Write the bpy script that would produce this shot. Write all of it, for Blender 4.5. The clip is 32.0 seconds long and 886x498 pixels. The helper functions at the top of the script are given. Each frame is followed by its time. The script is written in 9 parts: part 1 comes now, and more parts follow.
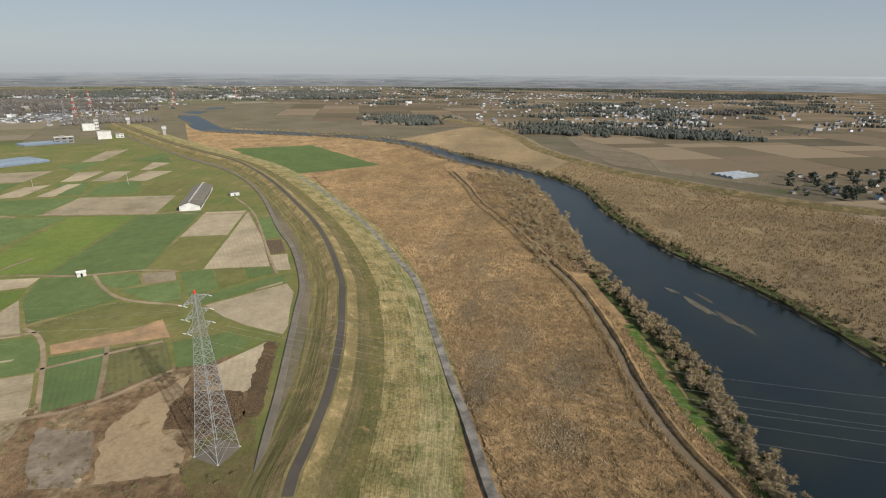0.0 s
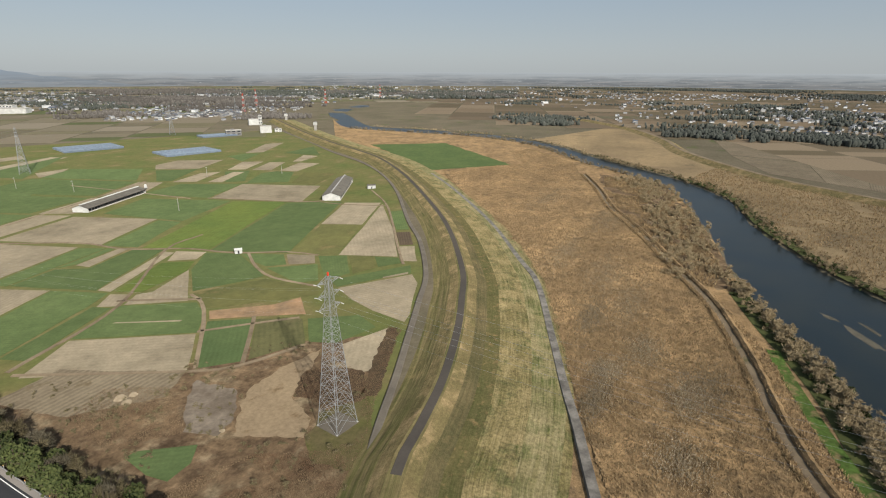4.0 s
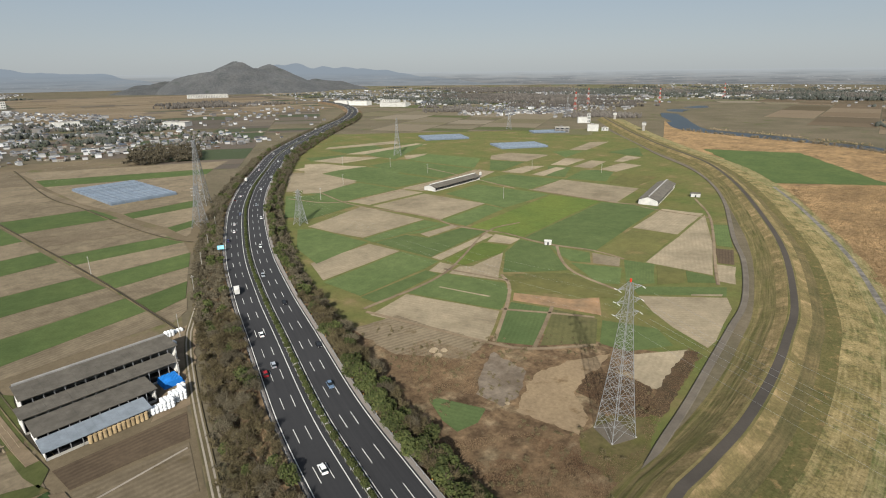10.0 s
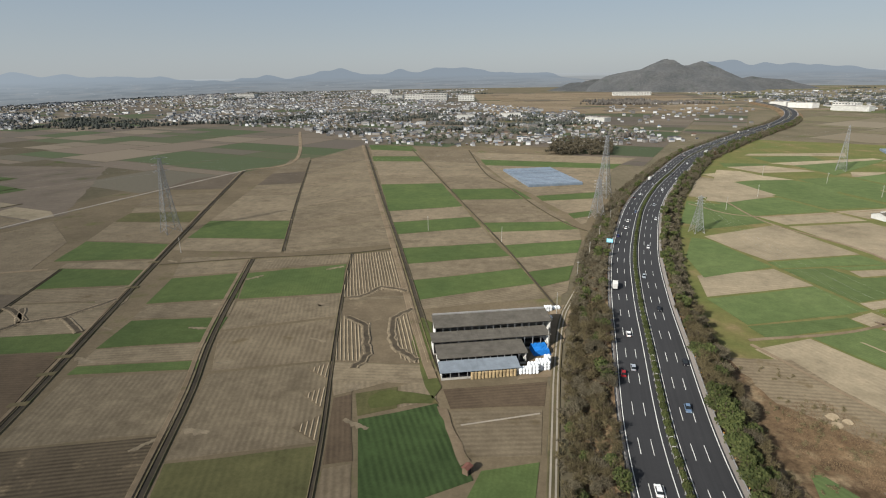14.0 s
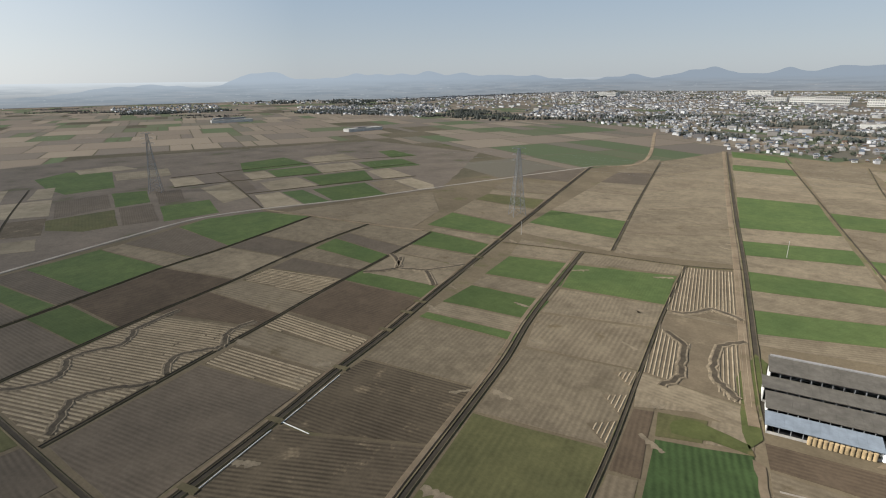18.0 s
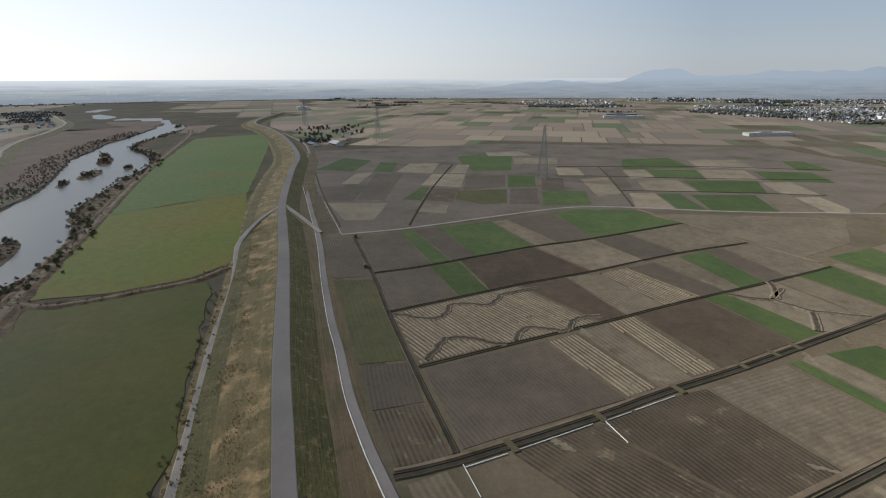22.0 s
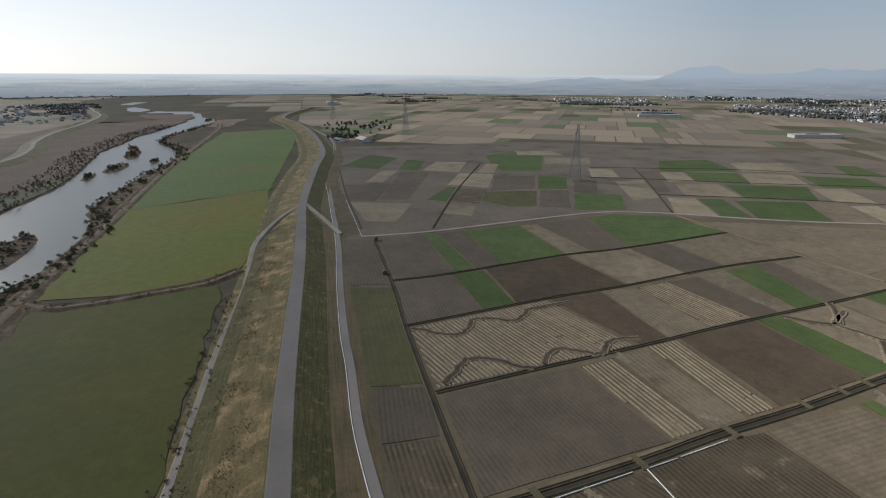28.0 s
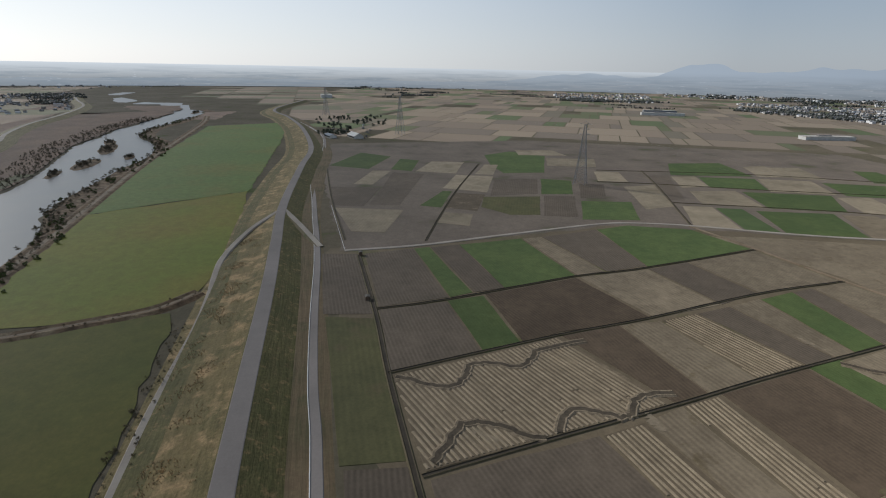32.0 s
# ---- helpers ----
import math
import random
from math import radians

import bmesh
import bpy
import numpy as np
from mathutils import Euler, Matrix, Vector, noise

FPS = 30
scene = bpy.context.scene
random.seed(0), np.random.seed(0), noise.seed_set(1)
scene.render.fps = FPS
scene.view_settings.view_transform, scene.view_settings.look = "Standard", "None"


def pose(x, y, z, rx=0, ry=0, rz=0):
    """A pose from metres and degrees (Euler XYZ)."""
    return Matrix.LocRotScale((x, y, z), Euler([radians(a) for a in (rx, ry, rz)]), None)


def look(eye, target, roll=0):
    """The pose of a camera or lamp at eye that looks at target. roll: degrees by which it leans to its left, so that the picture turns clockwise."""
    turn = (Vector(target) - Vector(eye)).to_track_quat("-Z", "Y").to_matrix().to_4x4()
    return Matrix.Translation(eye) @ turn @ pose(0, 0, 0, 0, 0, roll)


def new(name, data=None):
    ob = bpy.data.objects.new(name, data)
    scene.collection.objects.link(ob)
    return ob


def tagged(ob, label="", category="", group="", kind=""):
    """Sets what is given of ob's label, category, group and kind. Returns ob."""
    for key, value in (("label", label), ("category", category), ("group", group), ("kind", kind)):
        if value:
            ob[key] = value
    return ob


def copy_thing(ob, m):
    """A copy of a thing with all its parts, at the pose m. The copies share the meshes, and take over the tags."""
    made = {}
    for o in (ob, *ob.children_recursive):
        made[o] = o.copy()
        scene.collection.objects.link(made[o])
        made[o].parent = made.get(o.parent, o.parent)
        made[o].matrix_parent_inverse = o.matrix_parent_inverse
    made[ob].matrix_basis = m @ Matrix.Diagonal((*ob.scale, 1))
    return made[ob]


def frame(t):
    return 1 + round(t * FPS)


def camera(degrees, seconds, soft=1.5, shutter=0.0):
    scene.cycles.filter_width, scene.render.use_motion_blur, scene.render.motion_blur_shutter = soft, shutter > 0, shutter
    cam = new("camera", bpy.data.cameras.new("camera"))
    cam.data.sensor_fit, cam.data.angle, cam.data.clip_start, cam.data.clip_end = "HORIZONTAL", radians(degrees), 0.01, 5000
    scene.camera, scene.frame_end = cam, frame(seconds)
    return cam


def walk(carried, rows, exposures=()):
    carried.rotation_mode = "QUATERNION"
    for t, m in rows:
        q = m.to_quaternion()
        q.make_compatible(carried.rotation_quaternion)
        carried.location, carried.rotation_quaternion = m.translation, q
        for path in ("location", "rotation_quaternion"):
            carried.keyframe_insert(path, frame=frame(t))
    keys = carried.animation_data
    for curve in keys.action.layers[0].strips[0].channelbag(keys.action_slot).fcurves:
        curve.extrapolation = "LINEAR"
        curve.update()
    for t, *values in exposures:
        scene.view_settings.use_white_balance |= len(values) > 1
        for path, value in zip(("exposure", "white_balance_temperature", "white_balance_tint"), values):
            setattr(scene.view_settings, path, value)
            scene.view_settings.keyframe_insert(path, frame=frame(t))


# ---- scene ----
cam = camera(78.55, 32.0, soft=1.1)
def row_pose(x, y, z, yaw, pitch, roll):
    return pose(x, y, z, 90 + pitch, 0, yaw) @ pose(0, 0, 0, 0, 0, roll)


# seconds, place, yaw, pitch and roll of the drone
PATH = [
    (0.0, 1.66, 2.60, 109.36, -78.810, -17.978, 0.458),
    (0.5, 1.27, 2.25, 109.13, -78.122, -17.941, 0.462),
    (1.0, 1.18, 2.05, 108.88, -76.393, -17.914, 0.419),
    (1.5, 0.98, 1.75, 108.71, -74.042, -17.907, 0.344),
    (2.0, 0.93, 1.50, 108.55, -71.741, -17.909, 0.343),
    (2.5, 1.05, 1.36, 108.69, -69.874, -17.952, 0.361),
    (3.0, 0.96, 1.23, 108.87, -68.349, -18.007, 0.306),
    (3.5, 0.95, 0.85, 109.03, -66.724, -18.051, 0.249),
    (5.5, 0.92, 0.93, 109.09, -58.996, -18.136, 0.094),
    (6.0, 0.95, 0.96, 109.17, -57.104, -18.200, 0.001),
    (6.5, 1.09, 1.04, 109.15, -55.072, -18.236, -0.036),
    (7.0, 0.72, 0.81, 109.34, -52.848, -18.267, -0.123),
    (7.5, 0.56, 0.61, 109.62, -50.252, -18.318, -0.262),
    (8.0, 0.43, 0.17, 109.81, -47.377, -18.315, -0.382),
    (8.5, 0.05, -0.17, 110.03, -44.248, -18.263, -0.490),
    (9.0, -0.06, -0.29, 110.00, -40.860, -18.225, -0.521),
    (9.5, -0.41, -0.27, 110.04, -36.583, -18.155, -0.535),
    (10.0, -0.57, -0.12, 110.04, -31.771, -18.125, -0.581),
    (10.5, -0.76, 0.06, 110.14, -27.083, -18.096, -0.641),
    (11.0, -0.49, 0.40, 109.86, -21.977, -18.032, -0.617),
    (11.5, -0.70, 0.11, 109.78, -16.633, -17.986, -0.626),
    (12.0, -0.99, -0.17, 109.74, -11.151, -17.917, -0.716),
    (12.5, -0.60, 0.11, 109.82, -5.503, -17.905, -0.839),
    (13.0, -0.00, 0.00, 110.00, -0.000, -17.867, -0.924),
    (13.5, 0.11, -0.14, 110.22, 5.063, -17.815, -0.906),
    (14.0, 0.14, -0.30, 110.44, 9.531, -17.801, -0.939),
    (14.5, 0.58, -0.32, 110.39, 14.274, -17.702, -1.000),
    (16.5, 1.02, -1.05, 110.36, 31.513, -17.472, -0.746),
    (17.0, 0.85, -0.95, 110.60, 35.905, -17.477, -0.736),
    (17.5, 1.09, -1.57, 110.78, 40.425, -17.470, -0.708),
    (18.0, 1.16, -1.09, 110.39, 45.049, -17.440, -0.652),
    (18.5, 1.23, -1.39, 110.16, 49.951, -17.358, -0.579),
    (19.0, 1.18, -1.70, 110.28, 55.484, -17.357, -0.488),
    (19.5, 1.26, -1.65, 110.51, 61.952, -17.389, -0.421),
    (20.0, 2.05, -1.42, 111.29, 69.133, -17.447, -0.337),
    (20.5, 2.34, -1.27, 111.62, 75.716, -17.456, -0.309),
    (21.0, 2.39, -0.88, 111.63, 79.991, -17.446, -0.323),
    (21.5, 2.31, -0.70, 111.84, 82.183, -17.488, -0.290),
    (22.0, 2.50, -0.70, 111.97, 83.747, -17.507, -0.268),
    (22.5, 2.58, -0.48, 111.94, 84.993, -17.530, -0.184),
    (23.0, 2.86, -0.36, 111.98, 85.602, -17.545, -0.155),
    (23.5, 2.70, -0.38, 111.86, 85.893, -17.561, -0.129),
    (24.0, 2.49, -0.30, 111.82, 86.171, -17.632, -0.081),
    (24.5, 1.93, -0.21, 111.68, 86.408, -17.658, -0.047),
    (25.0, 0.55, 0.11, 111.47, 86.632, -17.713, -0.019),
    (25.5, -1.34, -0.09, 111.66, 86.725, -17.771, 0.026),
    (27.5, -15.06, 2.23, 111.68, 86.323, -17.907, 0.192),
    (28.0, -19.78, 3.00, 111.39, 86.703, -17.886, 0.213),
    (28.5, -25.00, 3.86, 111.08, 87.223, -17.920, 0.272),
    (29.0, -30.05, 4.00, 111.03, 87.490, -17.945, 0.372),
    (29.5, -35.57, 4.35, 111.09, 87.310, -18.031, 0.497),
    (30.0, -41.37, 4.86, 111.07, 87.045, -18.117, 0.655),
    (30.5, -47.27, 5.23, 111.13, 86.724, -18.223, 0.827),
    (31.0, -53.37, 5.99, 111.19, 86.521, -18.317, 0.956),
    (31.5, -59.86, 6.60, 111.14, 86.368, -18.389, 0.998),
    (32.0, -66.31, 6.92, 110.98, 86.219, -18.459, 1.056),
]
EXPOSURES = [(0.0, 0.03, 6500, 8), (8.0, 0.03, 6500, 8), (14.0, 0.02, 6480, 8), (17.0, 0.18, 6400, 9), (19.5, 0.25, 6300, 9), (22.0, 0.12, 6200, 10), (25.0, 0.03, 6200, 10), (32.0, -0.02, 6200, 10)]

walk(cam, [(r[0], row_pose(*r[1:])) for r in PATH], exposures=EXPOSURES)

# ---- sky and sun ----
SUN_TO = Vector((-0.60, -0.80, 0.575)).normalized()
world = bpy.data.worlds.new("world")
scene.world = world
world.use_nodes = True
wn = world.node_tree
sky = wn.nodes.new("ShaderNodeTexSky")
sky.sky_type = "NISHITA"
sky.sun_disc = False
sky.sun_elevation = math.asin(SUN_TO.z)
sky.sun_rotation = math.atan2(SUN_TO.x, SUN_TO.y)
sky.altitude = 50
sky.air_density, sky.dust_density, sky.ozone_density = 1.0, 1.0, 2.5
wn.nodes["Background"].inputs[1].default_value = 0.122
grey_sky = wn.nodes.new("ShaderNodeHueSaturation")
grey_sky.inputs["Saturation"].default_value = 0.6
wn.links.new(sky.outputs[0], grey_sky.inputs["Color"])
# thin haze: pale at the horizon, bluer above, brighter on the side of the sun
sky_way = wn.nodes.new("ShaderNodeTexCoord")
sky_xyz = wn.nodes.new("ShaderNodeSeparateXYZ")
wn.links.new(sky_way.outputs["Generated"], sky_xyz.inputs[0])
sky_sunward = wn.nodes.new("ShaderNodeVectorMath")
sky_sunward.operation = "DOT_PRODUCT"
sky_sunward.inputs[1].default_value = (-0.6, -0.8, 0.0)
wn.links.new(sky_way.outputs["Generated"], sky_sunward.inputs[0])


def sky_ramp(socket, lo, hi, start=0.0, end=1.0):
    n = wn.nodes.new("ShaderNodeMapRange")
    for name, value in (("From Min", lo), ("From Max", hi), ("To Min", start), ("To Max", end)):
        n.inputs[name].default_value = value
    wn.links.new(socket, n.inputs["Value"])
    return n.outputs[0]


def sky_mix(fac, a, b):
    n = wn.nodes.new("ShaderNodeMix")
    n.data_type = "RGBA"
    wn.links.new(fac, n.inputs["Factor"])
    for k, value in ((6, a), (7, b)):
        if isinstance(value, tuple):
            n.inputs[k].default_value = value
        else:
            wn.links.new(value, n.inputs[k])
    return n.outputs[2]


sky_up = sky_ramp(sky_xyz.outputs[2], 0.0, 0.14)
sky_side = sky_ramp(sky_sunward.outputs["Value"], 0.1, 1.05)
haze_away = sky_mix(sky_up, (3.5, 3.75, 3.95, 1.0), (2.25, 2.85, 3.55, 1.0))
haze_sunward = sky_mix(sky_up, (7.9, 7.9, 7.7, 1.0), (6.9, 7.2, 7.4, 1.0))
haze_part = sky_ramp(sky_xyz.outputs[2], 0.1, 0.6, 0.8, 0.35)
whole_sky = sky_mix(haze_part, grey_sky.outputs[0], sky_mix(sky_side, haze_away, haze_sunward))
wn.links.new(whole_sky, wn.nodes["Background"].inputs[0])
sun_data = bpy.data.lights.new("sun", "SUN")
sun_data.energy, sun_data.angle, sun_data.color = 5.0, radians(0.6), (1.0, 0.95, 0.87)
sun = new("sun", sun_data)
sun.matrix_world = look((0, 0, 300), Vector((0, 0, 300)) - SUN_TO)


# ---- materials ----
class Nodes:
    """A short way to write shader nodes."""

    def __init__(self, name):
        self.mat = bpy.data.materials.new(name)
        self.mat.use_nodes = True
        self.tree = self.mat.node_tree
        self.bsdf = self.tree.nodes["Principled BSDF"]

    def add(self, kind, **sockets):
        n = self.tree.nodes.new("ShaderNode" + kind)
        for key, value in sockets.items():
            self.put(n.inputs[key.replace("_", " ")], value)
        return n

    def put(self, socket, value):
        if isinstance(value, bpy.types.NodeSocket):
            self.tree.links.new(value, socket)
        else:
            socket.default_value = value

    def noise(self, scale, detail=3.0, vec=None, rough=0.55):
        n = self.add("TexNoise", Scale=scale, Detail=detail, Roughness=rough)
        if vec is not None:
            self.put(n.inputs["Vector"], vec)
        return n.outputs["Fac"]

    def mix(self, fac, a, b, mode="MIX"):
        n = self.tree.nodes.new("ShaderNodeMix")
        n.data_type, n.blend_type = "RGBA", mode
        self.put(n.inputs["Factor"], fac)
        self.put(n.inputs[6], a)
        self.put(n.inputs[7], b)
        return n.outputs[2]

    def ramp(self, fac, lo, hi):
        n = self.add("MapRange", Value=fac)
        n.inputs["From Min"].default_value, n.inputs["From Max"].default_value = lo, hi
        return n.outputs[0]

    def math(self, op, a, b=0.0):
        n = self.tree.nodes.new("ShaderNodeMath")
        n.operation = op
        self.put(n.inputs[0], a)
        self.put(n.inputs[1], b)
        return n.outputs[0]

    def bump(self, height, strength, distance):
        n = self.add("Bump", Height=height, Strength=strength, Distance=distance)
        self.put(self.bsdf.inputs["Normal"], n.outputs[0])


def rgb(r, g, b):
    return (r, g, b, 1.0)


def surface(name, light, dark, big=0.03, fine=0.8, rough=0.85, relief=0.1, accent=None, accent_scale=0.1,
            accent_from=0.58, accent_soft=0.12, stripe=None, streak=None, vary=0.18, metal=0.0, spec=0.07, mottle=0.3):
    """A matt natural surface: two colours mixed by broad patches, fine grain, an accent in spots, rows along local x."""
    k = Nodes(name)
    where = k.add("NewGeometry").outputs["Position"]
    broad = k.ramp(k.noise(big, 4.0, where), 0.34, 0.66)
    grain = k.noise(fine, 5.0, where, 0.7)
    colour = k.mix(broad, rgb(*light), rgb(*dark))
    if accent:
        spots = k.ramp(k.noise(accent_scale, 5.0, where, 0.65), accent_from, accent_from + accent_soft)
        colour = k.mix(spots, colour, rgb(*accent))
    height = grain
    if stripe:
        period, depth = stripe
        spot = k.add("TexCoord").outputs["Object"]
        sep = k.add("SeparateXYZ", Vector=spot)
        wob = k.math("MULTIPLY", k.noise(0.05, 2.0, where), 0.6)
        phase = k.math("MULTIPLY", k.math("ADD", sep.outputs[1], wob), 2 * math.pi / period)
        wave = k.math("ADD", k.math("MULTIPLY", k.math("SINE", phase), 0.5), 0.5)
        wave = k.math("MULTIPLY", wave, k.ramp(k.noise(0.07, 3.0, where), 0.25, 0.6))
        colour = k.mix(k.math("MULTIPLY", wave, depth), colour, rgb(*[c * 0.45 for c in dark]))
        height = k.math("SUBTRACT", grain, wave)
    if streak:
        flow = k.add("Mapping", Vector=k.add("UVMap").outputs[0])
        flow.inputs["Scale"].default_value = (streak[0], streak[1], 1.0)
        lines = k.ramp(k.noise(1.0, 4.0, flow.outputs[0], 0.65), 0.36, 0.64)
        colour = k.mix(k.math("MULTIPLY", lines, streak[2]), colour, rgb(*streak[3]))
        height = k.math("ADD", grain, lines)
    tone = k.ramp(grain, 0.2, 0.8)
    tone = k.math("ADD", k.math("MULTIPLY", tone, 2 * vary), 1.0 - vary)
    blotch = k.ramp(k.noise(0.16, 4.0, where, 0.7), 0.3, 0.7)
    tone = k.math("MULTIPLY", tone, k.math("ADD", k.math("MULTIPLY", blotch, mottle), 1.0 - mottle / 2))
    each = k.add("ObjectInfo").outputs["Random"]
    tone = k.math("MULTIPLY", tone, k.math("ADD", k.math("MULTIPLY", each, 0.24), 0.88))
    n = k.add("HueSaturation", Value=tone, Color=colour)
    k.put(k.bsdf.inputs["Base Color"], n.outputs[0])
    k.bsdf.inputs["Roughness"].default_value = rough
    k.bsdf.inputs["Diffuse Roughness"].default_value = 0.9
    k.bsdf.inputs["Metallic"].default_value = metal
    k.bsdf.inputs["Specular IOR Level"].default_value = spec
    if relief:
        k.bump(height, 0.6, relief)
    return k.mat


GROUND = surface("grassland", (0.12, 0.1, 0.07), (0.085, 0.075, 0.05), 0.012, 0.5, relief=0.3, accent=(0.06, 0.075, 0.025), accent_scale=0.02, spec=0.02)
REED_FAR = surface("far_reed_flat", (0.25, 0.182, 0.102), (0.165, 0.122, 0.072), 0.012, 0.8, relief=0.4, accent=(0.13, 0.1, 0.062), accent_scale=0.025, accent_from=0.52, accent_soft=0.2, vary=0.35, spec=0.05)
FIELD = {
    "G": surface("wheat_green", (0.078, 0.103, 0.037), (0.06, 0.085, 0.031), 0.03, 1.2, stripe=(1.6, 0.14), relief=0.04),
    # lighter copy of wheat_green for the east, haze put into its colour
    "e": surface("paled_wheat", (0.09, 0.116, 0.046), (0.071, 0.097, 0.037), 0.03, 1.2, stripe=(1.6, 0.14), relief=0.04),
    "W": surface("young_wheat", (0.078, 0.105, 0.042), (0.06, 0.085, 0.034), 0.04, 1.0, stripe=(2.0, 0.2), relief=0.04),
    "g": surface("pasture_green", (0.098, 0.118, 0.03), (0.076, 0.102, 0.028), 0.02, 0.9, relief=0.08, stripe=(3.0, 0.12)),
    "O": surface("olive_grass", (0.115, 0.108, 0.041), (0.083, 0.084, 0.033), 0.025, 0.8, relief=0.12, accent=(0.14, 0.11, 0.05), accent_scale=0.05),
    "T": surface("dry_soil", (0.25, 0.206, 0.142), (0.19, 0.158, 0.11), 0.03, 0.9, stripe=(2.4, 0.17), relief=0.05, accent=(0.15, 0.12, 0.078), accent_scale=0.03, accent_from=0.54, accent_soft=0.25),
    # darker copy of dry_soil: the dimming of backlit plots is in its colour
    "t": surface("dull_tan_soil", (0.19, 0.153, 0.104), (0.146, 0.118, 0.081), 0.03, 0.9, stripe=(2.1, 0.3), relief=0.07, accent=(0.115, 0.092, 0.062), accent_scale=0.05, accent_from=0.54, accent_soft=0.2, mottle=0.4),
    "o": surface("dark_olive_grass", (0.094, 0.089, 0.04), (0.072, 0.071, 0.033), 0.03, 0.9, stripe=(2.4, 0.2), relief=0.08, accent=(0.09, 0.075, 0.04), accent_scale=0.04),
    "d": surface("lush_wheat", (0.045, 0.07, 0.026), (0.036, 0.056, 0.022), 0.03, 1.2, stripe=(2.2, 0.6), relief=0.05),
    "M": surface("stubble", (0.175, 0.141, 0.096), (0.138, 0.11, 0.075), 0.03, 0.9, stripe=(2.3, 0.42), relief=0.1, accent=(0.11, 0.085, 0.05)),
    "R": surface("stubble_rows", (0.122, 0.096, 0.064), (0.093, 0.073, 0.05), 0.02, 0.9, stripe=(1.75, 0.8), relief=0.15, accent=(0.22, 0.17, 0.11)),
    "B": surface("ploughed_soil", (0.1, 0.074, 0.05), (0.077, 0.057, 0.039), 0.03, 0.8, stripe=(1.7, 0.35), relief=0.14),
    "D": surface("wet_paddy", (0.126, 0.1, 0.073), (0.098, 0.079, 0.059), 0.02, 0.8, stripe=(1.75, 0.4), relief=0.1, rough=0.8),
    "S": surface("straw_rows", (0.145, 0.113, 0.075), (0.105, 0.083, 0.056), 0.03, 1.0, relief=0.1, accent=(0.19, 0.15, 0.1), accent_scale=0.05),
    "N": surface("bare_earth", (0.24, 0.15, 0.085), (0.15, 0.105, 0.065), 0.1, 0.7, relief=0.2),
}
FIELD_SAYS = {
    "G": "dark green field of low winter wheat", "e": "green wheat field in a paled, hazy tone", "d": "deep green lush wheat field with drill lines", "W": "bright green wheat field with drill lines", "g": "yellow-green grass field, freshly grown",
    "O": "olive and straw-coloured rough grass plot", "T": "pale tan dry soil field with faint furrows", "M": "mid-brown rice stubble field in winter", "t": "dimmed tan stubble field with faint rows", "o": "dark olive grass plot with faint rows",
    "R": "brown stubble field with long drill rows", "B": "dark brown freshly ploughed field", "D": "dark grey-brown damp rice paddy",
    "S": "tan paddy with raked rows of straw", "N": "bare orange earth strip between plots",
}
ASPHALT = surface("asphalt", (0.037, 0.037, 0.039), (0.029, 0.029, 0.031), 0.02, 1.5, relief=0.01, rough=0.8, vary=0.08, streak=(0.8, 0.01, 0.5, (0.045, 0.045, 0.047)), mottle=0.1)
ASPHALT_PALE = surface("worn_asphalt", (0.245, 0.217, 0.196), (0.195, 0.174, 0.157), 0.03, 1.2, relief=0.02, rough=0.85, vary=0.1, mottle=0.1)
ASPHALT_DARK = surface("path_asphalt", (0.066, 0.057, 0.049), (0.052, 0.046, 0.04), 0.05, 1.2, relief=0.02, rough=0.85, vary=0.1, mottle=0.1)
PAINT = surface("road_paint", (0.60, 0.60, 0.58), (0.48, 0.48, 0.46), 0.2, 2.0, relief=0.0, rough=0.6, vary=0.06, mottle=0.1)
CONCRETE = surface("concrete", (0.42, 0.40, 0.36), (0.33, 0.31, 0.28), 0.1, 1.5, relief=0.02, vary=0.1)
TRACK = surface("pale_track", (0.31, 0.275, 0.23), (0.23, 0.2, 0.165), 0.08, 0.9, relief=0.05, vary=0.12)
DIRT = surface("dirt_track", (0.20, 0.155, 0.105), (0.14, 0.105, 0.07), 0.05, 0.8, relief=0.06, accent=(0.10, 0.09, 0.045))
BUND = surface("grassy_bund", (0.125, 0.1, 0.06), (0.082, 0.072, 0.04), 0.06, 0.8, relief=0.15, accent=(0.06, 0.07, 0.026))
DITCH = surface("ditch_mud", (0.06, 0.049, 0.036), (0.042, 0.036, 0.028), 0.1, 1.0, relief=0.1)
LEVEE_STRAW = surface("levee_straw", (0.235, 0.182, 0.088), (0.1, 0.085, 0.032), 0.07, 0.9, relief=0.3, accent=(0.06, 0.066, 0.022), accent_scale=0.12, accent_from=0.49, accent_soft=0.14, vary=0.7, streak=(0.9, 0.06, 0.38, (0.31, 0.25, 0.132)))
LEVEE_GREEN = surface("levee_grass", (0.098, 0.092, 0.034), (0.064, 0.066, 0.025), 0.05, 0.7, relief=0.2, accent=(0.19, 0.145, 0.066), accent_scale=0.06, vary=0.22, streak=(0.7, 0.03, 0.75, (0.19, 0.145, 0.075)))
LEVEE_DARK = surface("levee_brown_grass", (0.115, 0.085, 0.05), (0.065, 0.06, 0.03), 0.04, 0.7, relief=0.2, accent=(0.045, 0.055, 0.022), accent_scale=0.06, vary=0.2, streak=(0.7, 0.03, 0.5, (0.17, 0.12, 0.07)))
LEVEE_OLIVE = surface("levee_olive", (0.105, 0.093, 0.037), (0.07, 0.07, 0.027), 0.06, 1.0, relief=0.25, accent=(0.2, 0.14, 0.066), accent_scale=0.3, accent_from=0.55, vary=0.4, streak=(0.5, 0.04, 0.4, (0.12, 0.095, 0.045)))
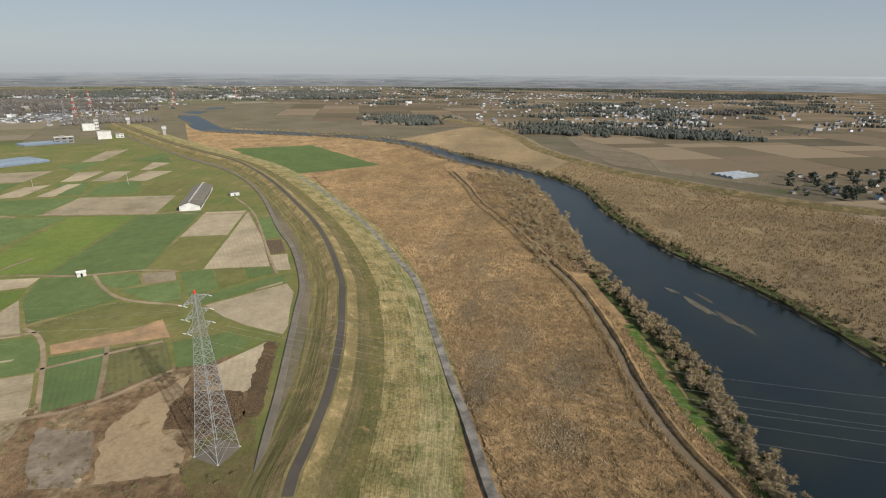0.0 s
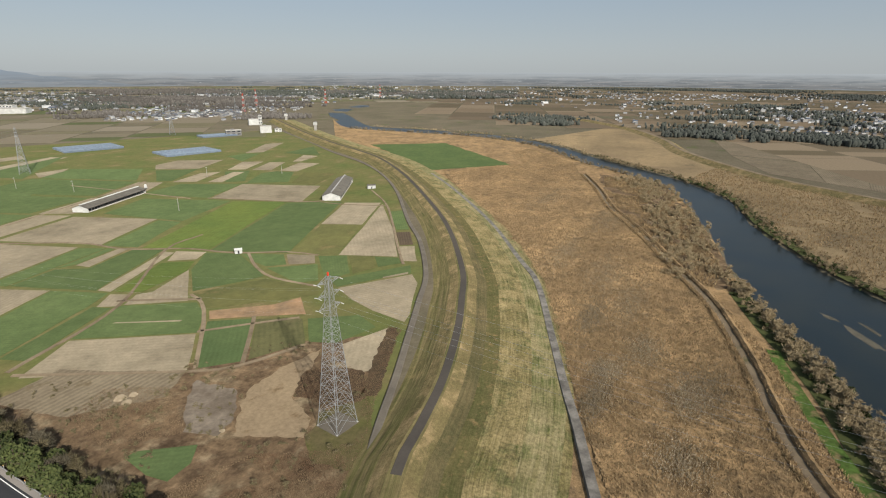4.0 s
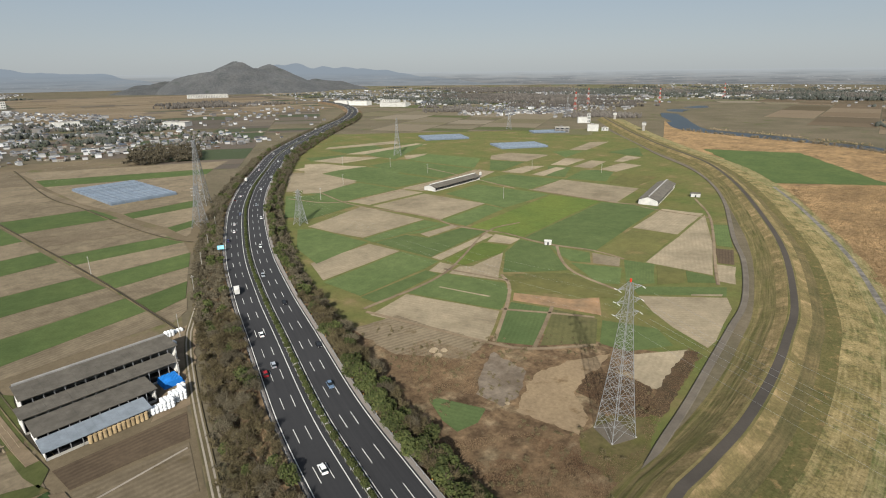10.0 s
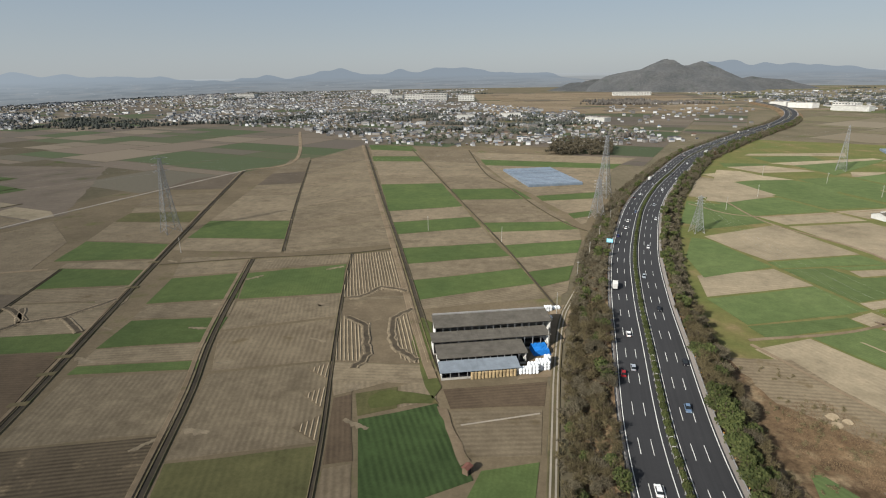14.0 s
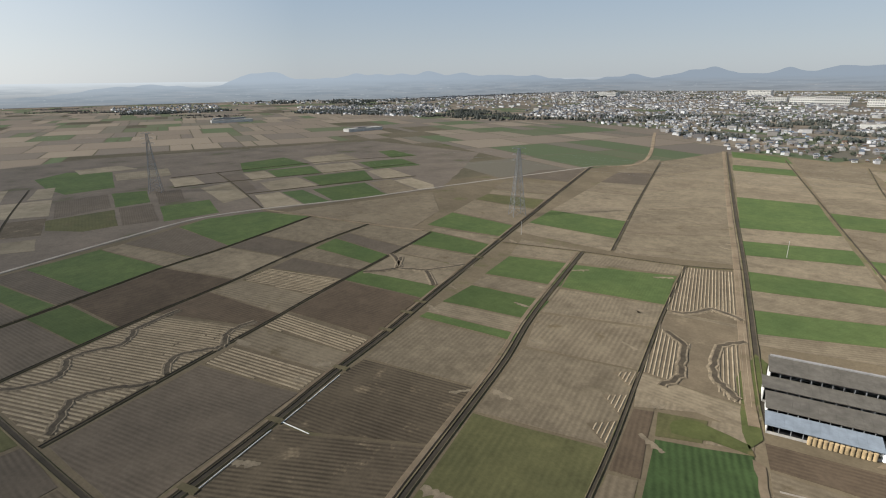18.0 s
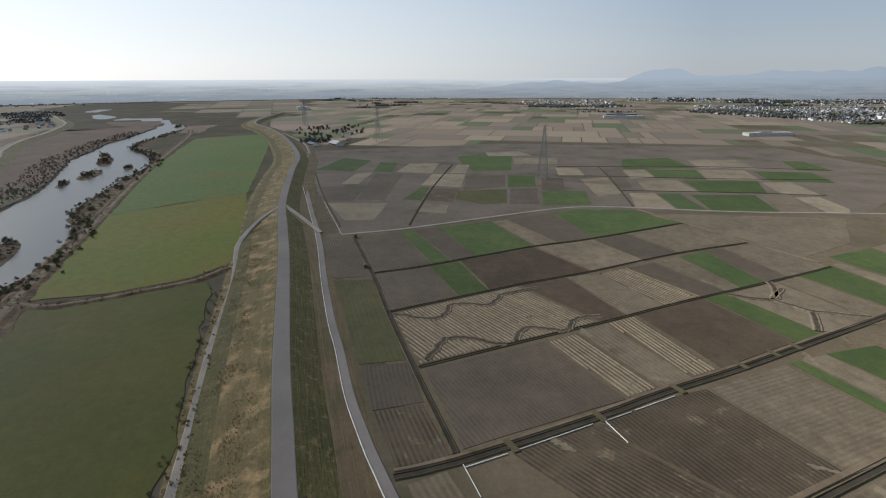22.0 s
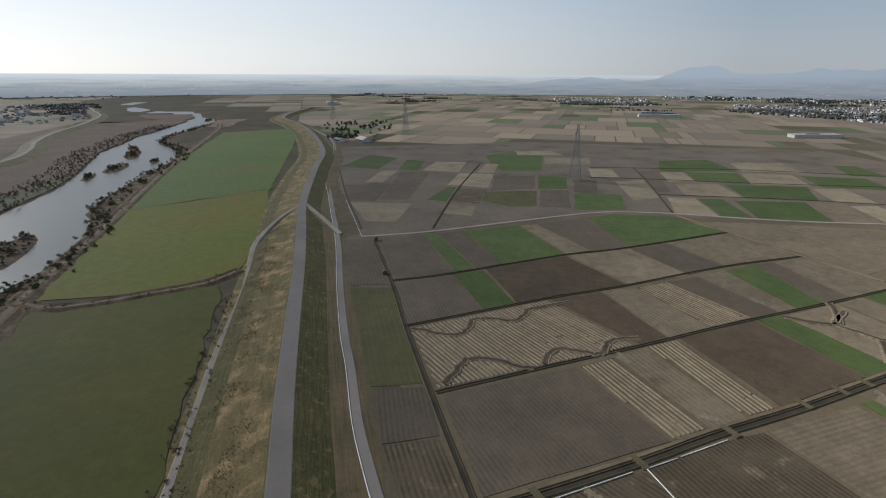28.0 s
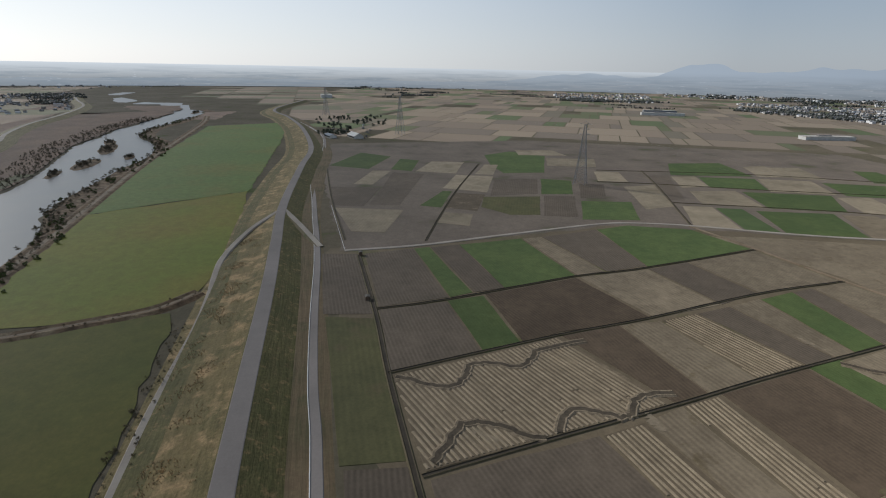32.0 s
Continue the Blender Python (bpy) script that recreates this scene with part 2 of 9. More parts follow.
LEVEE_MIX = surface("levee_patchy", (0.135, 0.105, 0.044), (0.09, 0.08, 0.033), 0.06, 1.0, relief=0.25, accent=(0.29, 0.2, 0.1), accent_scale=0.11, accent_from=0.5, accent_soft=0.14, vary=0.45, streak=(0.35, 0.05, 0.35, (0.24, 0.175, 0.085)))
# dark accent paints the shadowed hollows between reed clumps
REED = surface("reed_bed", (0.315, 0.207, 0.105), (0.185, 0.123, 0.066), 0.03, 1.3, relief=0.6, accent=(0.115, 0.083, 0.05), accent_scale=0.07, accent_from=0.54, accent_soft=0.16, vary=0.5, mottle=0.8)
SCRUB = surface("scrub_ground", (0.158, 0.108, 0.064), (0.082, 0.055, 0.034), 0.07, 0.45, relief=0.6, accent=(0.21, 0.165, 0.105), accent_scale=0.09, accent_from=0.52, accent_soft=0.2, vary=0.55, spec=0.04, mottle=0.8)
VERGE = surface("verge_green", (0.075, 0.082, 0.03), (0.055, 0.062, 0.024), 0.05, 0.6, relief=0.3, accent=(0.13, 0.10, 0.05), accent_scale=0.06)


def water_material():
    k = Nodes("river_water")
    where = k.add("NewGeometry").outputs["Position"]
    k.put(k.bsdf.inputs["Base Color"], k.mix(k.ramp(k.noise(0.03, 3.0, where), 0.4, 0.7), rgb(0.006, 0.012, 0.014), rgb(0.016, 0.019, 0.015)))
    k.bsdf.inputs["Roughness"].default_value = 0.33
    k.bsdf.inputs["IOR"].default_value = 1.36
    k.bump(k.noise(0.7, 3.0, where), 0.25, 0.08)
    return k.mat


WATER = water_material()


# ---- plan tools ----
def spline(points, step=6.0):
    """A smooth line through plan points, as an array of points about `step` metres apart."""
    p = np.array(points, float)
    p = np.vstack([2 * p[0] - p[1], p, 2 * p[-1] - p[-2]])
    out = []
    for i in range(1, len(p) - 2):
        a, b, c, d = p[i - 1], p[i], p[i + 1], p[i + 2]
        n = max(2, int(np.linalg.norm((c - b)[:2]) / step))
        for k in range(n):
            t = k / n
            out.append(0.5 * (2 * b + (c - a) * t + (2 * a - 5 * b + 4 * c - d) * t * t + (3 * b - a - 3 * c + d) * t ** 3))
    out.append(p[-2])
    return np.array(out)


def side_of(line):
    """The unit normals of a plan line, to its left."""
    d = np.gradient(line[:, :2], axis=0)
    d /= np.linalg.norm(d, axis=1)[:, None]
    return np.c_[-d[:, 1], d[:, 0]]


def mesh_object(name, verts, faces, materials, face_mats=None, smooth=False):
    me = bpy.data.meshes.new(name)
    me.from_pydata([tuple(map(float, v)) for v in verts], [], [tuple(map(int, q)) for q in faces])
    for m in materials:
        me.materials.append(m)
    if face_mats is not None:
        me.polygons.foreach_set("material_index", np.array(face_mats, np.int32))
    if smooth:
        me.polygons.foreach_set("use_smooth", np.ones(len(faces), bool))
    me.update()
    return new(name, me)


def loft(name, line, profile, materials, zone=None, height=0.0):
    """A strip swept along a plan line: profile is a list of (offset to the left, height)."""
    n, m = side_of(line), len(profile)
    up = line[:, 2] if line.shape[1] > 2 else np.zeros(len(line))
    verts = []
    for i, p in enumerate(line):
        for off, z in profile:
            verts.append((p[0] + n[i, 0] * off, p[1] + n[i, 1] * off, z + height + up[i]))
    faces, mats = [], []
    for i in range(len(line) - 1):
        for j in range(m - 1):
            a = i * m + j
            faces.append((a + 1, a, a + m, a + m + 1))
            mats.append(zone[j] if zone else 0)
    ob = mesh_object(name, verts, faces, materials, mats, smooth=False)
    run = np.r_[0, np.cumsum(np.linalg.norm(np.diff(line[:, :2], axis=0), axis=1))]
    uv = ob.data.uv_layers.new(name="UVMap")
    corner = np.zeros(len(ob.data.loops), np.int32)
    ob.data.loops.foreach_get("vertex_index", corner)
    across = np.array([p[0] for p in profile])
    uv.data.foreach_set("uv", np.c_[across[corner % m], run[corner // m]].astype(np.float32).ravel())
    return ob


def ribbon(name, line, width, material, z, thick=0.12):
    """A flat strip with sides, such as a lane or a track."""
    w = width / 2
    return loft(name, line, [(-w - 0.3, z - thick), (-w, z), (w, z), (w + 0.3, z - thick)], [material])


def dist_to(line, x, y):
    """Distance from many places to a plan line, the signed side and the index of the nearest point."""
    best = np.full(x.shape, 1e9)
    index = np.zeros(x.shape, int)
    for i, p in enumerate(line):
        d = (x - p[0]) ** 2 + (y - p[1]) ** 2
        near = d < best
        best[near] = d[near]
        index[near] = i
    return np.sqrt(best), index


# ---- the lines of the plan ----
RIVER = spline([(-2700, -1150, 30), (-2400, -1095, 35), (-2100, -1040, 40), (-1900, -900, 50), (-1750, -775, 60), (-1740, -680, 55), (-1566, -604, 60), (-1445, -520, 60),
                (-1355, -503, 60), (-1168, -483, 52), (-1077, -478, 46), (-965, -450, 50), (-880, -415, 90), (-811, -385, 98), (-740, -362, 92), (-677, -348, 72), (-596, -328, 60), (-525, -316, 58), (-470, -304, 66), (-426, -290, 85), (-350, -265, 88),
                (-270, -255, 80), (-130, -195, 78), (0, -140, 75), (120, -110, 75), (215, -97, 74), (285, -76, 70), (343, -54, 52), (392, -42, 40),
                (454, -27, 33), (542, -10, 37), (600, 14, 32), (650, 51, 34), (714, 112, 34), (775, 160, 30), (845, 214, 28), (905, 290, 32),
                (945, 390, 40), (957, 520, 52), (972, 645, 48), (1065, 745, 42), (1210, 865, 40), (1400, 1000, 40), (1650, 1060, 50)], 8)
LEVEE = spline([(-1900, -330), (-1500, -330), (-1281, -252), (-1083, -188), (-826, -127), (-666, -111), (-495, -93), (-394, -76), (-325, -64), (-238, -50.5), (-185, -42), (-149, -35.5), (-116, -29.5),
                (-84, -22.5), (-45, -9), (8, 19), (60, 46), (104, 63), (126, 67), (153, 72), (188, 82), (221, 94), (263, 112), (343, 159), (429, 223), (512, 291), (589, 366), (636, 429), (694, 516), (812, 672), (1000, 900)])
MOTORWAY = spline([(43, 30), (43, 75), (43, 112), (44, 150), (49, 205), (54, 258), (63, 325), (79, 404), (93, 460), (117, 535), (147, 612), (206, 755), (290, 905), (385, 1060), (517, 1270), (640, 1530), (720, 1800), (760, 2100)])
LANE_NORTH = spline([(90, 66), (108, 75), (128, 83), (154, 92), (186, 104), (223, 118), (258, 132), (312, 164), (356, 197), (450, 262), (521, 322), (576, 383), (640, 477), (719, 580), (850, 760)])
DRAIN = spline([(104, 4), (121, 12), (155, 25), (174, 33), (213, 48), (271, 71), (305, 92), (382, 141), (481, 216), (544, 270)])
REED_PATH = spline([(110, -60), (134, -51), (154, -42), (185, -34), (224, -28), (281, -15), (330, 4), (399, 31), (468, 62), (540, 85), (618, 115)])
FAR_LEVEE = spline([(420, -480), (470, -360), (505, -276), (535, -211), (608, -131), (678, -68), (843, 17), (1000, 60), (1194, 146), (1400, 300)])
ROAD_SOUTH = spline([(-95, 7), (-120, -1.3), (-133, -5.3), (-140, -7.5), (-155, -11.5), (-176, -16.5), (-212, -22.6), (-242, -28.5), (-300, -37.5), (-366, -46.5), (-421, -55.5), (-470, -64.5), (-530, -75), (-626, -92), (-709, -99), (-787, -105), (-988, -135), (-1167, -193), (-1305, -247)])
FOOTPATH = spline([(-90, -56), (-126, -63), (-146, -66), (-182, -72), (-224, -79), (-287, -87), (-326, -94), (-376, -104), (-431, -102), (-474, -92)])


# ---- ground ----
def axis(lo, hi, fine_lo, fine_hi, step):
    a = list(np.arange(fine_lo, fine_hi + 1, step))
    s, v = step, fine_hi
    while v < hi:
        s *= 1.12
        v += s
        a.append(v)
    s, v = step, fine_lo
    while v > lo:
        s *= 1.12
        v -= s
        a.insert(0, v)
    return np.array(a)


def ground():
    xs, ys = axis(-6500, 6500, -900, 760, 8), axis(-6500, 6500, -420, 420, 8)
    gx, gy = np.meshgrid(xs, ys)
    d, i = dist_to(RIVER, gx, gy)
    half = RIVER[i, 2] / 2
    t = np.clip((half + 5 - d) / 9, 0, 1)
    z = -3.4 * t * t * (3 - 2 * t)
    ds, _ = dist_to(DRAIN, gx, gy)
    z -= 0.5 * np.clip(1 - ds / 8, 0, 1)
    h, w = gx.shape
    verts = np.c_[gx.ravel(), gy.ravel(), z.ravel()]
    k = np.arange(h * w).reshape(h, w)
    faces = np.c_[k[:-1, :-1].ravel(), k[:-1, 1:].ravel(), k[1:, 1:].ravel(), k[1:, :-1].ravel()]
    ob = mesh_object("ground", verts, faces, [GROUND], smooth=True)
    return tagged(ob, "flat winter farmland of dry grass and soil", "ground", kind="structure")


ground()
half_w = RIVER[:, 2] / 2 + 8
nrm = side_of(RIVER)
wl, wr = RIVER[:, :2] + nrm * half_w[:, None], RIVER[:, :2] - nrm * half_w[:, None]
n_r = len(RIVER)
verts = [(*p, -1.3) for p in wl] + [(*p, -1.3) for p in wr]
faces = [(i, i + n_r, i + n_r + 1, i + 1) for i in range(n_r - 1)]
tagged(mesh_object("water", verts, faces, [WATER]), "dark slow river water with faint ripples", "river", kind="structure")

# embankments and roads
tagged(loft("levee", LEVEE[LEVEE[:, 0] < 24], [(32, -0.3), (26, 0.25), (15, 0.7), (3.9, 5.7), (3.1, 6.0), (-3.1, 6.0), (-3.9, 5.7), (-10, 4.05), (-22, 1.9), (-30, 0.5), (-37, -0.3)],
            [LEVEE_OLIVE, LEVEE_DARK, LEVEE_MIX, SCRUB], [1, 1, 0, 0, 0, 0, 2, 2, 0, 2]), "long grassy river levee with patchy straw-coloured slopes", "levee", kind="structure")
LEVEE_BROWN = surface("levee_dark_band", (0.142, 0.11, 0.056), (0.092, 0.08, 0.037), 0.05, 0.9, relief=0.3, accent=(0.18, 0.135, 0.066), accent_scale=0.15, accent_from=0.55, vary=0.4, streak=(1.1, 0.03, 0.45, (0.05, 0.05, 0.024)))
LEVEE_LUSH = surface("levee_straw_and_green", (0.225, 0.185, 0.093), (0.095, 0.09, 0.034), 0.05, 0.9, relief=0.3, accent=(0.07, 0.083, 0.024), accent_scale=0.09, accent_from=0.46, accent_soft=0.16, vary=0.6, streak=(0.9, 0.05, 0.5, (0.3, 0.25, 0.14)))
LEVEE_EDGE = surface("levee_path_edge", (0.2, 0.15, 0.075), (0.105, 0.092, 0.04), 0.07, 1.0, relief=0.25, accent=(0.3, 0.215, 0.115), accent_scale=0.12, accent_from=0.5, accent_soft=0.16, vary=0.4, streak=(0.5, 0.04, 0.4, (0.14, 0.11, 0.05)))
tagged(loft("levee", LEVEE[LEVEE[:, 0] > 16], [(17, -0.3), (13, 0.9), (7, 3.8), (3.6, 5.5), (2.5, 6.0), (-2.5, 6.0), (-3.6, 5.5), (-7, 4.3), (-12, 2.95), (-18, 2.6), (-31, 1.5), (-43, 0.6), (-48, -0.3)],
            [LEVEE_GREEN, LEVEE_STRAW, LEVEE_OLIVE, LEVEE_BROWN, LEVEE_LUSH, LEVEE_EDGE], [0, 0, 5, 5, 0, 5, 5, 3, 2, 1, 4, 1]), "long grassy river levee with a wide straw-green berm", "levee", kind="structure")
tagged(ribbon("road", LEVEE[LEVEE[:, 0] < 20], 6.3, ASPHALT_PALE, 6.06), "grey paved road along the levee crest", "road", kind="structure")
tagged(ribbon("road", LEVEE[(LEVEE[:, 0] >= 104)], 2.9, ASPHALT_DARK, 6.06), "narrow dark asphalt path on the levee crest", "path", kind="structure")
LANE_GREY = surface("dusty_asphalt", (0.13, 0.112, 0.09), (0.098, 0.085, 0.07), 0.05, 1.0, relief=0.02, vary=0.12)
tagged(ribbon("road", LANE_NORTH, 2.5, LANE_GREY, 0.7, 0.3), "grey lane along the foot of the levee", "road", kind="structure")
tagged(ribbon("road", ROAD_SOUTH, 3.5, ASPHALT_PALE, 0.5, 0.3), "pale concrete-edged farm road below the levee", "road", kind="structure")
FOOT_Z = np.interp(np.arange(len(FOOTPATH)), [0, len(FOOTPATH) - 19, len(FOOTPATH) - 1], [0.55, 0.6, 6.1])
tagged(loft("road", np.c_[FOOTPATH, FOOT_Z], [(-2.2, -0.7), (-1.4, 0.0), (1.4, 0.0), (2.2, -0.7)], [TRACK]), "dusty track along the riverside foot of the levee", "path", kind="structure")
tagged(ribbon("road", REED_PATH, 2.6, DIRT, 0.25), "dirt track through the reed bed", "path", kind="structure")
tagged(loft("motorway", MOTORWAY, [(26, -0.3), (15.6, 5.7), (14.9, 6.0), (-14.9, 6.0), (-15.6, 5.7), (-26, -0.3)], [SCRUB, ASPHALT], [0, 0, 1, 0, 0]),
       "six-lane dark asphalt motorway on a planted embankment", "motorway", kind="structure")
tagged(loft("far_levee", FAR_LEVEE, [(14, -0.3), (3, 4.0), (-3, 4.0), (-14, -0.3)], [LEVEE_EDGE, DIRT], [0, 1, 0]), "low green levee on the far bank", "levee", kind="structure")


# ---- fields ----
def field(kind, *corners, z=0.16, inset=0.35, across=False):
    """One plot: a low slab with a slightly uneven edge, its local x along the first side."""
    p = [Vector((*c, 0)) for c in corners]
    centre = sum(p, Vector()) / len(p)
    along = (p[1] - p[0]) if across or (p[1] - p[0]).length > (p[2] - p[1]).length else (p[2] - p[1])
    turn = math.atan2(along.y, along.x)
    back = Matrix.Rotation(-turn, 3, "Z")
    rim = []
    n = len(p)
    for i in range(n):
        a, b = p[i], p[(i + 1) % n]
        steps = max(1, min(12, int((b - a).length / 14)))
        for s in range(steps):
            q = a.lerp(b, s / steps)
            q = q + (centre - q).normalized() * (inset * 1.3 + random.uniform(-0.35, 0.35))
            rim.append(back @ (q - centre))
    m = len(rim)
    verts = [(v.x, v.y, 0) for v in rim] + [(v.x * 1.004, v.y * 1.004, -z - 0.05) for v in rim]
    faces = [tuple(range(m))] + [(i, i + m, (i + 1) % m + m, (i + 1) % m) for i in range(m)]
    me = bpy.data.meshes.new("field")
    me.from_pydata(verts, [], faces)
    me.materials.append(FIELD[kind])
    bm = bmesh.new()
    bm.from_mesh(me)
    bmesh.ops.recalc_face_normals(bm, faces=bm.faces)
    bm.to_mesh(me)
    bm.free()
    ob = new("field", me)
    ob.matrix_world = Matrix.Translation((centre.x, centre.y, z + random.uniform(0, 0.06))) @ Matrix.Rotation(turn, 4, "Z")
    return tagged(ob, FIELD_SAYS[kind], "field", "farm fields", "structure")


def strips(a0, a1, b0, b1, plan, across=True):
    """A block of plots between two ditches: each entry is a kind and the share of the ditch at which it ends."""
    a0, a1, b0, b1 = map(Vector, (a0, a1, b0, b1))
    last = 0.0
    for item in plan.split():
        kind, end = item[0], float(item[1:])
        if end - last > 0.004:
            field(kind, a0.lerp(a1, last), b0.lerp(b1, last), b0.lerp(b1, end), a0.lerp(a1, end), across=across)
        last = end


strips((-240, 315), (-337, 722), (-162, 319), (-318, 747), "t0.070 G0.187 t0.418 M0.485 t0.550 D0.723 M1.000")
strips((-116, 320), (-73, 172), (-86, 333), (-31, 174), "S0.473 t0.500 S0.908 t1.000", across=False)
field("S", (-74.2, 171.5), (-77.4, 185.8), (-85.5, 178.2), z=0.27, across=True)
field("S", (-68.9, 152.7), (-72.8, 168.4), (-80.4, 160.9), z=0.27, across=True)
field("S", (-63.8, 134.9), (-67.9, 151.0), (-75.7, 141.7), z=0.27, across=True)
# plots in front of the cattle sheds
field("B", (-30.2, 171.5), (8.6, 182.2), (7.2, 166.0), (-25.2, 159.4), across=True)
field("M", (-24.9, 158.5), (7.0, 164.4), (6.0, 139.4), (-16.7, 135.2), across=True)
field("G", (-12.0, 131.0), (5.6, 137.0), (3.6, 106.0), (-18.0, 106.0))
strips((-160, 317), (-309, 723), (-88, 347), (-280, 895), "t0.027 t0.119 M0.185 t0.299 t0.493 M0.718 t1.000")
field("G", (-274, 894), (-195, 877), (-174, 816), (-252, 831), across=True)
field("t", (-252, 831), (-174, 816), (-160, 763), (-229, 760), across=True)
field("G", (-229, 760), (-160, 763), (-143, 716), (-214, 714), across=True)
field("t", (-214, 714), (-143, 716), (-109, 617), (-176, 606), across=True)
field("M", (-176, 606), (-109, 617), (-95, 566), (-159, 554), across=True)
field("G", (-159, 554), (-95, 566), (-59, 462), (-120, 438), across=True)
field("t", (-120, 438), (-59, 462), (-47, 426), (-108, 402), across=True)
field("G", (-108, 402), (-47, 426), (-36, 395), (-97, 369), across=True)
field("t", (-97, 369), (-36, 395), (-23, 356), (-86, 337), across=True)
field("G", (-86, 337), (-23, 356), (-12, 329), (-75, 306), across=True)
field("t", (-75, 306), (-12, 329), (-4, 307), (-66, 279), across=True)
field("G", (-66, 279), (-4, 307), (4, 283), (-56, 252), across=True)
field("t", (-56, 252), (4, 283), (11, 263), (-52, 241), across=True)
field("M", (-186, 862), (-100, 832), (-71, 708), (-140, 716), across=True)
field("t", (-140, 716), (-71, 708), (-38, 608), (-101, 599), across=True)
field("t", (-101, 599), (-38, 608), (-17, 545), (-81, 536), across=True)
field("G", (-81, 536), (-17, 545), (1, 498), (-66, 487), across=True)
field("M", (-66, 487), (1, 498), (21, 444), (-47, 437), across=True)
field("t", (-47, 437), (21, 444), (28, 419), (-38, 408), across=True)
field("G", (-38, 408), (28, 419), (36, 397), (-30, 382), across=True)
field("t", (-30, 382), (36, 397), (36, 370), (-18, 351), across=True)
field("G", (-18, 351), (36, 370), (31, 341), (-10, 325), across=True)
field("t", (-10, 325), (31, 341), (27, 316), (-1, 301), across=True)
field("G", (-1, 301), (27, 316), (23, 290), (7, 278), across=True)
field("t", (7, 278), (23, 290), (21, 273), (13, 261), across=True)
field("t", (-91, 807), (138, 763), (110, 709), (-70, 738), across=True)
field("G", (-70, 738), (110, 709), (96, 673), (-59, 689), across=True)
field("t", (-59, 689), (96, 673), (76, 584), (-27, 579), across=True)
field("t", (-27, 579), (76, 584), (67, 535), (4, 511), across=True)
field("G", (4, 511), (67, 535), (61, 506), (10, 490), across=True)
field("t", (10, 490), (61, 506), (52, 458), (30, 444), across=True)
field("G", (30, 444), (52, 458), (47, 438), (34, 428), across=True)
field("t", (34, 428), (47, 438), (43, 417), (39, 410), across=True)
# paddies beside the western levee
field("D", (-389, -25), (-301, -9), (-301, -34), (-389, -47), across=True)
field("o", (-296.4, -8.2), (-198.7, 7.4), (-197.3, -13.6), (-299.1, -32.4), across=True)
field("D", (-197.3, 7.8), (-167.4, 10.8), (-164.4, -7.7), (-196.4, -12.6), across=True)
field("R", (-167.1, 10.4), (-136.6, 17.0), (-133.7, -0.5), (-163.8, -7.7), across=True)
field("M", (-131.4, 15.0), (-111.1, 21.6), (-112.2, 5.9), (-126.8, 2.4), across=True)
field("D", (-399, 10), (-320, 27), (-309, -8), (-389, -21), across=True)
field("G", (-402, 20), (-326, 40), (-320, 28), (-399, 10), across=True)
field("D", (-407, 40), (-332, 58), (-326, 41), (-402, 21), across=True)
field("G", (-420, 84), (-349, 102), (-332, 58), (-407, 40), across=True)
field("t", (-424, 99), (-355, 121), (-349, 103), (-420, 85), across=True)
field("D", (-442, 144), (-365, 150), (-355, 122), (-424, 100), across=True)
field("G", (-453, 172), (-441, 216), (-396, 235), (-362, 150), (-442, 145), across=True)
field("D", (-315, 26), (-262.4, 37.3), (-249.5, -0.6), (-306, -8), across=True)
field("G", (-322, 45), (-269.1, 55.2), (-262.3, 37.9), (-316, 26), across=True)
field("B", (-346, 101), (-292.9, 122.6), (-279.7, 73.4), (-269.9, 56.0), (-324, 46), across=True)
field("t", (-359, 148), (-307, 164), (-293.8, 123.7), (-347, 103), across=True)
field("D", (-371, 178), (-322, 192), (-308, 165), (-359, 149), across=True)
field("t", (-393, 235), (-338, 251), (-329, 221), (-322, 194), (-371, 179), across=True)
field("S", (-276.3, 72.6), (-224.8, 99.5), (-194.2, 11.4), (-246.7, 0.5), across=True)
field("B", (-286.6, 103.4), (-230.6, 115.8), (-225.3, 100.8), (-277.1, 73.7), across=True)
field("M", (-290.8, 124.6), (-239.6, 140.3), (-230.5, 116.4), (-286.6, 104.1), across=True)
field("S", (-298.2, 145.7), (-248.7, 166.3), (-239.6, 140.9), (-290.8, 125.2), across=True)
field("D", (-306, 167), (-254.5, 182.3), (-248.6, 166.9), (-298.2, 146.4), across=True)
field("t", (-315, 188), (-258.4, 194.3), (-254.4, 182.9), (-306, 168), across=True)
field("G", (-323, 212), (-264.6, 213.2), (-258.4, 195.0), (-314, 189), across=True)
field("D", (-328, 227), (-271.1, 232.3), (-264.6, 213.8), (-323, 213), across=True)
field("t", (-337, 252), (-284.4, 270.7), (-271.1, 233.0), (-328, 228), across=True)
field("D", (-208.6, 67.7), (-160.8, 85.0), (-140.0, 20.9), (-191.4, 12.2), across=True)
field("S", (-215.1, 85.2), (-166.3, 100.3), (-161.1, 85.5), (-209.1, 68.6), across=True)
field("M", (-223.4, 102.2), (-171.1, 116.0), (-166.3, 100.7), (-215.1, 85.8), across=True)
field("S", (-229.7, 119.6), (-176.2, 130.4), (-171.4, 116.7), (-223.9, 103.0), across=True)
field("B", (-246.5, 165.0), (-194.7, 177.7), (-177.0, 132.0), (-230.3, 120.5), across=True)
field("G", (-253.6, 183.9), (-200.3, 195.1), (-194.6, 178.4), (-247.2, 166.0), across=True)
field("T", (-499, 3), (-434, -10), (-437, -34), (-506, -54), across=True)
field("D", (-586, -20), (-512, -31), (-514, -58), (-590, -71), across=True)
field("T", (-677, -34), (-676, -13), (-600, -29), (-602, -48), across=True)
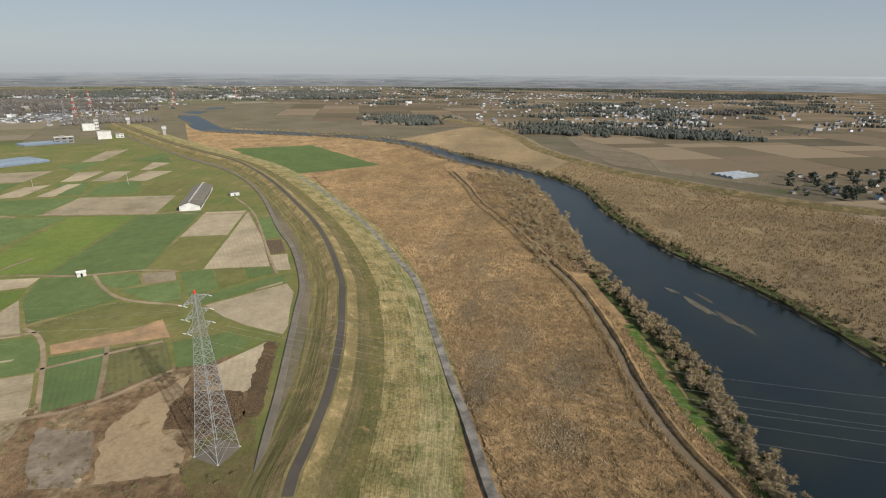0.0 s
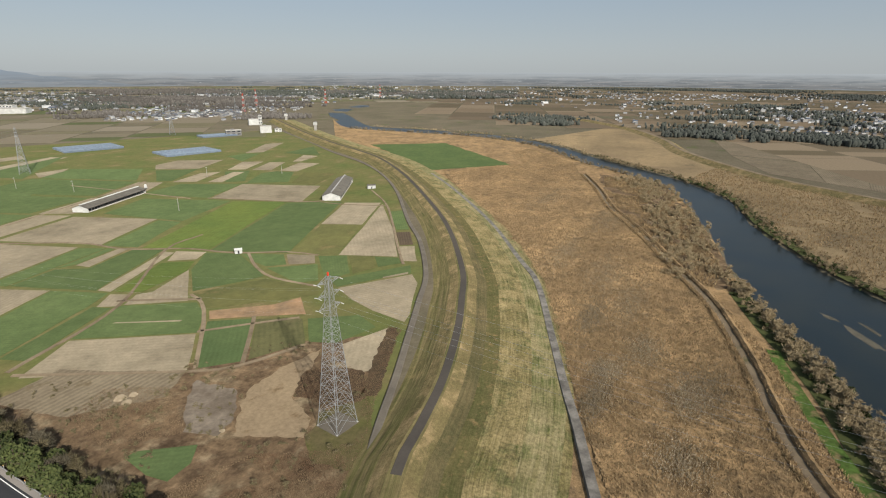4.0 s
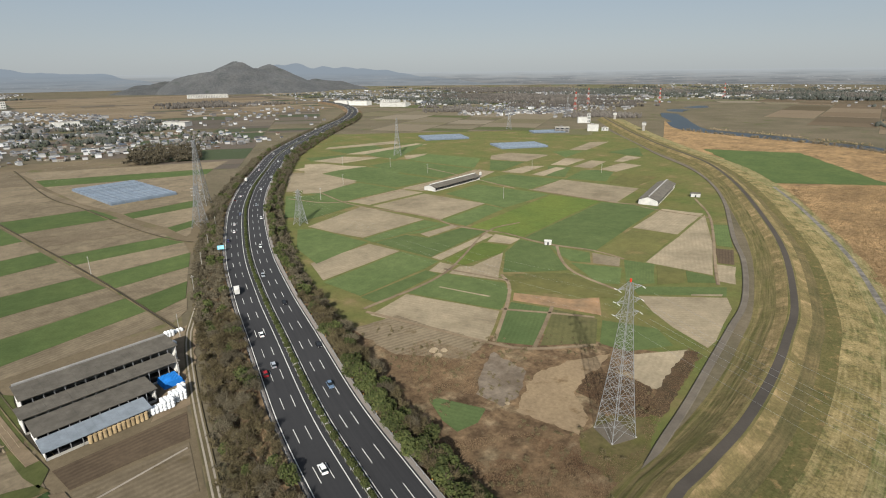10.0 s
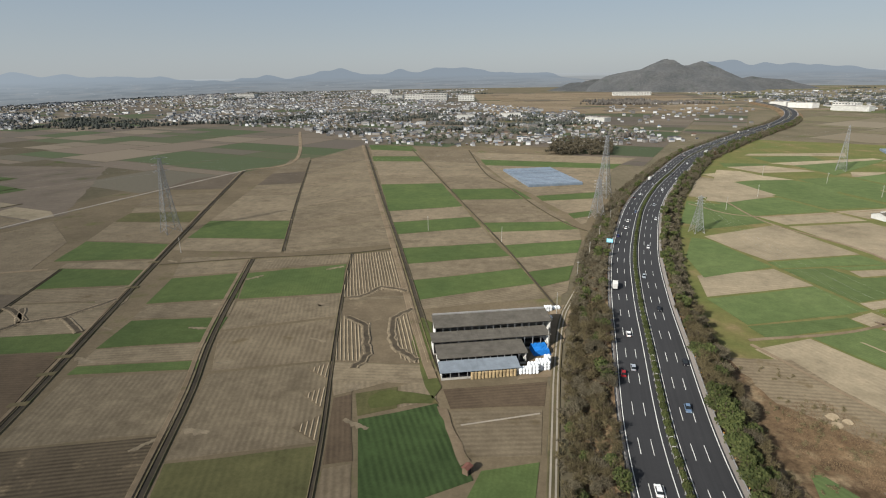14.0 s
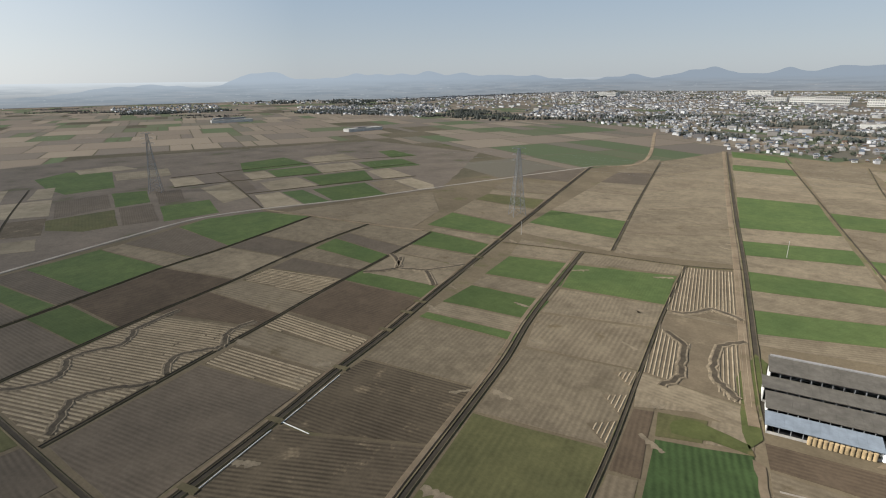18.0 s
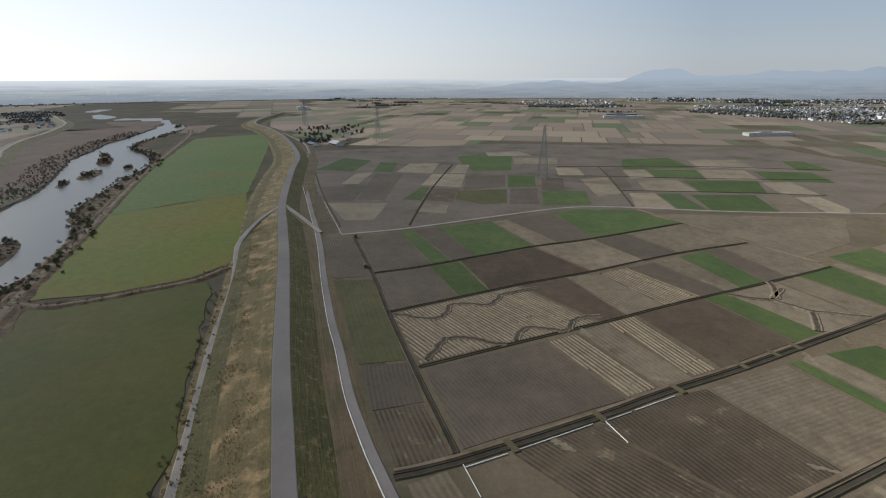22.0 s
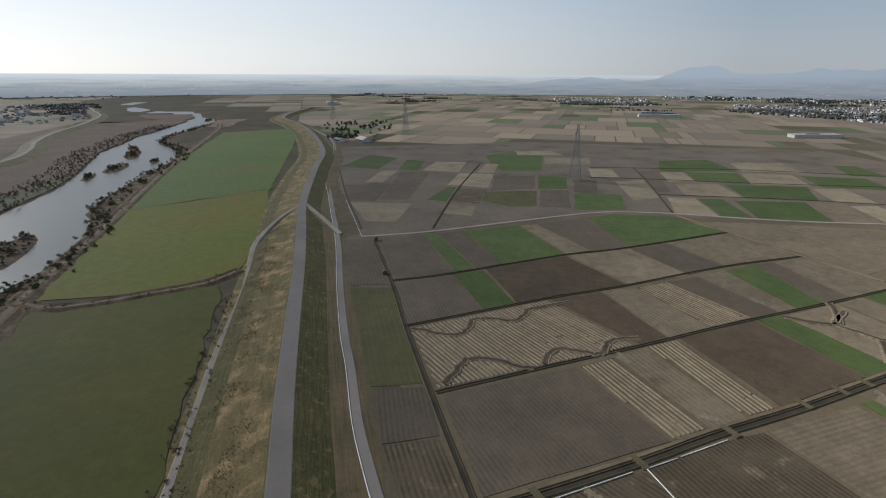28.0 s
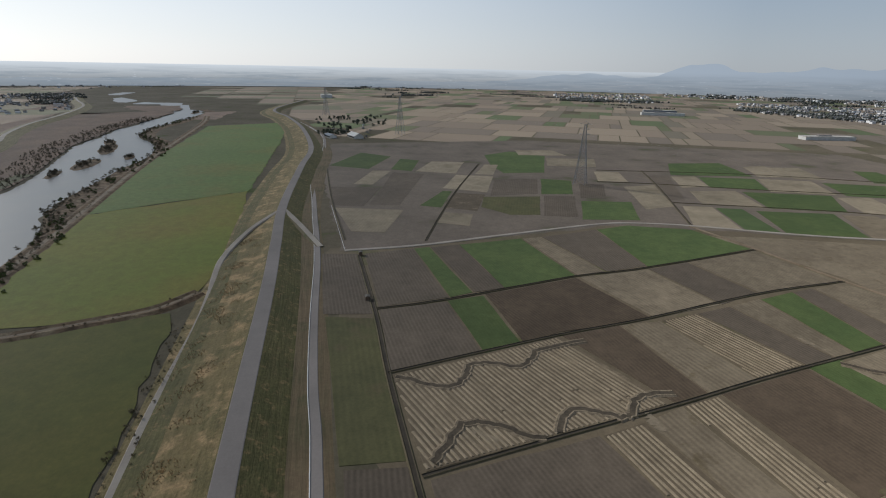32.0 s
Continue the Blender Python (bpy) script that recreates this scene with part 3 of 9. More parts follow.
field("G", (-812, -58), (-780, -16), (-687, -39), (-708, -87), across=True)
field("G", (-762, -4), (-750, 20), (-674, 10), (-685, -14), across=True)
field("T", (-743, 35), (-740, 76), (-662, 59), (-674, 14), across=True)
field("D", (-667, -11), (-660, 24), (-515, -1), (-517, -27), across=True)
field("T", (-654, 58), (-647, 99), (-566, 81), (-585, 40), across=True)
field("T", (-723, 99), (-722, 116), (-655, 100), (-660, 80), across=True)
field("G", (-572, 39), (-571, 48), (-507, 34), (-514, 16), across=True)
field("R", (-565, 50), (-557, 78), (-495, 63), (-507, 37), across=True)
field("T", (-492, 36), (-486, 59), (-451, 52), (-461, 28), across=True)
field("G", (-834, 149), (-793, 191), (-671, 161), (-666, 113), (-723, 106), (-799, 109), across=True)
field("T", (-849, 215), (-797, 223), (-802, 156), (-847, 160), across=True)
field("T", (-771, 252), (-708, 234), (-717, 175), (-775, 188), across=True)
field("D", (-635, 145), (-562, 129), (-553, 82), (-631, 97), across=True)
field("G", (-625, 179), (-560, 162), (-559, 131), (-635, 148), across=True)
field("o", (-550, 128), (-484, 113), (-484, 88), (-510, 68), (-548, 75), across=True)
field("D", (-551, 161), (-477, 142), (-482, 115), (-553, 132), across=True)
field("G", (-529, 206), (-467, 189), (-470, 143), (-533, 161), across=True)
field("T", (-678, 250), (-620, 239), (-623, 207), (-680, 221), across=True)
field("D", (-607, 208), (-542, 188), (-544, 164), (-609, 182), across=True)
field("T", (-604, 260), (-513, 238), (-502, 208), (-595, 224), across=True)
field("D", (-657, 300), (-540, 261), (-539, 241), (-659, 274), across=True)
field("G", (-747, 410), (-654, 398), (-661, 304), (-741, 338), across=True)
field("T", (-654, 329), (-599, 316), (-591, 283), (-652, 300), across=True)
field("G", (-641, 391), (-581, 369), (-592, 314), (-650, 330), across=True)
field("T", (-577, 331), (-507, 318), (-522, 268), (-577, 283), across=True)
field("G", (-557, 416), (-492, 381), (-507, 320), (-573, 335), across=True)
field("T", (-511, 271), (-442, 257), (-447, 222), (-515, 246), across=True)
field("W", (-504, 294), (-430, 281), (-440, 258), (-508, 272), across=True)
field("G", (-488, 364), (-420, 339), (-430, 284), (-498, 302), across=True)
field("M", (-480, 396), (-410, 373), (-418, 340), (-485, 368), across=True)
field("T", (-628, 448), (-560, 424), (-574, 366), (-641, 394), across=True)
field("T", (-548, 448), (-478, 428), (-488, 393), (-550, 415), across=True)
field("G", (-603, 518), (-535, 494), (-556, 431), (-620, 453), across=True)
field("T", (-471, 419), (-421, 407), (-403, 391), (-410, 377), (-473, 394), across=True)
field("T", (-727, 457), (-650, 440), (-653, 403), (-719, 424), across=True)
field("T", (-713, 493), (-635, 471), (-642, 438), (-716, 454), across=True)
field("G", (-687, 574), (-608, 554), (-619, 513), (-694, 548), across=True)
field("M", (-419, 272), (-391, 377), (-328, 324), (-299.4, 261.9), (-342, 258), (-427, 222), across=True)
# paddies along the long ditches
field("t", (-264.0, 219.1), (-207.1, 231.0), (-201.8, 195.7), (-250.0, 181.3), across=True)
field("M", (-271.3, 237.6), (-217.5, 251.3), (-207.2, 232.1), (-265.2, 221.1), across=True)
field("G", (-286.9, 272.7), (-228.7, 276.7), (-218.4, 253.5), (-272.6, 239.8), across=True)
field("t", (-290.1, 281.8), (-236.9, 294.6), (-228.9, 278.1), (-287.3, 274.2), across=True)
field("G", (-316, 327), (-250, 328), (-237.7, 297.7), (-302, 284), across=True)
field("M", (-336, 379), (-268, 383), (-251, 331), (-317, 329), across=True)
field("o", (-344, 408), (-286, 422), (-271, 386), (-337, 381), across=True)
field("t", (-355, 428), (-285, 445), (-286, 425), (-345, 410), across=True)
field("M", (-379, 478), (-309, 501), (-287, 450), (-358, 433), across=True)
field("D", (-392, 563), (-351, 615), (-317, 516), (-384, 505), across=True)
field("R", (-164.4, 116.9), (-114.6, 132.7), (-103.4, 98.6), (-137.4, 74.7), (-149.2, 71.4), (-159.2, 97.4), across=True)
field("R", (-136.6, 74.2), (-103.1, 97.5), (-92.3, 66.5), (-136.2, 35.8), (-148.5, 70.2), across=True)
field("t", (-126.5, 172.3), (-115.1, 133.3), (-165.5, 117.7), (-177.0, 158.7), across=True)
field("G", (-180.1, 167.4), (-130.3, 179.8), (-127.5, 172.9), (-178.6, 161.4), across=True)
field("t", (-183.4, 181.8), (-135.7, 194.4), (-130.2, 180.5), (-180.1, 168.2), across=True)
field("G", (-188.0, 210.0), (-143.1, 220.7), (-136.2, 195.6), (-183.6, 182.5), across=True)
field("t", (-194.4, 227.6), (-150.1, 240.7), (-143.7, 222.1), (-188.9, 211.5), across=True)
field("G", (-205.1, 265.2), (-166.3, 279.9), (-150.8, 242.4), (-194.8, 229.6), across=True)
field("t", (-223, 302), (-177, 309), (-167.2, 282.0), (-206.7, 268.4), across=True)
field("t", (-115, 322), (-111, 305), (-166.3, 282.6), (-175, 304), across=True)
field("G", (-111, 302), (-98.0, 256.7), (-150.1, 241.8), (-165.1, 279.3), across=True)
field("t", (-97.4, 255.3), (-88.5, 228.8), (-139.1, 206.6), (-149.5, 239.0), across=True)
field("M", (-88.2, 226.6), (-78.1, 186.5), (-122.9, 171.5), (-138.6, 204.4), across=True)
field("t", (-77.7, 185.7), (-63.1, 136.1), (-107.0, 120.7), (-123.3, 170.0), across=True)
field("o", (-62.7, 135.3), (-51.3, 99.6), (-89.7, 72.8), (-106.5, 119.9), across=True)
field("t", (-42.6, 187.0), (-40.6, 180.1), (-68.5, 161.8), (-73.6, 173.0), across=True)
field("B", (-62.1, 164.4), (-50.1, 128.8), (-58.6, 125.9), (-68.1, 161.1), across=True)
field("M", (-50.4, 128.6), (-42.9, 105.5), (-52.5, 98.8), (-58.5, 125.1), across=True)
field("o", (-46.4, 171.4), (-43.4, 157.7), (-56.0, 150.9), (-61.3, 164.5), across=True)
field("t", (-34.4, 178.8), (-30.2, 164.2), (-42.8, 158.2), (-46.3, 172.3), across=True)
field("d", (-30.1, 162.5), (-13.3, 126.2), (-41.7, 106.3), (-55.5, 149.7), across=True)
# wheat and bare plots between motorway and levee
field("e", (111, 384), (122, 380), (142, 326), (97, 303), (96, 340))
field("T", (141, 323), (151.4, 297.4), (90.4, 274.4), (94, 306))
field("e", (150.9, 296.5), (161.9, 266.5), (147.2, 259.3), (98.9, 242.7), (89.9, 272.0))
field("e", (147.6, 257.3), (150.1, 247.9), (102.6, 229.3), (98.6, 241.1))
field("e", (153.5, 246.7), (173.2, 216.3), (165.0, 202.2), (149.4, 188.6), (121.5, 232.8))
field("T", (120.4, 232.4), (148.7, 188.6), (124.8, 166.2), (93.3, 219.2))
field("T", (161.2, 264.5), (165.8, 254.4), (153.1, 246.0), (147.9, 255.4))
field("T", (204.5, 258.1), (172.5, 221.6), (155.1, 245.7), (166.1, 252.4), (172.9, 248.0))
field("e", (149, 492), (181, 432), (125, 406), (116, 396))
field("T", (181, 425), (203, 357), (143, 338), (131, 360), (120, 388))
field("e", (203, 355), (210, 339), (144, 324), (142, 335))
field("e", (210, 338), (212, 333), (182, 325), (172, 329))
field("T", (212, 331), (216, 325), (182, 314), (181, 324))
field("e", (215, 321), (224, 303), (161.1, 275.8), (152.4, 299.1), (145, 323), (171, 328), (181, 312))
field("T", (221.6, 299.2), (223.0, 292.3), (163.3, 267.6), (161.7, 275.0))
field("T", (225.1, 293.8), (232.8, 274.9), (219.6, 269.0), (209.4, 282.6))
field("g", (206.3, 283.1), (216.6, 267.2), (202.3, 257.6), (170.2, 252.2), (163.8, 265.2))
field("T", (184, 591), (221, 529), (169, 497), (154, 505))
field("e", (221, 524), (240, 472), (176, 451), (160, 502))
field("T", (241, 470), (253, 444), (188, 426), (177, 449))
field("T", (251, 439), (275, 374), (213, 349), (188, 421))
field("e", (267, 427), (319, 448), (346, 370), (279, 351), (275, 373))
field("e", (273, 370), (277, 350), (220, 323), (213, 346))
field("g", (345, 367), (364, 324), (236.0, 276.9), (220, 319))
field("e", (363, 321), (387, 280), (320, 254), (253.5, 227.3), (235.6, 275.3))
field("T", (385, 276), (398, 247), (330, 222), (318, 251))
field("T", (327, 219), (395, 244), (331, 196), (277.2, 161.3), (263.9, 196.3))
field("O", (317, 250), (328, 221), (262.4, 196.5), (252.1, 225.1))
field("e", (374, 225), (383, 217), (334, 184), (329, 192))
field("B", (323, 190), (330, 181), (303, 164), (298.1, 171.7))
field("T", (295.5, 171.1), (301, 162), (274.4, 146.2), (271.0, 155.2))
field("e", (231.5, 274.6), (239.2, 253.7), (215.7, 211.6), (203.3, 217.2), (181.7, 229.7), (205.0, 257.2))
field("e", (238.8, 252.2), (250.5, 227.6), (236.1, 213.1), (227.8, 222.1), (231.5, 236.0))
field("T", (251.1, 226.7), (258.0, 209.5), (245.1, 199.2), (236.5, 212.5))
field("e", (226.3, 220.6), (245.0, 197.4), (223.1, 180.1), (215.2, 189.0))
field("e", (257.0, 206.8), (265.9, 191.1), (239.9, 170.7), (224.8, 177.4))
field("O", (264.4, 189.2), (272.7, 176.3), (254.3, 162.5), (239.7, 169.3))
field("e", (271.1, 174.8), (275.8, 159.6), (267.7, 152.9), (255.5, 162.4))
field("e", (226.2, 175.3), (266.9, 146.7), (255.6, 139.6), (220.0, 166.0))
field("T", (218.6, 165.0), (254.1, 138.7), (243.6, 129.4), (206.2, 114.3), (197.9, 112.6), (202.1, 132.4), (208.3, 148.4))
field("O", (180.0, 227.8), (212.9, 209.0), (215.0, 173.7), (207.4, 167.7), (169.3, 204.6))
field("N", (167.9, 203.0), (188.0, 179.8), (200.8, 173.7), (185.5, 158.1), (161.3, 195.6))
field("W", (159.6, 194.5), (171.2, 177.9), (139.6, 152.0), (126.7, 165.0))
field("o", (171.3, 176.5), (180.8, 157.0), (162.1, 140.1), (156.9, 143.3), (140.8, 151.9))
field("e", (181.8, 155.5), (195.7, 135.3), (187.9, 121.6), (167.6, 128.7), (162.9, 139.9))
field("T", (168.1, 126.1), (190.1, 116.0), (157.0, 100.3), (148.4, 109.8))
field("T", (212, 673), (235, 666), (257, 620), (195, 593), (187, 599))
field("e", (257, 614), (281, 546), (299, 493), (242, 480), (222, 531), (199, 592))
field("T", (300, 491), (306, 468), (257, 449), (244, 473))
field("T", (367, 520), (378, 496), (342, 473), (306, 491))
field("e", (276, 619), (330, 636), (369, 524), (307, 496), (287, 547))
field("T", (279, 708), (317, 670), (253, 654), (230, 695))
field("e", (231, 725), (291, 724), (278, 710), (227, 694))
field("T", (351, 668), (388, 667), (353, 635), (338, 638))
field("e", (387, 661), (424, 587), (373, 530), (336, 633))
field("e", (309, 711), (445, 769), (359, 679), (325, 644), (321, 664))
field("T", (289, 728), (316, 708), (440, 755), (432, 777))
field("e", (284, 779), (363, 794), (365, 754), (294, 733))
field("T", (284, 795), (409, 793), (422, 826), (294, 812))
field("T", (449, 598), (486, 605), (517, 557), (455, 531), (428, 572))
field("T", (463, 495), (515, 523), (529, 501), (474, 478))
field("T", (475, 469), (529, 491), (536, 472), (484, 448))
field("T", (383, 489), (433, 505), (451, 492), (396, 469))
field("T", (400, 457), (455, 478), (462, 467), (405, 443))
field("T", (545, 468), (597, 492), (599, 469), (551, 459))
field("T", (486, 438), (542, 454), (548, 428), (490, 416))
field("T", (576, 578), (666, 623), (693, 609), (593, 561))
field("T", (407, 417), (435, 340), (372, 312), (345, 394))
field("O", (436, 378), (489, 404), (503, 368), (436, 348))
field("O", (501, 364), (506, 337), (443, 321), (438, 346))
field("e", (329, 466), (381, 474), (406, 418), (346, 397))
field("e", (463, 444), (481, 438), (486, 416), (436, 382), (413, 418))
field("e", (423, 565), (451, 529), (387, 495), (379, 508))
field("e", (453, 489), (471, 468), (420, 426), (407, 440))
field("e", (542, 577), (571, 573), (582, 556), (518, 526))
field("e", (600, 529), (678, 538), (609, 474), (601, 496))
field("W", (81.3, 142.7), (84.8, 142.5), (95.4, 127.7), (88.6, 122.8), (79.9, 122.2), (79.1, 130.3), z=0.3)
# plots at the foot of the motorway bank
field("e", (137, 502), (168, 489), (176, 438), (127, 415), (113, 424))
field("T", (178, 625), (205, 608), (224, 534), (155, 519), (143, 521))
field("T", (188, 643), (228, 661), (271, 614), (204, 604))
field("e", (208, 596), (260, 625), (298, 567), (237, 502))
field("T", (139.5, 231.0), (140.6, 230.6), (155.5, 205.5), (154.1, 205.3), z=0.3, inset=0.05)
field("T", (242.7, 151.1), (241.5, 150.3), (253.8, 141.0), (255.6, 142.2), z=0.3, inset=0.05)


# ---- wide surfaces ----
def resample(line, n):
    p = line[:, :2]
    s = np.r_[0, np.cumsum(np.linalg.norm(np.diff(p, axis=0), axis=1))]
    t = np.linspace(0, s[-1], n)
    return np.c_[np.interp(t, s, p[:, 0]), np.interp(t, s, p[:, 1])]


def shifted(line, off):
    return line[:, :2] + side_of(line) * np.reshape(off, (-1, 1))


def band(name, a, b, material, z, label, category, n=120, across=6):
    """A sheet between two plan lines."""
    a, b = resample(a, n), resample(b, n)
    verts, faces = [], []
    for i in range(n):
        for j in range(across + 1):
            p = a[i] + (b[i] - a[i]) * j / across
            verts.append((p[0], p[1], z))
    for i in range(n - 1):
        for j in range(across):
            k = i * (across + 1) + j
            faces.append((k, k + across + 1, k + across + 2, k + 1))
    ob = mesh_object(name, verts, faces, [material])
    bm = bmesh.new()
    bm.from_mesh(ob.data)
    bmesh.ops.recalc_face_normals(bm, faces=bm.faces)
    if bm.faces[:] and sum(f.normal.z for f in bm.faces) < 0:
        bmesh.ops.reverse_faces(bm, faces=bm.faces)
    bm.to_mesh(ob.data)
    bm.free()
    return tagged(ob, label, category, kind="structure")


def patch(name, material, corners, z, label, category, rough=3.0, step=8.0):
    """A ground patch with an uneven outline."""
    p = np.array(corners, float)
    rough = min(rough, step * 0.33)
    rim = []
    for i in range(len(p)):
        a, b = p[i], p[(i + 1) % len(p)]
        n = max(1, int(np.linalg.norm(b - a) / step))
        for k in range(n):
            q = a + (b - a) * k / n
            rim.append((q[0] + random.uniform(-rough, rough), q[1] + random.uniform(-rough, rough)))
    bm = bmesh.new()
    face = bm.faces.new([bm.verts.new((x, y, z)) for x, y in rim])
    bmesh.ops.recalc_face_normals(bm, faces=bm.faces)
    bm.normal_update()
    if face.normal.z < 0:
        face.normal_flip()
    bmesh.ops.triangulate(bm, faces=bm.faces[:])
    me = bpy.data.meshes.new(name)
    bm.to_mesh(me)
    bm.free()
    me.materials.append(material)
    return tagged(new(name, me), label, category, kind="structure")


LE = LEVEE[LEVEE[:, 0] > 60]
RIV_E = RIVER[(RIVER[:, 0] > 90) & (RIVER[:, 1] < 800)]
band("reed_ground", shifted(LE[LE[:, 1] < 620], -44.0), shifted(RIV_E, RIV_E[:, 2] / 2 + 4), REED, 0.06, "orange-brown dry reed bed on the floodplain", "reed bed", 140, 10)
RIV_B = RIVER[(RIVER[:, 0] > 150) & (RIVER[:, 0] < 900)]
band("reed_ground", shifted(RIV_B, -RIV_B[:, 2] / 2 - 9), shifted(FAR_LEVEE[(FAR_LEVEE[:, 0] > 470) & (FAR_LEVEE[:, 0] < 1220)], 14.0), REED_FAR, 0.06, "dry tan reed flat beyond the river", "reed bed", 120, 10)
patch("scrub_ground", SCRUB, [(623, 98), (602, 32), (520, 12), (448, -6), (388, -18), (335, -25), (300, -20), (320, 2), (399, 35), (491, 70)], 0.18, "brown scrub and willow thicket by the river", "scrub")
bank = RIVER[(RIVER[:, 0] > 60) & (RIVER[:, 0] < 320)]
band("verge", shifted(bank, bank[:, 2] / 2 + 3), shifted(bank, bank[:, 2] / 2 + 13), VERGE, 0.2, "green weedy river bank", "river bank", 80, 3)
bank = RIVER[(RIVER[:, 0] > 190) & (RIVER[:, 0] < 640)]
band("verge", shifted(bank, -bank[:, 2] / 2 - 3), shifted(bank, -bank[:, 2] / 2 - 11), VERGE, 0.14, "green weedy far river bank", "river bank", 80, 3)
bank = RIVER[(RIVER[:, 0] < -120) & (RIVER[:, 0] > -1500)]
band("scrub_ground", shifted(bank, bank[:, 2] / 2 + 4), shifted(bank, bank[:, 2] / 2 + 26), SCRUB, 0.1, "rough brown and green river bank", "river bank", 100, 3)
WEED = surface("bright_weeds", (0.078, 0.125, 0.028), (0.06, 0.09, 0.024), 0.1, 0.7, relief=0.3, accent=(0.2, 0.155, 0.075), accent_scale=0.2, accent_from=0.52, vary=0.5)
weed = spline([(240, -38), (224, -40), (191, -46), (168, -51), (154, -55), (140, -58), (118, -66)], 4)
band("verge", shifted(weed, 2.4), shifted(weed, -2.6), WEED, 0.32, "strip of bright green weeds above the river bank", "river bank", 60, 3)
WEST_LEVEE = spline([(-560, -505), (-660, -512), (-761, -520), (-860, -560), (-951, -610), (-1105, -672), (-1284, -722), (-1536, -817), (-1768, -960), (-2050, -1130)])
tagged(loft("far_levee", WEST_LEVEE, [(20, -0.2), (3, 4.2), (-3, 4.2), (-20, -0.2)], [LEVEE_GREEN, TRACK], [0, 1, 0]), "green levee beyond the western river with a pale track", "levee", kind="structure")
RUST = surface("rusty_grass", (0.25, 0.178, 0.132), (0.185, 0.142, 0.112), 0.02, 0.3, relief=0.3, vary=0.25, spec=0.02)
bank = RIVER[(RIVER[:, 0] < -120) & (RIVER[:, 0] > -1500)]
band("scrub_ground", shifted(bank, -bank[:, 2] / 2 - 5), shifted(bank, -bank[:, 2] / 2 - 210), RUST, 0.08, "dull brown scrub flat beyond the river", "scrub", 100, 6)
patch("scrub_ground", RUST, [(-880, -585), (-1100, -690), (-1290, -745), (-1520, -850), (-1768, -990), (-2230, -1230), (-2450, -1440), (-2280, -1380), (-1850, -1110), (-1300, -830), (-1166, -790), (-933, -670), (-800, -600)], 0.2, "rust-coloured dry grass flat behind the far levee", "scrub", 8, 20)
patch("scrub_ground", RUST, [(-1650, -620), (-1500, -560), (-1420, -590), (-1500, -690), (-1620, -760)], 0.22, "rust-coloured dry grass in the river bend", "scrub", 8, 20)
patch("scrub_ground", RUST, [(-1450, -480), (-1250, -440), (-1260, -400), (-1480, -420)], 0.22, "rust-coloured dry grass on the floodplain", "scrub", 6, 16)
patch("verge", VERGE, [(-480, -352), (-555, -358), (-640, -378), (-640, -392), (-560, -380), (-480, -370)], 0.2, "green patch on the far river bank", "river bank", 3, 8)
MW = MOTORWAY[(MOTORWAY[:, 1] > 90) & (MOTORWAY[:, 1] < 1000)]
FARMLAND = surface("farm_grass", (0.085, 0.10, 0.032), (0.125, 0.11, 0.045), 0.03, 0.7, relief=0.15, accent=(0.17, 0.13, 0.07), accent_scale=0.03)
PLAIN = surface("paddy_plain", (0.14, 0.11, 0.072), (0.1, 0.08, 0.052), 0.02, 0.7, relief=0.15, accent=(0.085, 0.085, 0.035), accent_scale=0.03)
PADDY_DARK = surface("damp_paddy_plain", (0.168, 0.136, 0.106), (0.125, 0.102, 0.08), 0.02, 0.7, relief=0.15, accent=(0.08, 0.083, 0.042), accent_scale=0.02)
patch("farmland", PADDY_DARK, [(-396, -36), (-404, 15), (-454, 165), (-421, 310), (-400, 400), (-560, 640), (-830, 640), (-960, 200), (-900, -110), (-620, -80)], 0.11, "dark brown winter paddy land beyond the farm road", "farmland", 2)
band("farmland", shifted(MW, -24.0), LANE_NORTH, FARMLAND, 0.05, "green and tan farmland between motorway and levee", "farmland", 120, 12)
patch("farmland", PLAIN, [(-110, 15), (-400, -45), (-470, 180), (-430, 420), (-380, 760), (-280, 900), (40, 880), (70, 480), (24, 330), (10, 200), (8, 60)], 0.05, "brown winter paddy land beside the motorway", "farmland", 2)
patch("scrub_ground", SCRUB, [(62, 210), (95, 205), (118, 176), (150, 160), (178, 118), (135, 92), (108, 80), (92, 66), (75, 84), (68, 130)], 0.10, "red-brown bramble scrub round the pylon", "scrub", 4)
patch("scrub_ground", surface("dry_clearing", (0.225, 0.168, 0.105), (0.178, 0.132, 0.084), 0.08, 0.8, relief=0.15, vary=0.3, accent=(0.13, 0.09, 0.05), accent_scale=0.12), [(103, 121), (112, 128), (124, 136), (142, 136), (160, 131), (148, 126), (138, 124), (128, 119), (121, 105), (112, 101)], 0.24, "dry tan grass clearing beside the pylon", "clearing", 1.4, 2)
patch("scrub_ground", surface("grey_brush", (0.165, 0.135, 0.105), (0.105, 0.083, 0.062), 0.1, 0.35, relief=0.5, vary=0.4), [(121, 158), (123, 139), (110, 128), (101, 125), (98, 137), (111, 151)], 0.26, "grey leafless brush", "scrub", 1.8, 2)
patch("scrub_ground", surface("pylon_grass", (0.085, 0.08, 0.03), (0.11, 0.088, 0.045), 0.1, 0.6, relief=0.3, vary=0.3), [(126, 104), (140, 94), (124, 83), (106, 75), (104, 92), (112, 100)], 0.2, "rough green-brown grass under the pylon", "scrub", 1.6, 2)
patch("scrub_ground", surface("dark_bramble", (0.085, 0.055, 0.034), (0.05, 0.035, 0.022), 0.15, 0.5, relief=0.5, vary=0.4), [(140, 124), (150, 121), (154, 106), (140, 96), (132, 100), (128, 118)], 0.22, "dark red-brown bramble beside the pylon", "scrub", 1.6, 2)
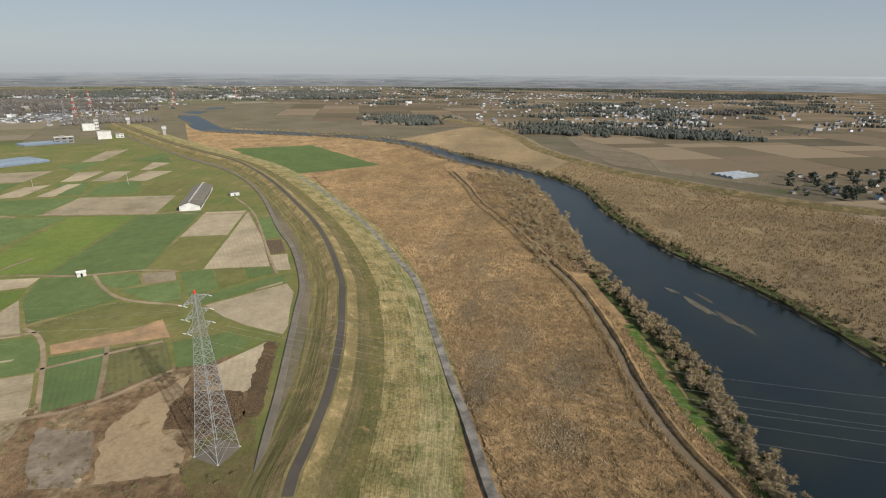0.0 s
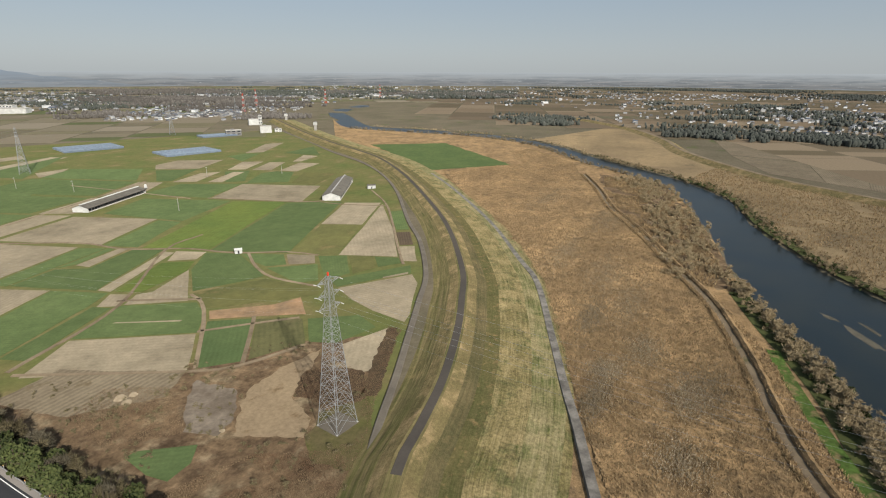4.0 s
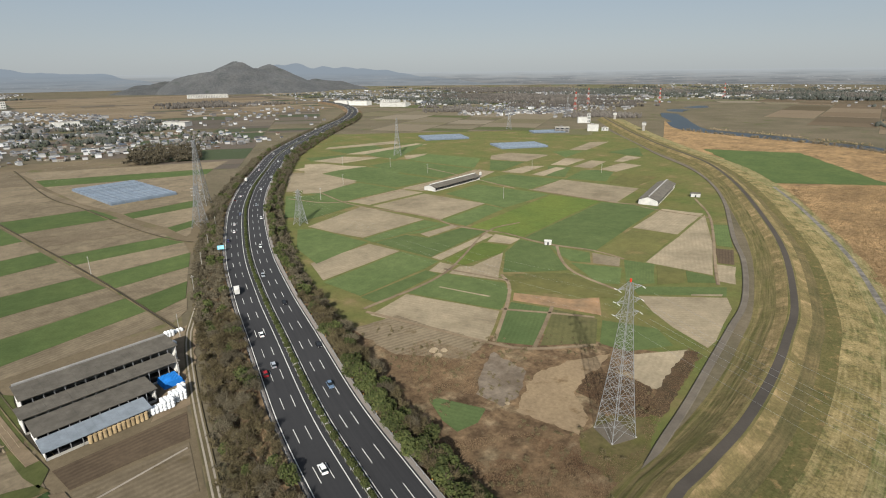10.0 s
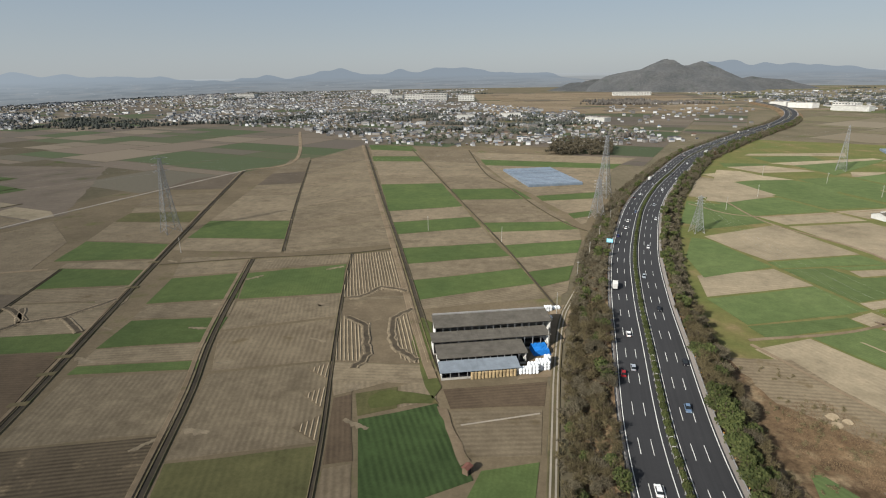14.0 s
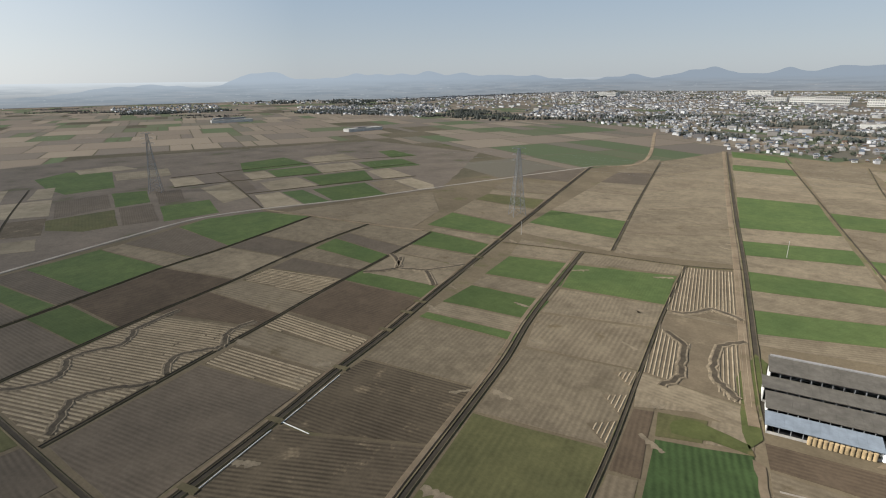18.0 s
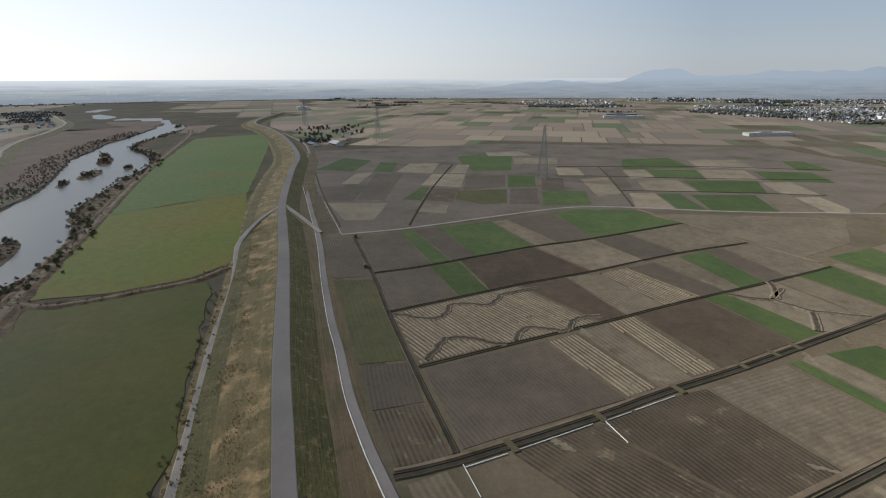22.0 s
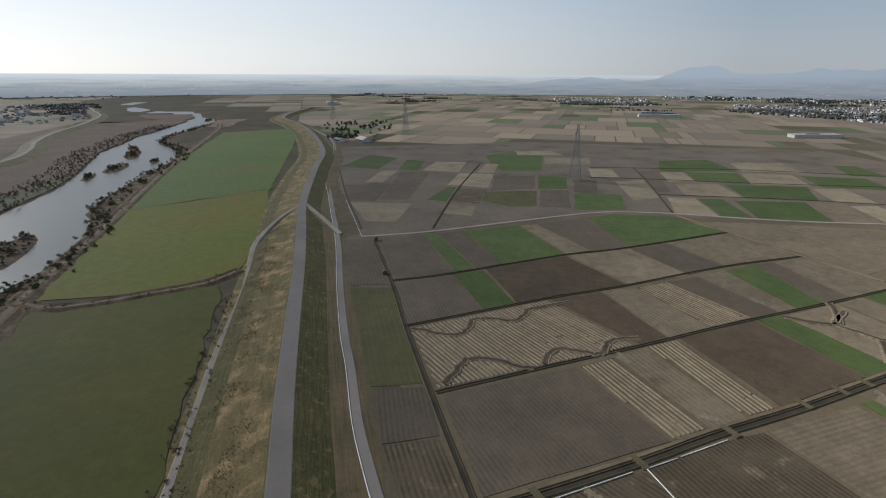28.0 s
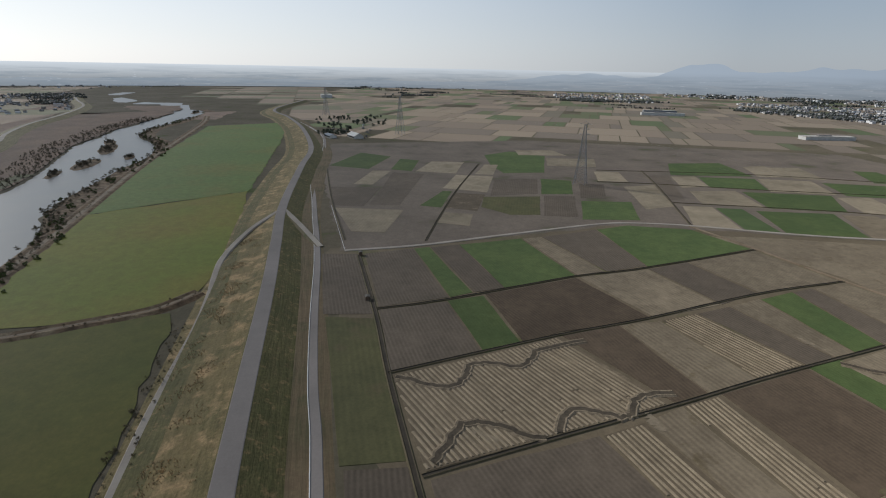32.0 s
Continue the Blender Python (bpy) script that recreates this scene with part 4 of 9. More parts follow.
patch("scrub_ground", surface("dark_bramble_edge", (0.09, 0.06, 0.036), (0.055, 0.042, 0.026), 0.15, 0.5, relief=0.5, vary=0.4), [(189, 116), (192, 112), (142, 92), (138, 97), (165, 108)], 0.22, "dark brush strip at the foot of the levee", "scrub", 1.2, 2)
patch("scrub_ground", FIELD["M"], [(80, 210), (104, 211), (124, 167), (109, 159), (87, 178)], 0.22, "faded tan plot beside the scrub", "clearing", 0.8, 4)
GRASS_W = surface("meadow_olive", (0.14, 0.14, 0.024), (0.1, 0.128, 0.022), 0.006, 0.7, relief=0.12, accent=(0.148, 0.118, 0.026), accent_scale=0.007, accent_from=0.46, accent_soft=0.2, vary=0.16)
patch("meadow", GRASS_W, [(-286, -190), (-440, -228), (-481, -238), (-567, -141), (-420, -110), (-355, -101), (-328, -100), (-308, -112), (-296, -134)], 0.3, "large olive-green riverside meadow", "meadow", 1.5)
GRASS_FAR = surface("meadow_green", (0.105, 0.142, 0.04), (0.085, 0.128, 0.036), 0.006, 0.7, relief=0.12, accent=(0.125, 0.125, 0.035), accent_scale=0.007, accent_from=0.5, accent_soft=0.2, vary=0.16)
patch("meadow", GRASS_FAR, [(-482, -238), (-706, -296), (-1130, -368), (-1215, -237), (-890, -184), (-615, -147), (-568, -141)], 0.3, "long fresh green riverside meadow", "meadow", 1.5)
GRASS_DARK = surface("meadow_dark", (0.098, 0.094, 0.021), (0.066, 0.078, 0.018), 0.012, 0.7, relief=0.12, accent=(0.095, 0.08, 0.022), accent_scale=0.01, accent_from=0.48, accent_soft=0.2, vary=0.2)
patch("meadow", GRASS_DARK, [(-80, -150), (-85, -66), (-126, -68), (-152, -71), (-200, -81), (-290, -99), (-304, -106), (-290, -134), (-272, -170), (-274, -184), (-207, -166), (-150, -158)], 0.3, "large olive-green riverside meadow", "meadow", 1.5)
track = spline([(-284, -198), (-278, -172), (-295, -135), (-308, -113), (-328, -100)], 5)
tagged(loft("hedge_bank", track, [(-6, 0), (-3, 1.1), (-1, 0.7), (1, 0.7), (3, 1.3), (6, 0)], [SCRUB, DIRT], [0, 0, 1, 0, 0]), "brushy bank with a track between the meadows", "bank", kind="structure")
track_w = spline([(-150, -166), (-207, -174), (-269, -194), (-434, -232), (-721, -301), (-1164, -393), (-1330, -440)], 8)
tagged(loft("hedge_bank", track_w, [(-7, 0), (-4, 0.9), (-1.6, 0.6), (1.6, 0.6), (4, 1.1), (7, 0)], [SCRUB, DIRT], [0, 0, 1, 0, 0]), "brushy bank with a dirt track along the river side", "bank", kind="structure")
patch("meadow", FIELD["G"], [(735, 470), (803, 372), (646, 210), (565, 282)], 0.3, "bright green field on the floodplain", "field", 1.5)
ramp_line = spline([(-476, -88), (-440, -69), (-402, -50)])
tagged(loft("road", np.c_[ramp_line, np.linspace(5.9, 0.6, len(ramp_line))], [(-3.4, -1.4), (-1.9, 0.15), (1.9, 0.15), (3.4, -1.4)], [BUND, TRACK], [0, 1, 0]), "pale ramp down from the levee", "path", kind="structure")
tagged(loft("road", np.c_[spline([(-118, -26), (-104, -17), (-96, -6)]), np.linspace(5.8, 0.6, len(spline([(-118, -26), (-104, -17), (-96, -6)])))], [(-1.9, -0.3), (-1.6, 0.1), (1.6, 0.1), (1.9, -0.3)], [ASPHALT_DARK]), "paved ramp off the levee", "path", kind="structure")
KERB = surface("white_kerb", (0.66, 0.65, 0.62), (0.52, 0.51, 0.48), 0.3, 2.0, relief=0.0, vary=0.1)
tagged(loft("kerb", ROAD_SOUTH, [(1.75, 0.45), (1.75, 0.78), (2.0, 0.78), (2.0, 0.1)], [KERB]), "long white concrete kerb of the farm road", "kerb", kind="structure")
tagged(ribbon("stream", DRAIN, 3.0, surface("stream_bed", (0.185, 0.168, 0.148), (0.075, 0.068, 0.06), 0.25, 0.9, relief=0.05, rough=0.6, spec=0.1), 1.15, 1.1), "shallow grey drainage stream with muddy bed", "stream", kind="structure")


def canal(points, wide=1.0, label="narrow dark irrigation ditch with earth banks"):
    w, b = wide * 0.85, (0.55 if wide > 0.6 else 0.45)
    line = spline(points, 10)
    ob = loft("ditch", line, [(-w - b * 1.6, 0), (-w - b * 0.7, 0.5), (-w - 0.2, 0.5), (-w, 0.24), (w, 0.24), (w + 0.2, 0.5), (w + b * 0.7, 0.5), (w + b * 1.6, 0)], [BUND, DITCH, DIRT], [0, 0, 1, 1, 1, 0, 0])
    return tagged(ob, label, "ditch", kind="structure")


def lane(points, wide=2.6, material=None, label="narrow farm lane of packed earth"):
    return tagged(ribbon("lane", spline(points, 10), wide, material or DIRT, 0.42, 0.35), label, "lane", kind="structure")


C1 = [(-130, -1), (-134, 18), (-151, 69), (-163, 100), (-176, 139), (-198, 197), (-233, 291), (-288, 440), (-344, 594), (-356, 630)]
canal(C1, 1.0)
lane([(x - 3.0, y) for x, y in C1], 1.3)
for x, y in ((-139.9, 36.6), (-152.2, 70.2), (-165.0, 106.1), (-178.8, 140.8), (-186.4, 160.5), (-191.3, 174.0), (-218.1, 249.2), (-234.7, 290.5)):
    tagged(ribbon("culvert", np.array([(x - 3.2, y - 1.2), (x, y), (x + 3.2, y + 1.2)]), 2.2, BUND, 0.54, 0.4), "short earth crossing over the irrigation ditch", "crossing", kind="structure")
lane([(-356, 630), (-329, 721), (-489, 1107)], 5)
canal([(-85, 52), (-95.6, 81.4), (-109.4, 121.8), (-122.2, 158.4), (-140.9, 204.3), (-174.6, 304)], 0.9)
lane([(-88, 51), (-98.6, 80.4), (-112.4, 120.8), (-125.2, 157.4), (-143.9, 203.3), (-177.6, 303)], 1.8)
canal([(-162, 321), (-220, 478), (-307, 721)], 0.8)
C4 = [(-30, 178), (-42, 210), (-89, 347), (-149, 516), (-278, 887)]
canal(C4, 1.0)
lane([(x - 4.5, y) for x, y in C4], 3.4)
canal([(-228, 286), (-175, 305), (-116, 322), (-87, 338)], 0.4)
canal([(-114.3, 322), (-96, 250.4), (-77.3, 184.7), (-63.3, 136.5), (-52, 92)], 0.5)
for pts in ([(-689, 227), (-666, 401), (-614, 552)], [(-620, 205), (-611, 257), (-580, 369), (-553, 499)], [(-527, 243), (-500, 359), (-476, 431)], [(-687, 281), (-594, 260), (-455, 223)], [(-415, 18), (-488, 33), (-577, 53), (-725, 92)], [(-417, -36), (-539, -61), (-687, -86)]):
    canal(pts, 0.4)
lane([(-450, 220), (-405, 235), (-337, 254), (-292, 270)], 2.0)
lane([(-395, -34), (-406, 15), (-430, 78), (-456, 150), (-459, 181), (-452, 221), (-436, 267), (-422, 314), (-411, 374), (-400, 430), (-356, 630)], 3.0, TRACK, "pale farm road through the paddies")
canal([(-306.9, -8.4), (-317, 25), (-348.4, 101.8), (-358, 138.2), (-394.1, 236)], 0.5)
canal([(-248.7, -1.2), (-277.7, 72.9), (-292.5, 118), (-321.9, 194.2), (-337.6, 253.1)], 0.5)
canal([(-192.7, 10.6), (-209.2, 56.5), (-225, 102.3), (-242.9, 150.9), (-270, 232.1), (-284, 271.2)], 0.5)
L0 = [(-138.5, 18.6), (-166.7, 13.2), (-193.3, 8.4), (-248.7, -1.2), (-301, -8.9), (-387, -24.3)]
canal(L0, 0.7)
canal([(-189, 843), (-71, 504), (-19, 356), (15, 249)], 0.4)
canal([(-97, 832), (-54, 631), (-25, 554), (8, 457), (29, 409), (41, 393)], 0.4)
lane([(4, 60), (8, 110), (10, 150), (12, 190), (16, 235), (22, 262), (42, 335), (74, 460), (105, 560)], 3.2, BUND, "rutted service lane beside the motorway")
for rut in (-0.8, 0.8):
    lane([(4 + rut, 60), (8 + rut, 110), (10 + rut, 150), (12 + rut, 190), (16 + rut, 235), (22 + rut, 262), (42 + rut, 335)], 0.55, TRACK, "pale wheel rut of the service lane").location.z = 0.02
lane([(-20.3, 151.0), (-7.5, 156.0), (5.6, 161.2)], 0.28, TRACK, "thin pale earth ridge between two plots")


# ---- far fields ----
def random_island(name, colours, relief=0.2, rough=0.9, fine=0.4):
    k = Nodes(name)
    geo = k.add("NewGeometry")
    r = k.add("ValToRGB", Fac=geo.outputs["Random Per Island"])
    r.color_ramp.interpolation = "CONSTANT"
    el = r.color_ramp.elements
    while len(el) < len(colours):
        el.new(0.5)
    for i, c in enumerate(colours):
        el[i].position = i / len(colours)
        el[i].color = rgb(*c)
    tone = k.math("ADD", k.math("MULTIPLY", k.noise(fine, 4.0, geo.outputs["Position"]), 0.5), 0.75)
    n = k.add("HueSaturation", Value=tone, Color=r.outputs[0])
    k.put(k.bsdf.inputs["Base Color"], n.outputs[0])
    k.bsdf.inputs["Roughness"].default_value = rough
    k.bsdf.inputs["Specular IOR Level"].default_value = 0.04
    return k.mat


def inside(poly, x, y):
    hit = np.zeros(np.shape(x), bool)
    n = len(poly)
    for i in range(n):
        (x0, y0), (x1, y1) = poly[i], poly[(i + 1) % n]
        cross = ((y0 > y) != (y1 > y)) & (x < (x1 - x0) * (y - y0) / (y1 - y0 + 1e-9) + x0)
        hit ^= cross
    return hit


NEAR_PADDY = [(-100, 10), (-400, -45), (-470, 180), (-430, 420), (-375, 650), (-340, 730), (-280, 900), (60, 880), (80, 480), (20, 300), (10, 60)]
WEST_PADDY = [(-396, -40), (-408, 15), (-458, 165), (-425, 310), (-404, 400), (-560, 640), (-830, 640), (-960, 200), (-900, -110), (-620, -80)]
NEAR_FARM = [(60, 100), (100, 380), (210, 700), (420, 1000), (720, 760), (700, 560), (500, 300), (260, 130), (100, 75)]


def quick_mesh(name, verts, faces, material):
    me = bpy.data.meshes.new(name)
    v, f = np.asarray(verts, np.float32), np.asarray(faces, np.int32)
    me.vertices.add(len(v))
    me.vertices.foreach_set("co", v.ravel())
    k = f.shape[1]
    me.loops.add(f.size)
    me.loops.foreach_set("vertex_index", f.ravel())
    me.polygons.add(len(f))
    me.polygons.foreach_set("loop_start", np.arange(0, f.size, k, dtype=np.int32))
    me.update(calc_edges=True)
    me.validate()
    me.materials.append(material)
    return new(name, me)


def far_fields(name, origin, turn, size, cell, colours, label, seed, lift=0.08, part_of="all"):
    rng = np.random.RandomState(seed)
    ct, st = math.cos(radians(turn)), math.sin(radians(turn))
    verts, faces = [], []
    v = -size[1]
    while v < size[1]:
        dv = cell[1] * rng.uniform(0.8, 1.25)
        u = -size[0]
        while u < size[0]:
            du = cell[0] * rng.choice([0.5, 0.8, 1.0, 1.6, 2.4])
            cx, cy = u + du / 2, v + dv / 2
            x, y = origin[0] + cx * ct - cy * st, origin[1] + cx * st + cy * ct
            far = math.hypot(x, y)
            east = x > np.interp(y, MOTORWAY[:, 1], MOTORWAY[:, 0])
            north = y > np.interp(x, LEVEE[:, 0], LEVEE[:, 1])
            own = {"west": north and not east, "east": east and north, "all": True}[part_of]
            if own and far < 4700 and rng.uniform() < 0.93 and not inside(NEAR_PADDY, np.array(x), np.array(y)) and not inside(NEAR_FARM, np.array(x), np.array(y)) and not inside(WEST_PADDY, np.array(x), np.array(y)):
                dr = np.min((RIVER[:, 0] - x) ** 2 + (RIVER[:, 1] - y) ** 2) ** 0.5
                dl = np.min((LEVEE[:, 0] - x) ** 2 + (LEVEE[:, 1] - y) ** 2) ** 0.5
                dm = np.min((MOTORWAY[:, 0] - x) ** 2 + (MOTORWAY[:, 1] - y) ** 2) ** 0.5
                if dr > 260 and dl > 60 and dm > 55:
                    b = len(verts)
                    for su, sv in ((0, 0), (1, 0), (1, 1), (0, 1)):
                        p, q = u + 1.2 + su * (du - 2.4), v + 1.5 + sv * (dv - 3.0)
                        verts.append((origin[0] + p * ct - q * st, origin[1] + p * st + q * ct, lift + 0.00003 * far))
                    faces.append((b, b + 1, b + 2, b + 3))
            u += du
        v += dv
    return tagged(quick_mesh(name, verts, faces, random_island(name + "_soil", colours)), label, "fields", kind="stuff")


# soil colours lifted and greyed here to stand in for western haze
far_fields("far_fields", (-1900, 1200), 71, (2600, 2200), (46, 105),
           [(0.18, 0.146, 0.112), (0.155, 0.127, 0.1), (0.205, 0.168, 0.126), (0.138, 0.116, 0.094), (0.088, 0.106, 0.058), (0.168, 0.137, 0.105), (0.185, 0.153, 0.115), (0.13, 0.115, 0.088), (0.1, 0.108, 0.064)],
           "patchwork of distant brown and green winter paddies", 3, 0.08, "west")
far_fields("far_fields", (1500, 2600), 40, (2600, 1900), (60, 110),
           [(0.21, 0.18, 0.108), (0.25, 0.205, 0.14), (0.175, 0.163, 0.088), (0.125, 0.135, 0.06), (0.225, 0.188, 0.125), (0.28, 0.232, 0.165)],
           "patchwork of distant tan and olive fields", 5, 0.14, "east")
far_fields("far_fields", (2200, -900), 20, (1900, 1900), (60, 120),
           [(0.21, 0.155, 0.10), (0.18, 0.135, 0.088), (0.25, 0.19, 0.125), (0.155, 0.12, 0.078), (0.14, 0.11, 0.068)],
           "patchwork of distant brown fields beyond the river", 7, 0.2)
# this palette too is paled for haze
far_fields("far_fields", (-2200, -1900), 10, (2200, 1500), (60, 130),
           [(0.15, 0.124, 0.1), (0.17, 0.14, 0.11), (0.12, 0.112, 0.085), (0.14, 0.116, 0.094), (0.105, 0.107, 0.075)],
           "patchwork of dull fields beyond the river", 9, 0.26)


far_fields("far_fields", (180, 2450), 8, (420, 820), (120, 70),
           [(0.27, 0.205, 0.135), (0.24, 0.185, 0.12), (0.29, 0.225, 0.15), (0.22, 0.165, 0.105), (0.255, 0.2, 0.13)],
           "dry tan winter paddies in front of the hill", 11, 0.3)


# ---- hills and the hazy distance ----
# grey-blue wood colour with the haze over the hills mixed in
HILL_WOOD_HAZED = surface("hazed_hill_wood", (0.092, 0.093, 0.094), (0.07, 0.073, 0.076), 0.012, 0.08, relief=5.0, accent=(0.05, 0.057, 0.052), accent_scale=0.02, vary=0.35)


def hill(name, cx, cy, rx, ry, turn, height, seed, label, res=70):
    ct, st = math.cos(radians(turn)), math.sin(radians(turn))
    verts, faces = [], []
    for i in range(res + 1):
        for j in range(res + 1):
            u, v = 2 * i / res - 1, 2 * j / res - 1
            r = math.hypot(u, v)
            x, y = cx + u * rx * ct - v * ry * st, cy + u * rx * st + v * ry * ct
            shape = max(0.0, 1 - r * r) ** 1.1
            n = noise.fractal(Vector((u * 2.2, v * 2.2, seed)), 0.9, 2.1, 5)
            ridge = 1 - abs(noise.noise(Vector((u * 1.9 + 3, v * 1.9, seed + 5))))
            z = height * shape * (0.55 + 0.45 * ridge + 0.15 * n) * 1.2
            verts.append((x, y, max(-1.0, z - 2) if r < 1 else -1.0))
    for i in range(res):
        for j in range(res):
            k = i * (res + 1) + j
            faces.append((k, k + res + 1, k + res + 2, k + 1))
    return tagged(mesh_object(name, verts, faces, [HILL_WOOD_HAZED], smooth=True), label, "hill", kind="structure")


hill("hill", 800, 3650, 540, 380, -12, 150, 1.7, "wooded winter hill in a hazed grey, with two low summits")
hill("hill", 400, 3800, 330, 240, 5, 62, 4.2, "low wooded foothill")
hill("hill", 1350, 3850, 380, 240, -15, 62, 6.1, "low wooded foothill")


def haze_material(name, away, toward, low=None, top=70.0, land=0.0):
    """Far hazy air and land painted as a glow, brighter on the side of the sun, paler with height; land adds streaks of
    far woods, plain and roofs.
    """
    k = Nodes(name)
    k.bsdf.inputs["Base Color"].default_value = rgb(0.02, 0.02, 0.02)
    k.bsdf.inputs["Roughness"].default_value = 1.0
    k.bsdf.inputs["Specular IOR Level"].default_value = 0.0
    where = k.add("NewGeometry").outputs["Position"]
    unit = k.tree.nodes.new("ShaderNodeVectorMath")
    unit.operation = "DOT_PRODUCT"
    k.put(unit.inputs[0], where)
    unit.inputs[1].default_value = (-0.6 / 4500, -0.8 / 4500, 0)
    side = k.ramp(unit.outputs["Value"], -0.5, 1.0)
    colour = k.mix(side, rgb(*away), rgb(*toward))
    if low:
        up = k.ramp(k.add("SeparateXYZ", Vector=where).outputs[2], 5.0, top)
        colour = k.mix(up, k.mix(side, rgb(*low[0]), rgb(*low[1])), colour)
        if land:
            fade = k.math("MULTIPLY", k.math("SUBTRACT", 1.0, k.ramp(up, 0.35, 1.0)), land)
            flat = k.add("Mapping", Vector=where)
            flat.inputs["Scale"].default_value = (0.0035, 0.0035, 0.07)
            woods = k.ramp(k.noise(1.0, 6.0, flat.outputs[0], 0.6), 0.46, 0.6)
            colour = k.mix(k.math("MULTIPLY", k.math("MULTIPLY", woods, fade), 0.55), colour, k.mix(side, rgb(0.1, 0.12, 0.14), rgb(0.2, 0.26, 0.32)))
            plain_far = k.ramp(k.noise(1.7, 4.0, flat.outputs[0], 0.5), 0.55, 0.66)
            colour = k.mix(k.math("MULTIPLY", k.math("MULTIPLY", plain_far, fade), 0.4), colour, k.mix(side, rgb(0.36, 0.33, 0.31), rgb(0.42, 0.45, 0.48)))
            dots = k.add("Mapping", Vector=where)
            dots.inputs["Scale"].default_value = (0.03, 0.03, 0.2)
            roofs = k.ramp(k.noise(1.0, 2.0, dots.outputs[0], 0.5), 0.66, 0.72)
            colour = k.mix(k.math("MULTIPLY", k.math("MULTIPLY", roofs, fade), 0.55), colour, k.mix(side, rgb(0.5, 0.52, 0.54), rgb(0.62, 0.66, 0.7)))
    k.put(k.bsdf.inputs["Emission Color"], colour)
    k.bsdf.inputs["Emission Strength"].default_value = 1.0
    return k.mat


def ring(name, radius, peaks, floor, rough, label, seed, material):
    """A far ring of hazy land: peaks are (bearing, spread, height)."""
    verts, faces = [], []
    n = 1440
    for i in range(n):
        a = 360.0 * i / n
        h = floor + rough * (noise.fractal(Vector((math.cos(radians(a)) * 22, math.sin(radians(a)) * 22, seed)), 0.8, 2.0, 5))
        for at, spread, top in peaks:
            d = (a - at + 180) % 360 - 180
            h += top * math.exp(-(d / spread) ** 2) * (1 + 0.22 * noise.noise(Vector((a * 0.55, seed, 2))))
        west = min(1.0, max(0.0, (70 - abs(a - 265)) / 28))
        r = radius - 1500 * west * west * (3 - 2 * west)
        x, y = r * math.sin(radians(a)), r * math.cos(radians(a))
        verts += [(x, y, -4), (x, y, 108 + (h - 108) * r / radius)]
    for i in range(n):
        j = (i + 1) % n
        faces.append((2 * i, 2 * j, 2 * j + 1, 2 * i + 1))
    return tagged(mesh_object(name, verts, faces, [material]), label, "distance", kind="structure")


# both backdrop rings glow; their haze is painted into the emission colour
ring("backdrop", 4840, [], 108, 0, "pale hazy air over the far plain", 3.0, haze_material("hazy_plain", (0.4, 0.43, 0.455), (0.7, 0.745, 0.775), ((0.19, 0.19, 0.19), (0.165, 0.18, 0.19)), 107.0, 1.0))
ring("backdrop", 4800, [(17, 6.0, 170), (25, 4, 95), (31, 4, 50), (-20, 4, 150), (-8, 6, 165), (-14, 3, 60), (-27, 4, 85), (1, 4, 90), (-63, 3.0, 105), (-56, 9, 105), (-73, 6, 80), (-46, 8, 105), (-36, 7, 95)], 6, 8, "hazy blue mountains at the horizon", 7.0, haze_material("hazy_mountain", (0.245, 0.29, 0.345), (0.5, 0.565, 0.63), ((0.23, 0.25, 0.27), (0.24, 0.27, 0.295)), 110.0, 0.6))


# ---- islets in the river ----
ISLETS = [(-836, -402, 62, 12, 22), (-712, -364, 46, 13, 12), (-765, -340, 22, 6, 15), (-374, -262, 50, 12, 20), (-900, -432, 34, 9, 26), (-648, -362, 26, 6, 15), (-330, -300, 26, 8, 25), (-1440, -505, 34, 9, 5)]
for x, y, a, b, turn in ISLETS:
    geo_v, geo_f = [(0, 0, 0.9)], []
    for ring_r, z in ((0.6, 0.5), (1.0, -0.6)):
        for i in range(20):
            t = 2 * math.pi * i / 20
            r = ring_r * (1 + 0.25 * noise.noise(Vector((math.cos(t) * 2 + x, math.sin(t) * 2, 0))))
            geo_v.append((math.cos(t) * a * r, math.sin(t) * b * r, z))
    geo_f += [(0, 1 + i, 1 + (i + 1) % 20) for i in range(20)]
    geo_f += [(1 + i, 21 + i, 21 + (i + 1) % 20, 1 + (i + 1) % 20) for i in range(20)]
    ob = tagged(mesh_object("islet", geo_v, geo_f, [SCRUB], smooth=True), "low brown brushy islet in the river", "islet", kind="structure")
    ob.matrix_basis = Matrix.Translation((x, y, -1.0)) @ Matrix.Rotation(radians(turn), 4, "Z")
bar_mat = surface("sandbar_silt", (0.11, 0.095, 0.07), (0.075, 0.068, 0.052), 0.3, 1.0, relief=0.03, rough=0.6)
for x, y, a, b, turn in ((292, -66, 8, 2.4, 40), (272, -76, 20, 5.0, 22), (260, -85, 14, 3.0, 20), (250, -91, 10, 2.2, 18), (284, -81, 12, 2.4, 25)):
    vv = [(0, 0, 0.16)] + [(math.cos(t) * a * (1 + 0.3 * math.sin(3 * t + x)), math.sin(t) * b * (1 + 0.3 * math.cos(2 * t + y)), -0.12) for t in np.linspace(0, 2 * math.pi, 17)[:-1]]
    ob = tagged(mesh_object("sandbar", vv, [(0, 1 + i, 1 + (i + 1) % 16) for i in range(16)], [bar_mat], smooth=True), "thin silt bar breaking the water surface", "sandbar", kind="structure")
    ob.matrix_basis = Matrix.Translation((x, y, -1.3)) @ Matrix.Rotation(radians(turn), 4, "Z")


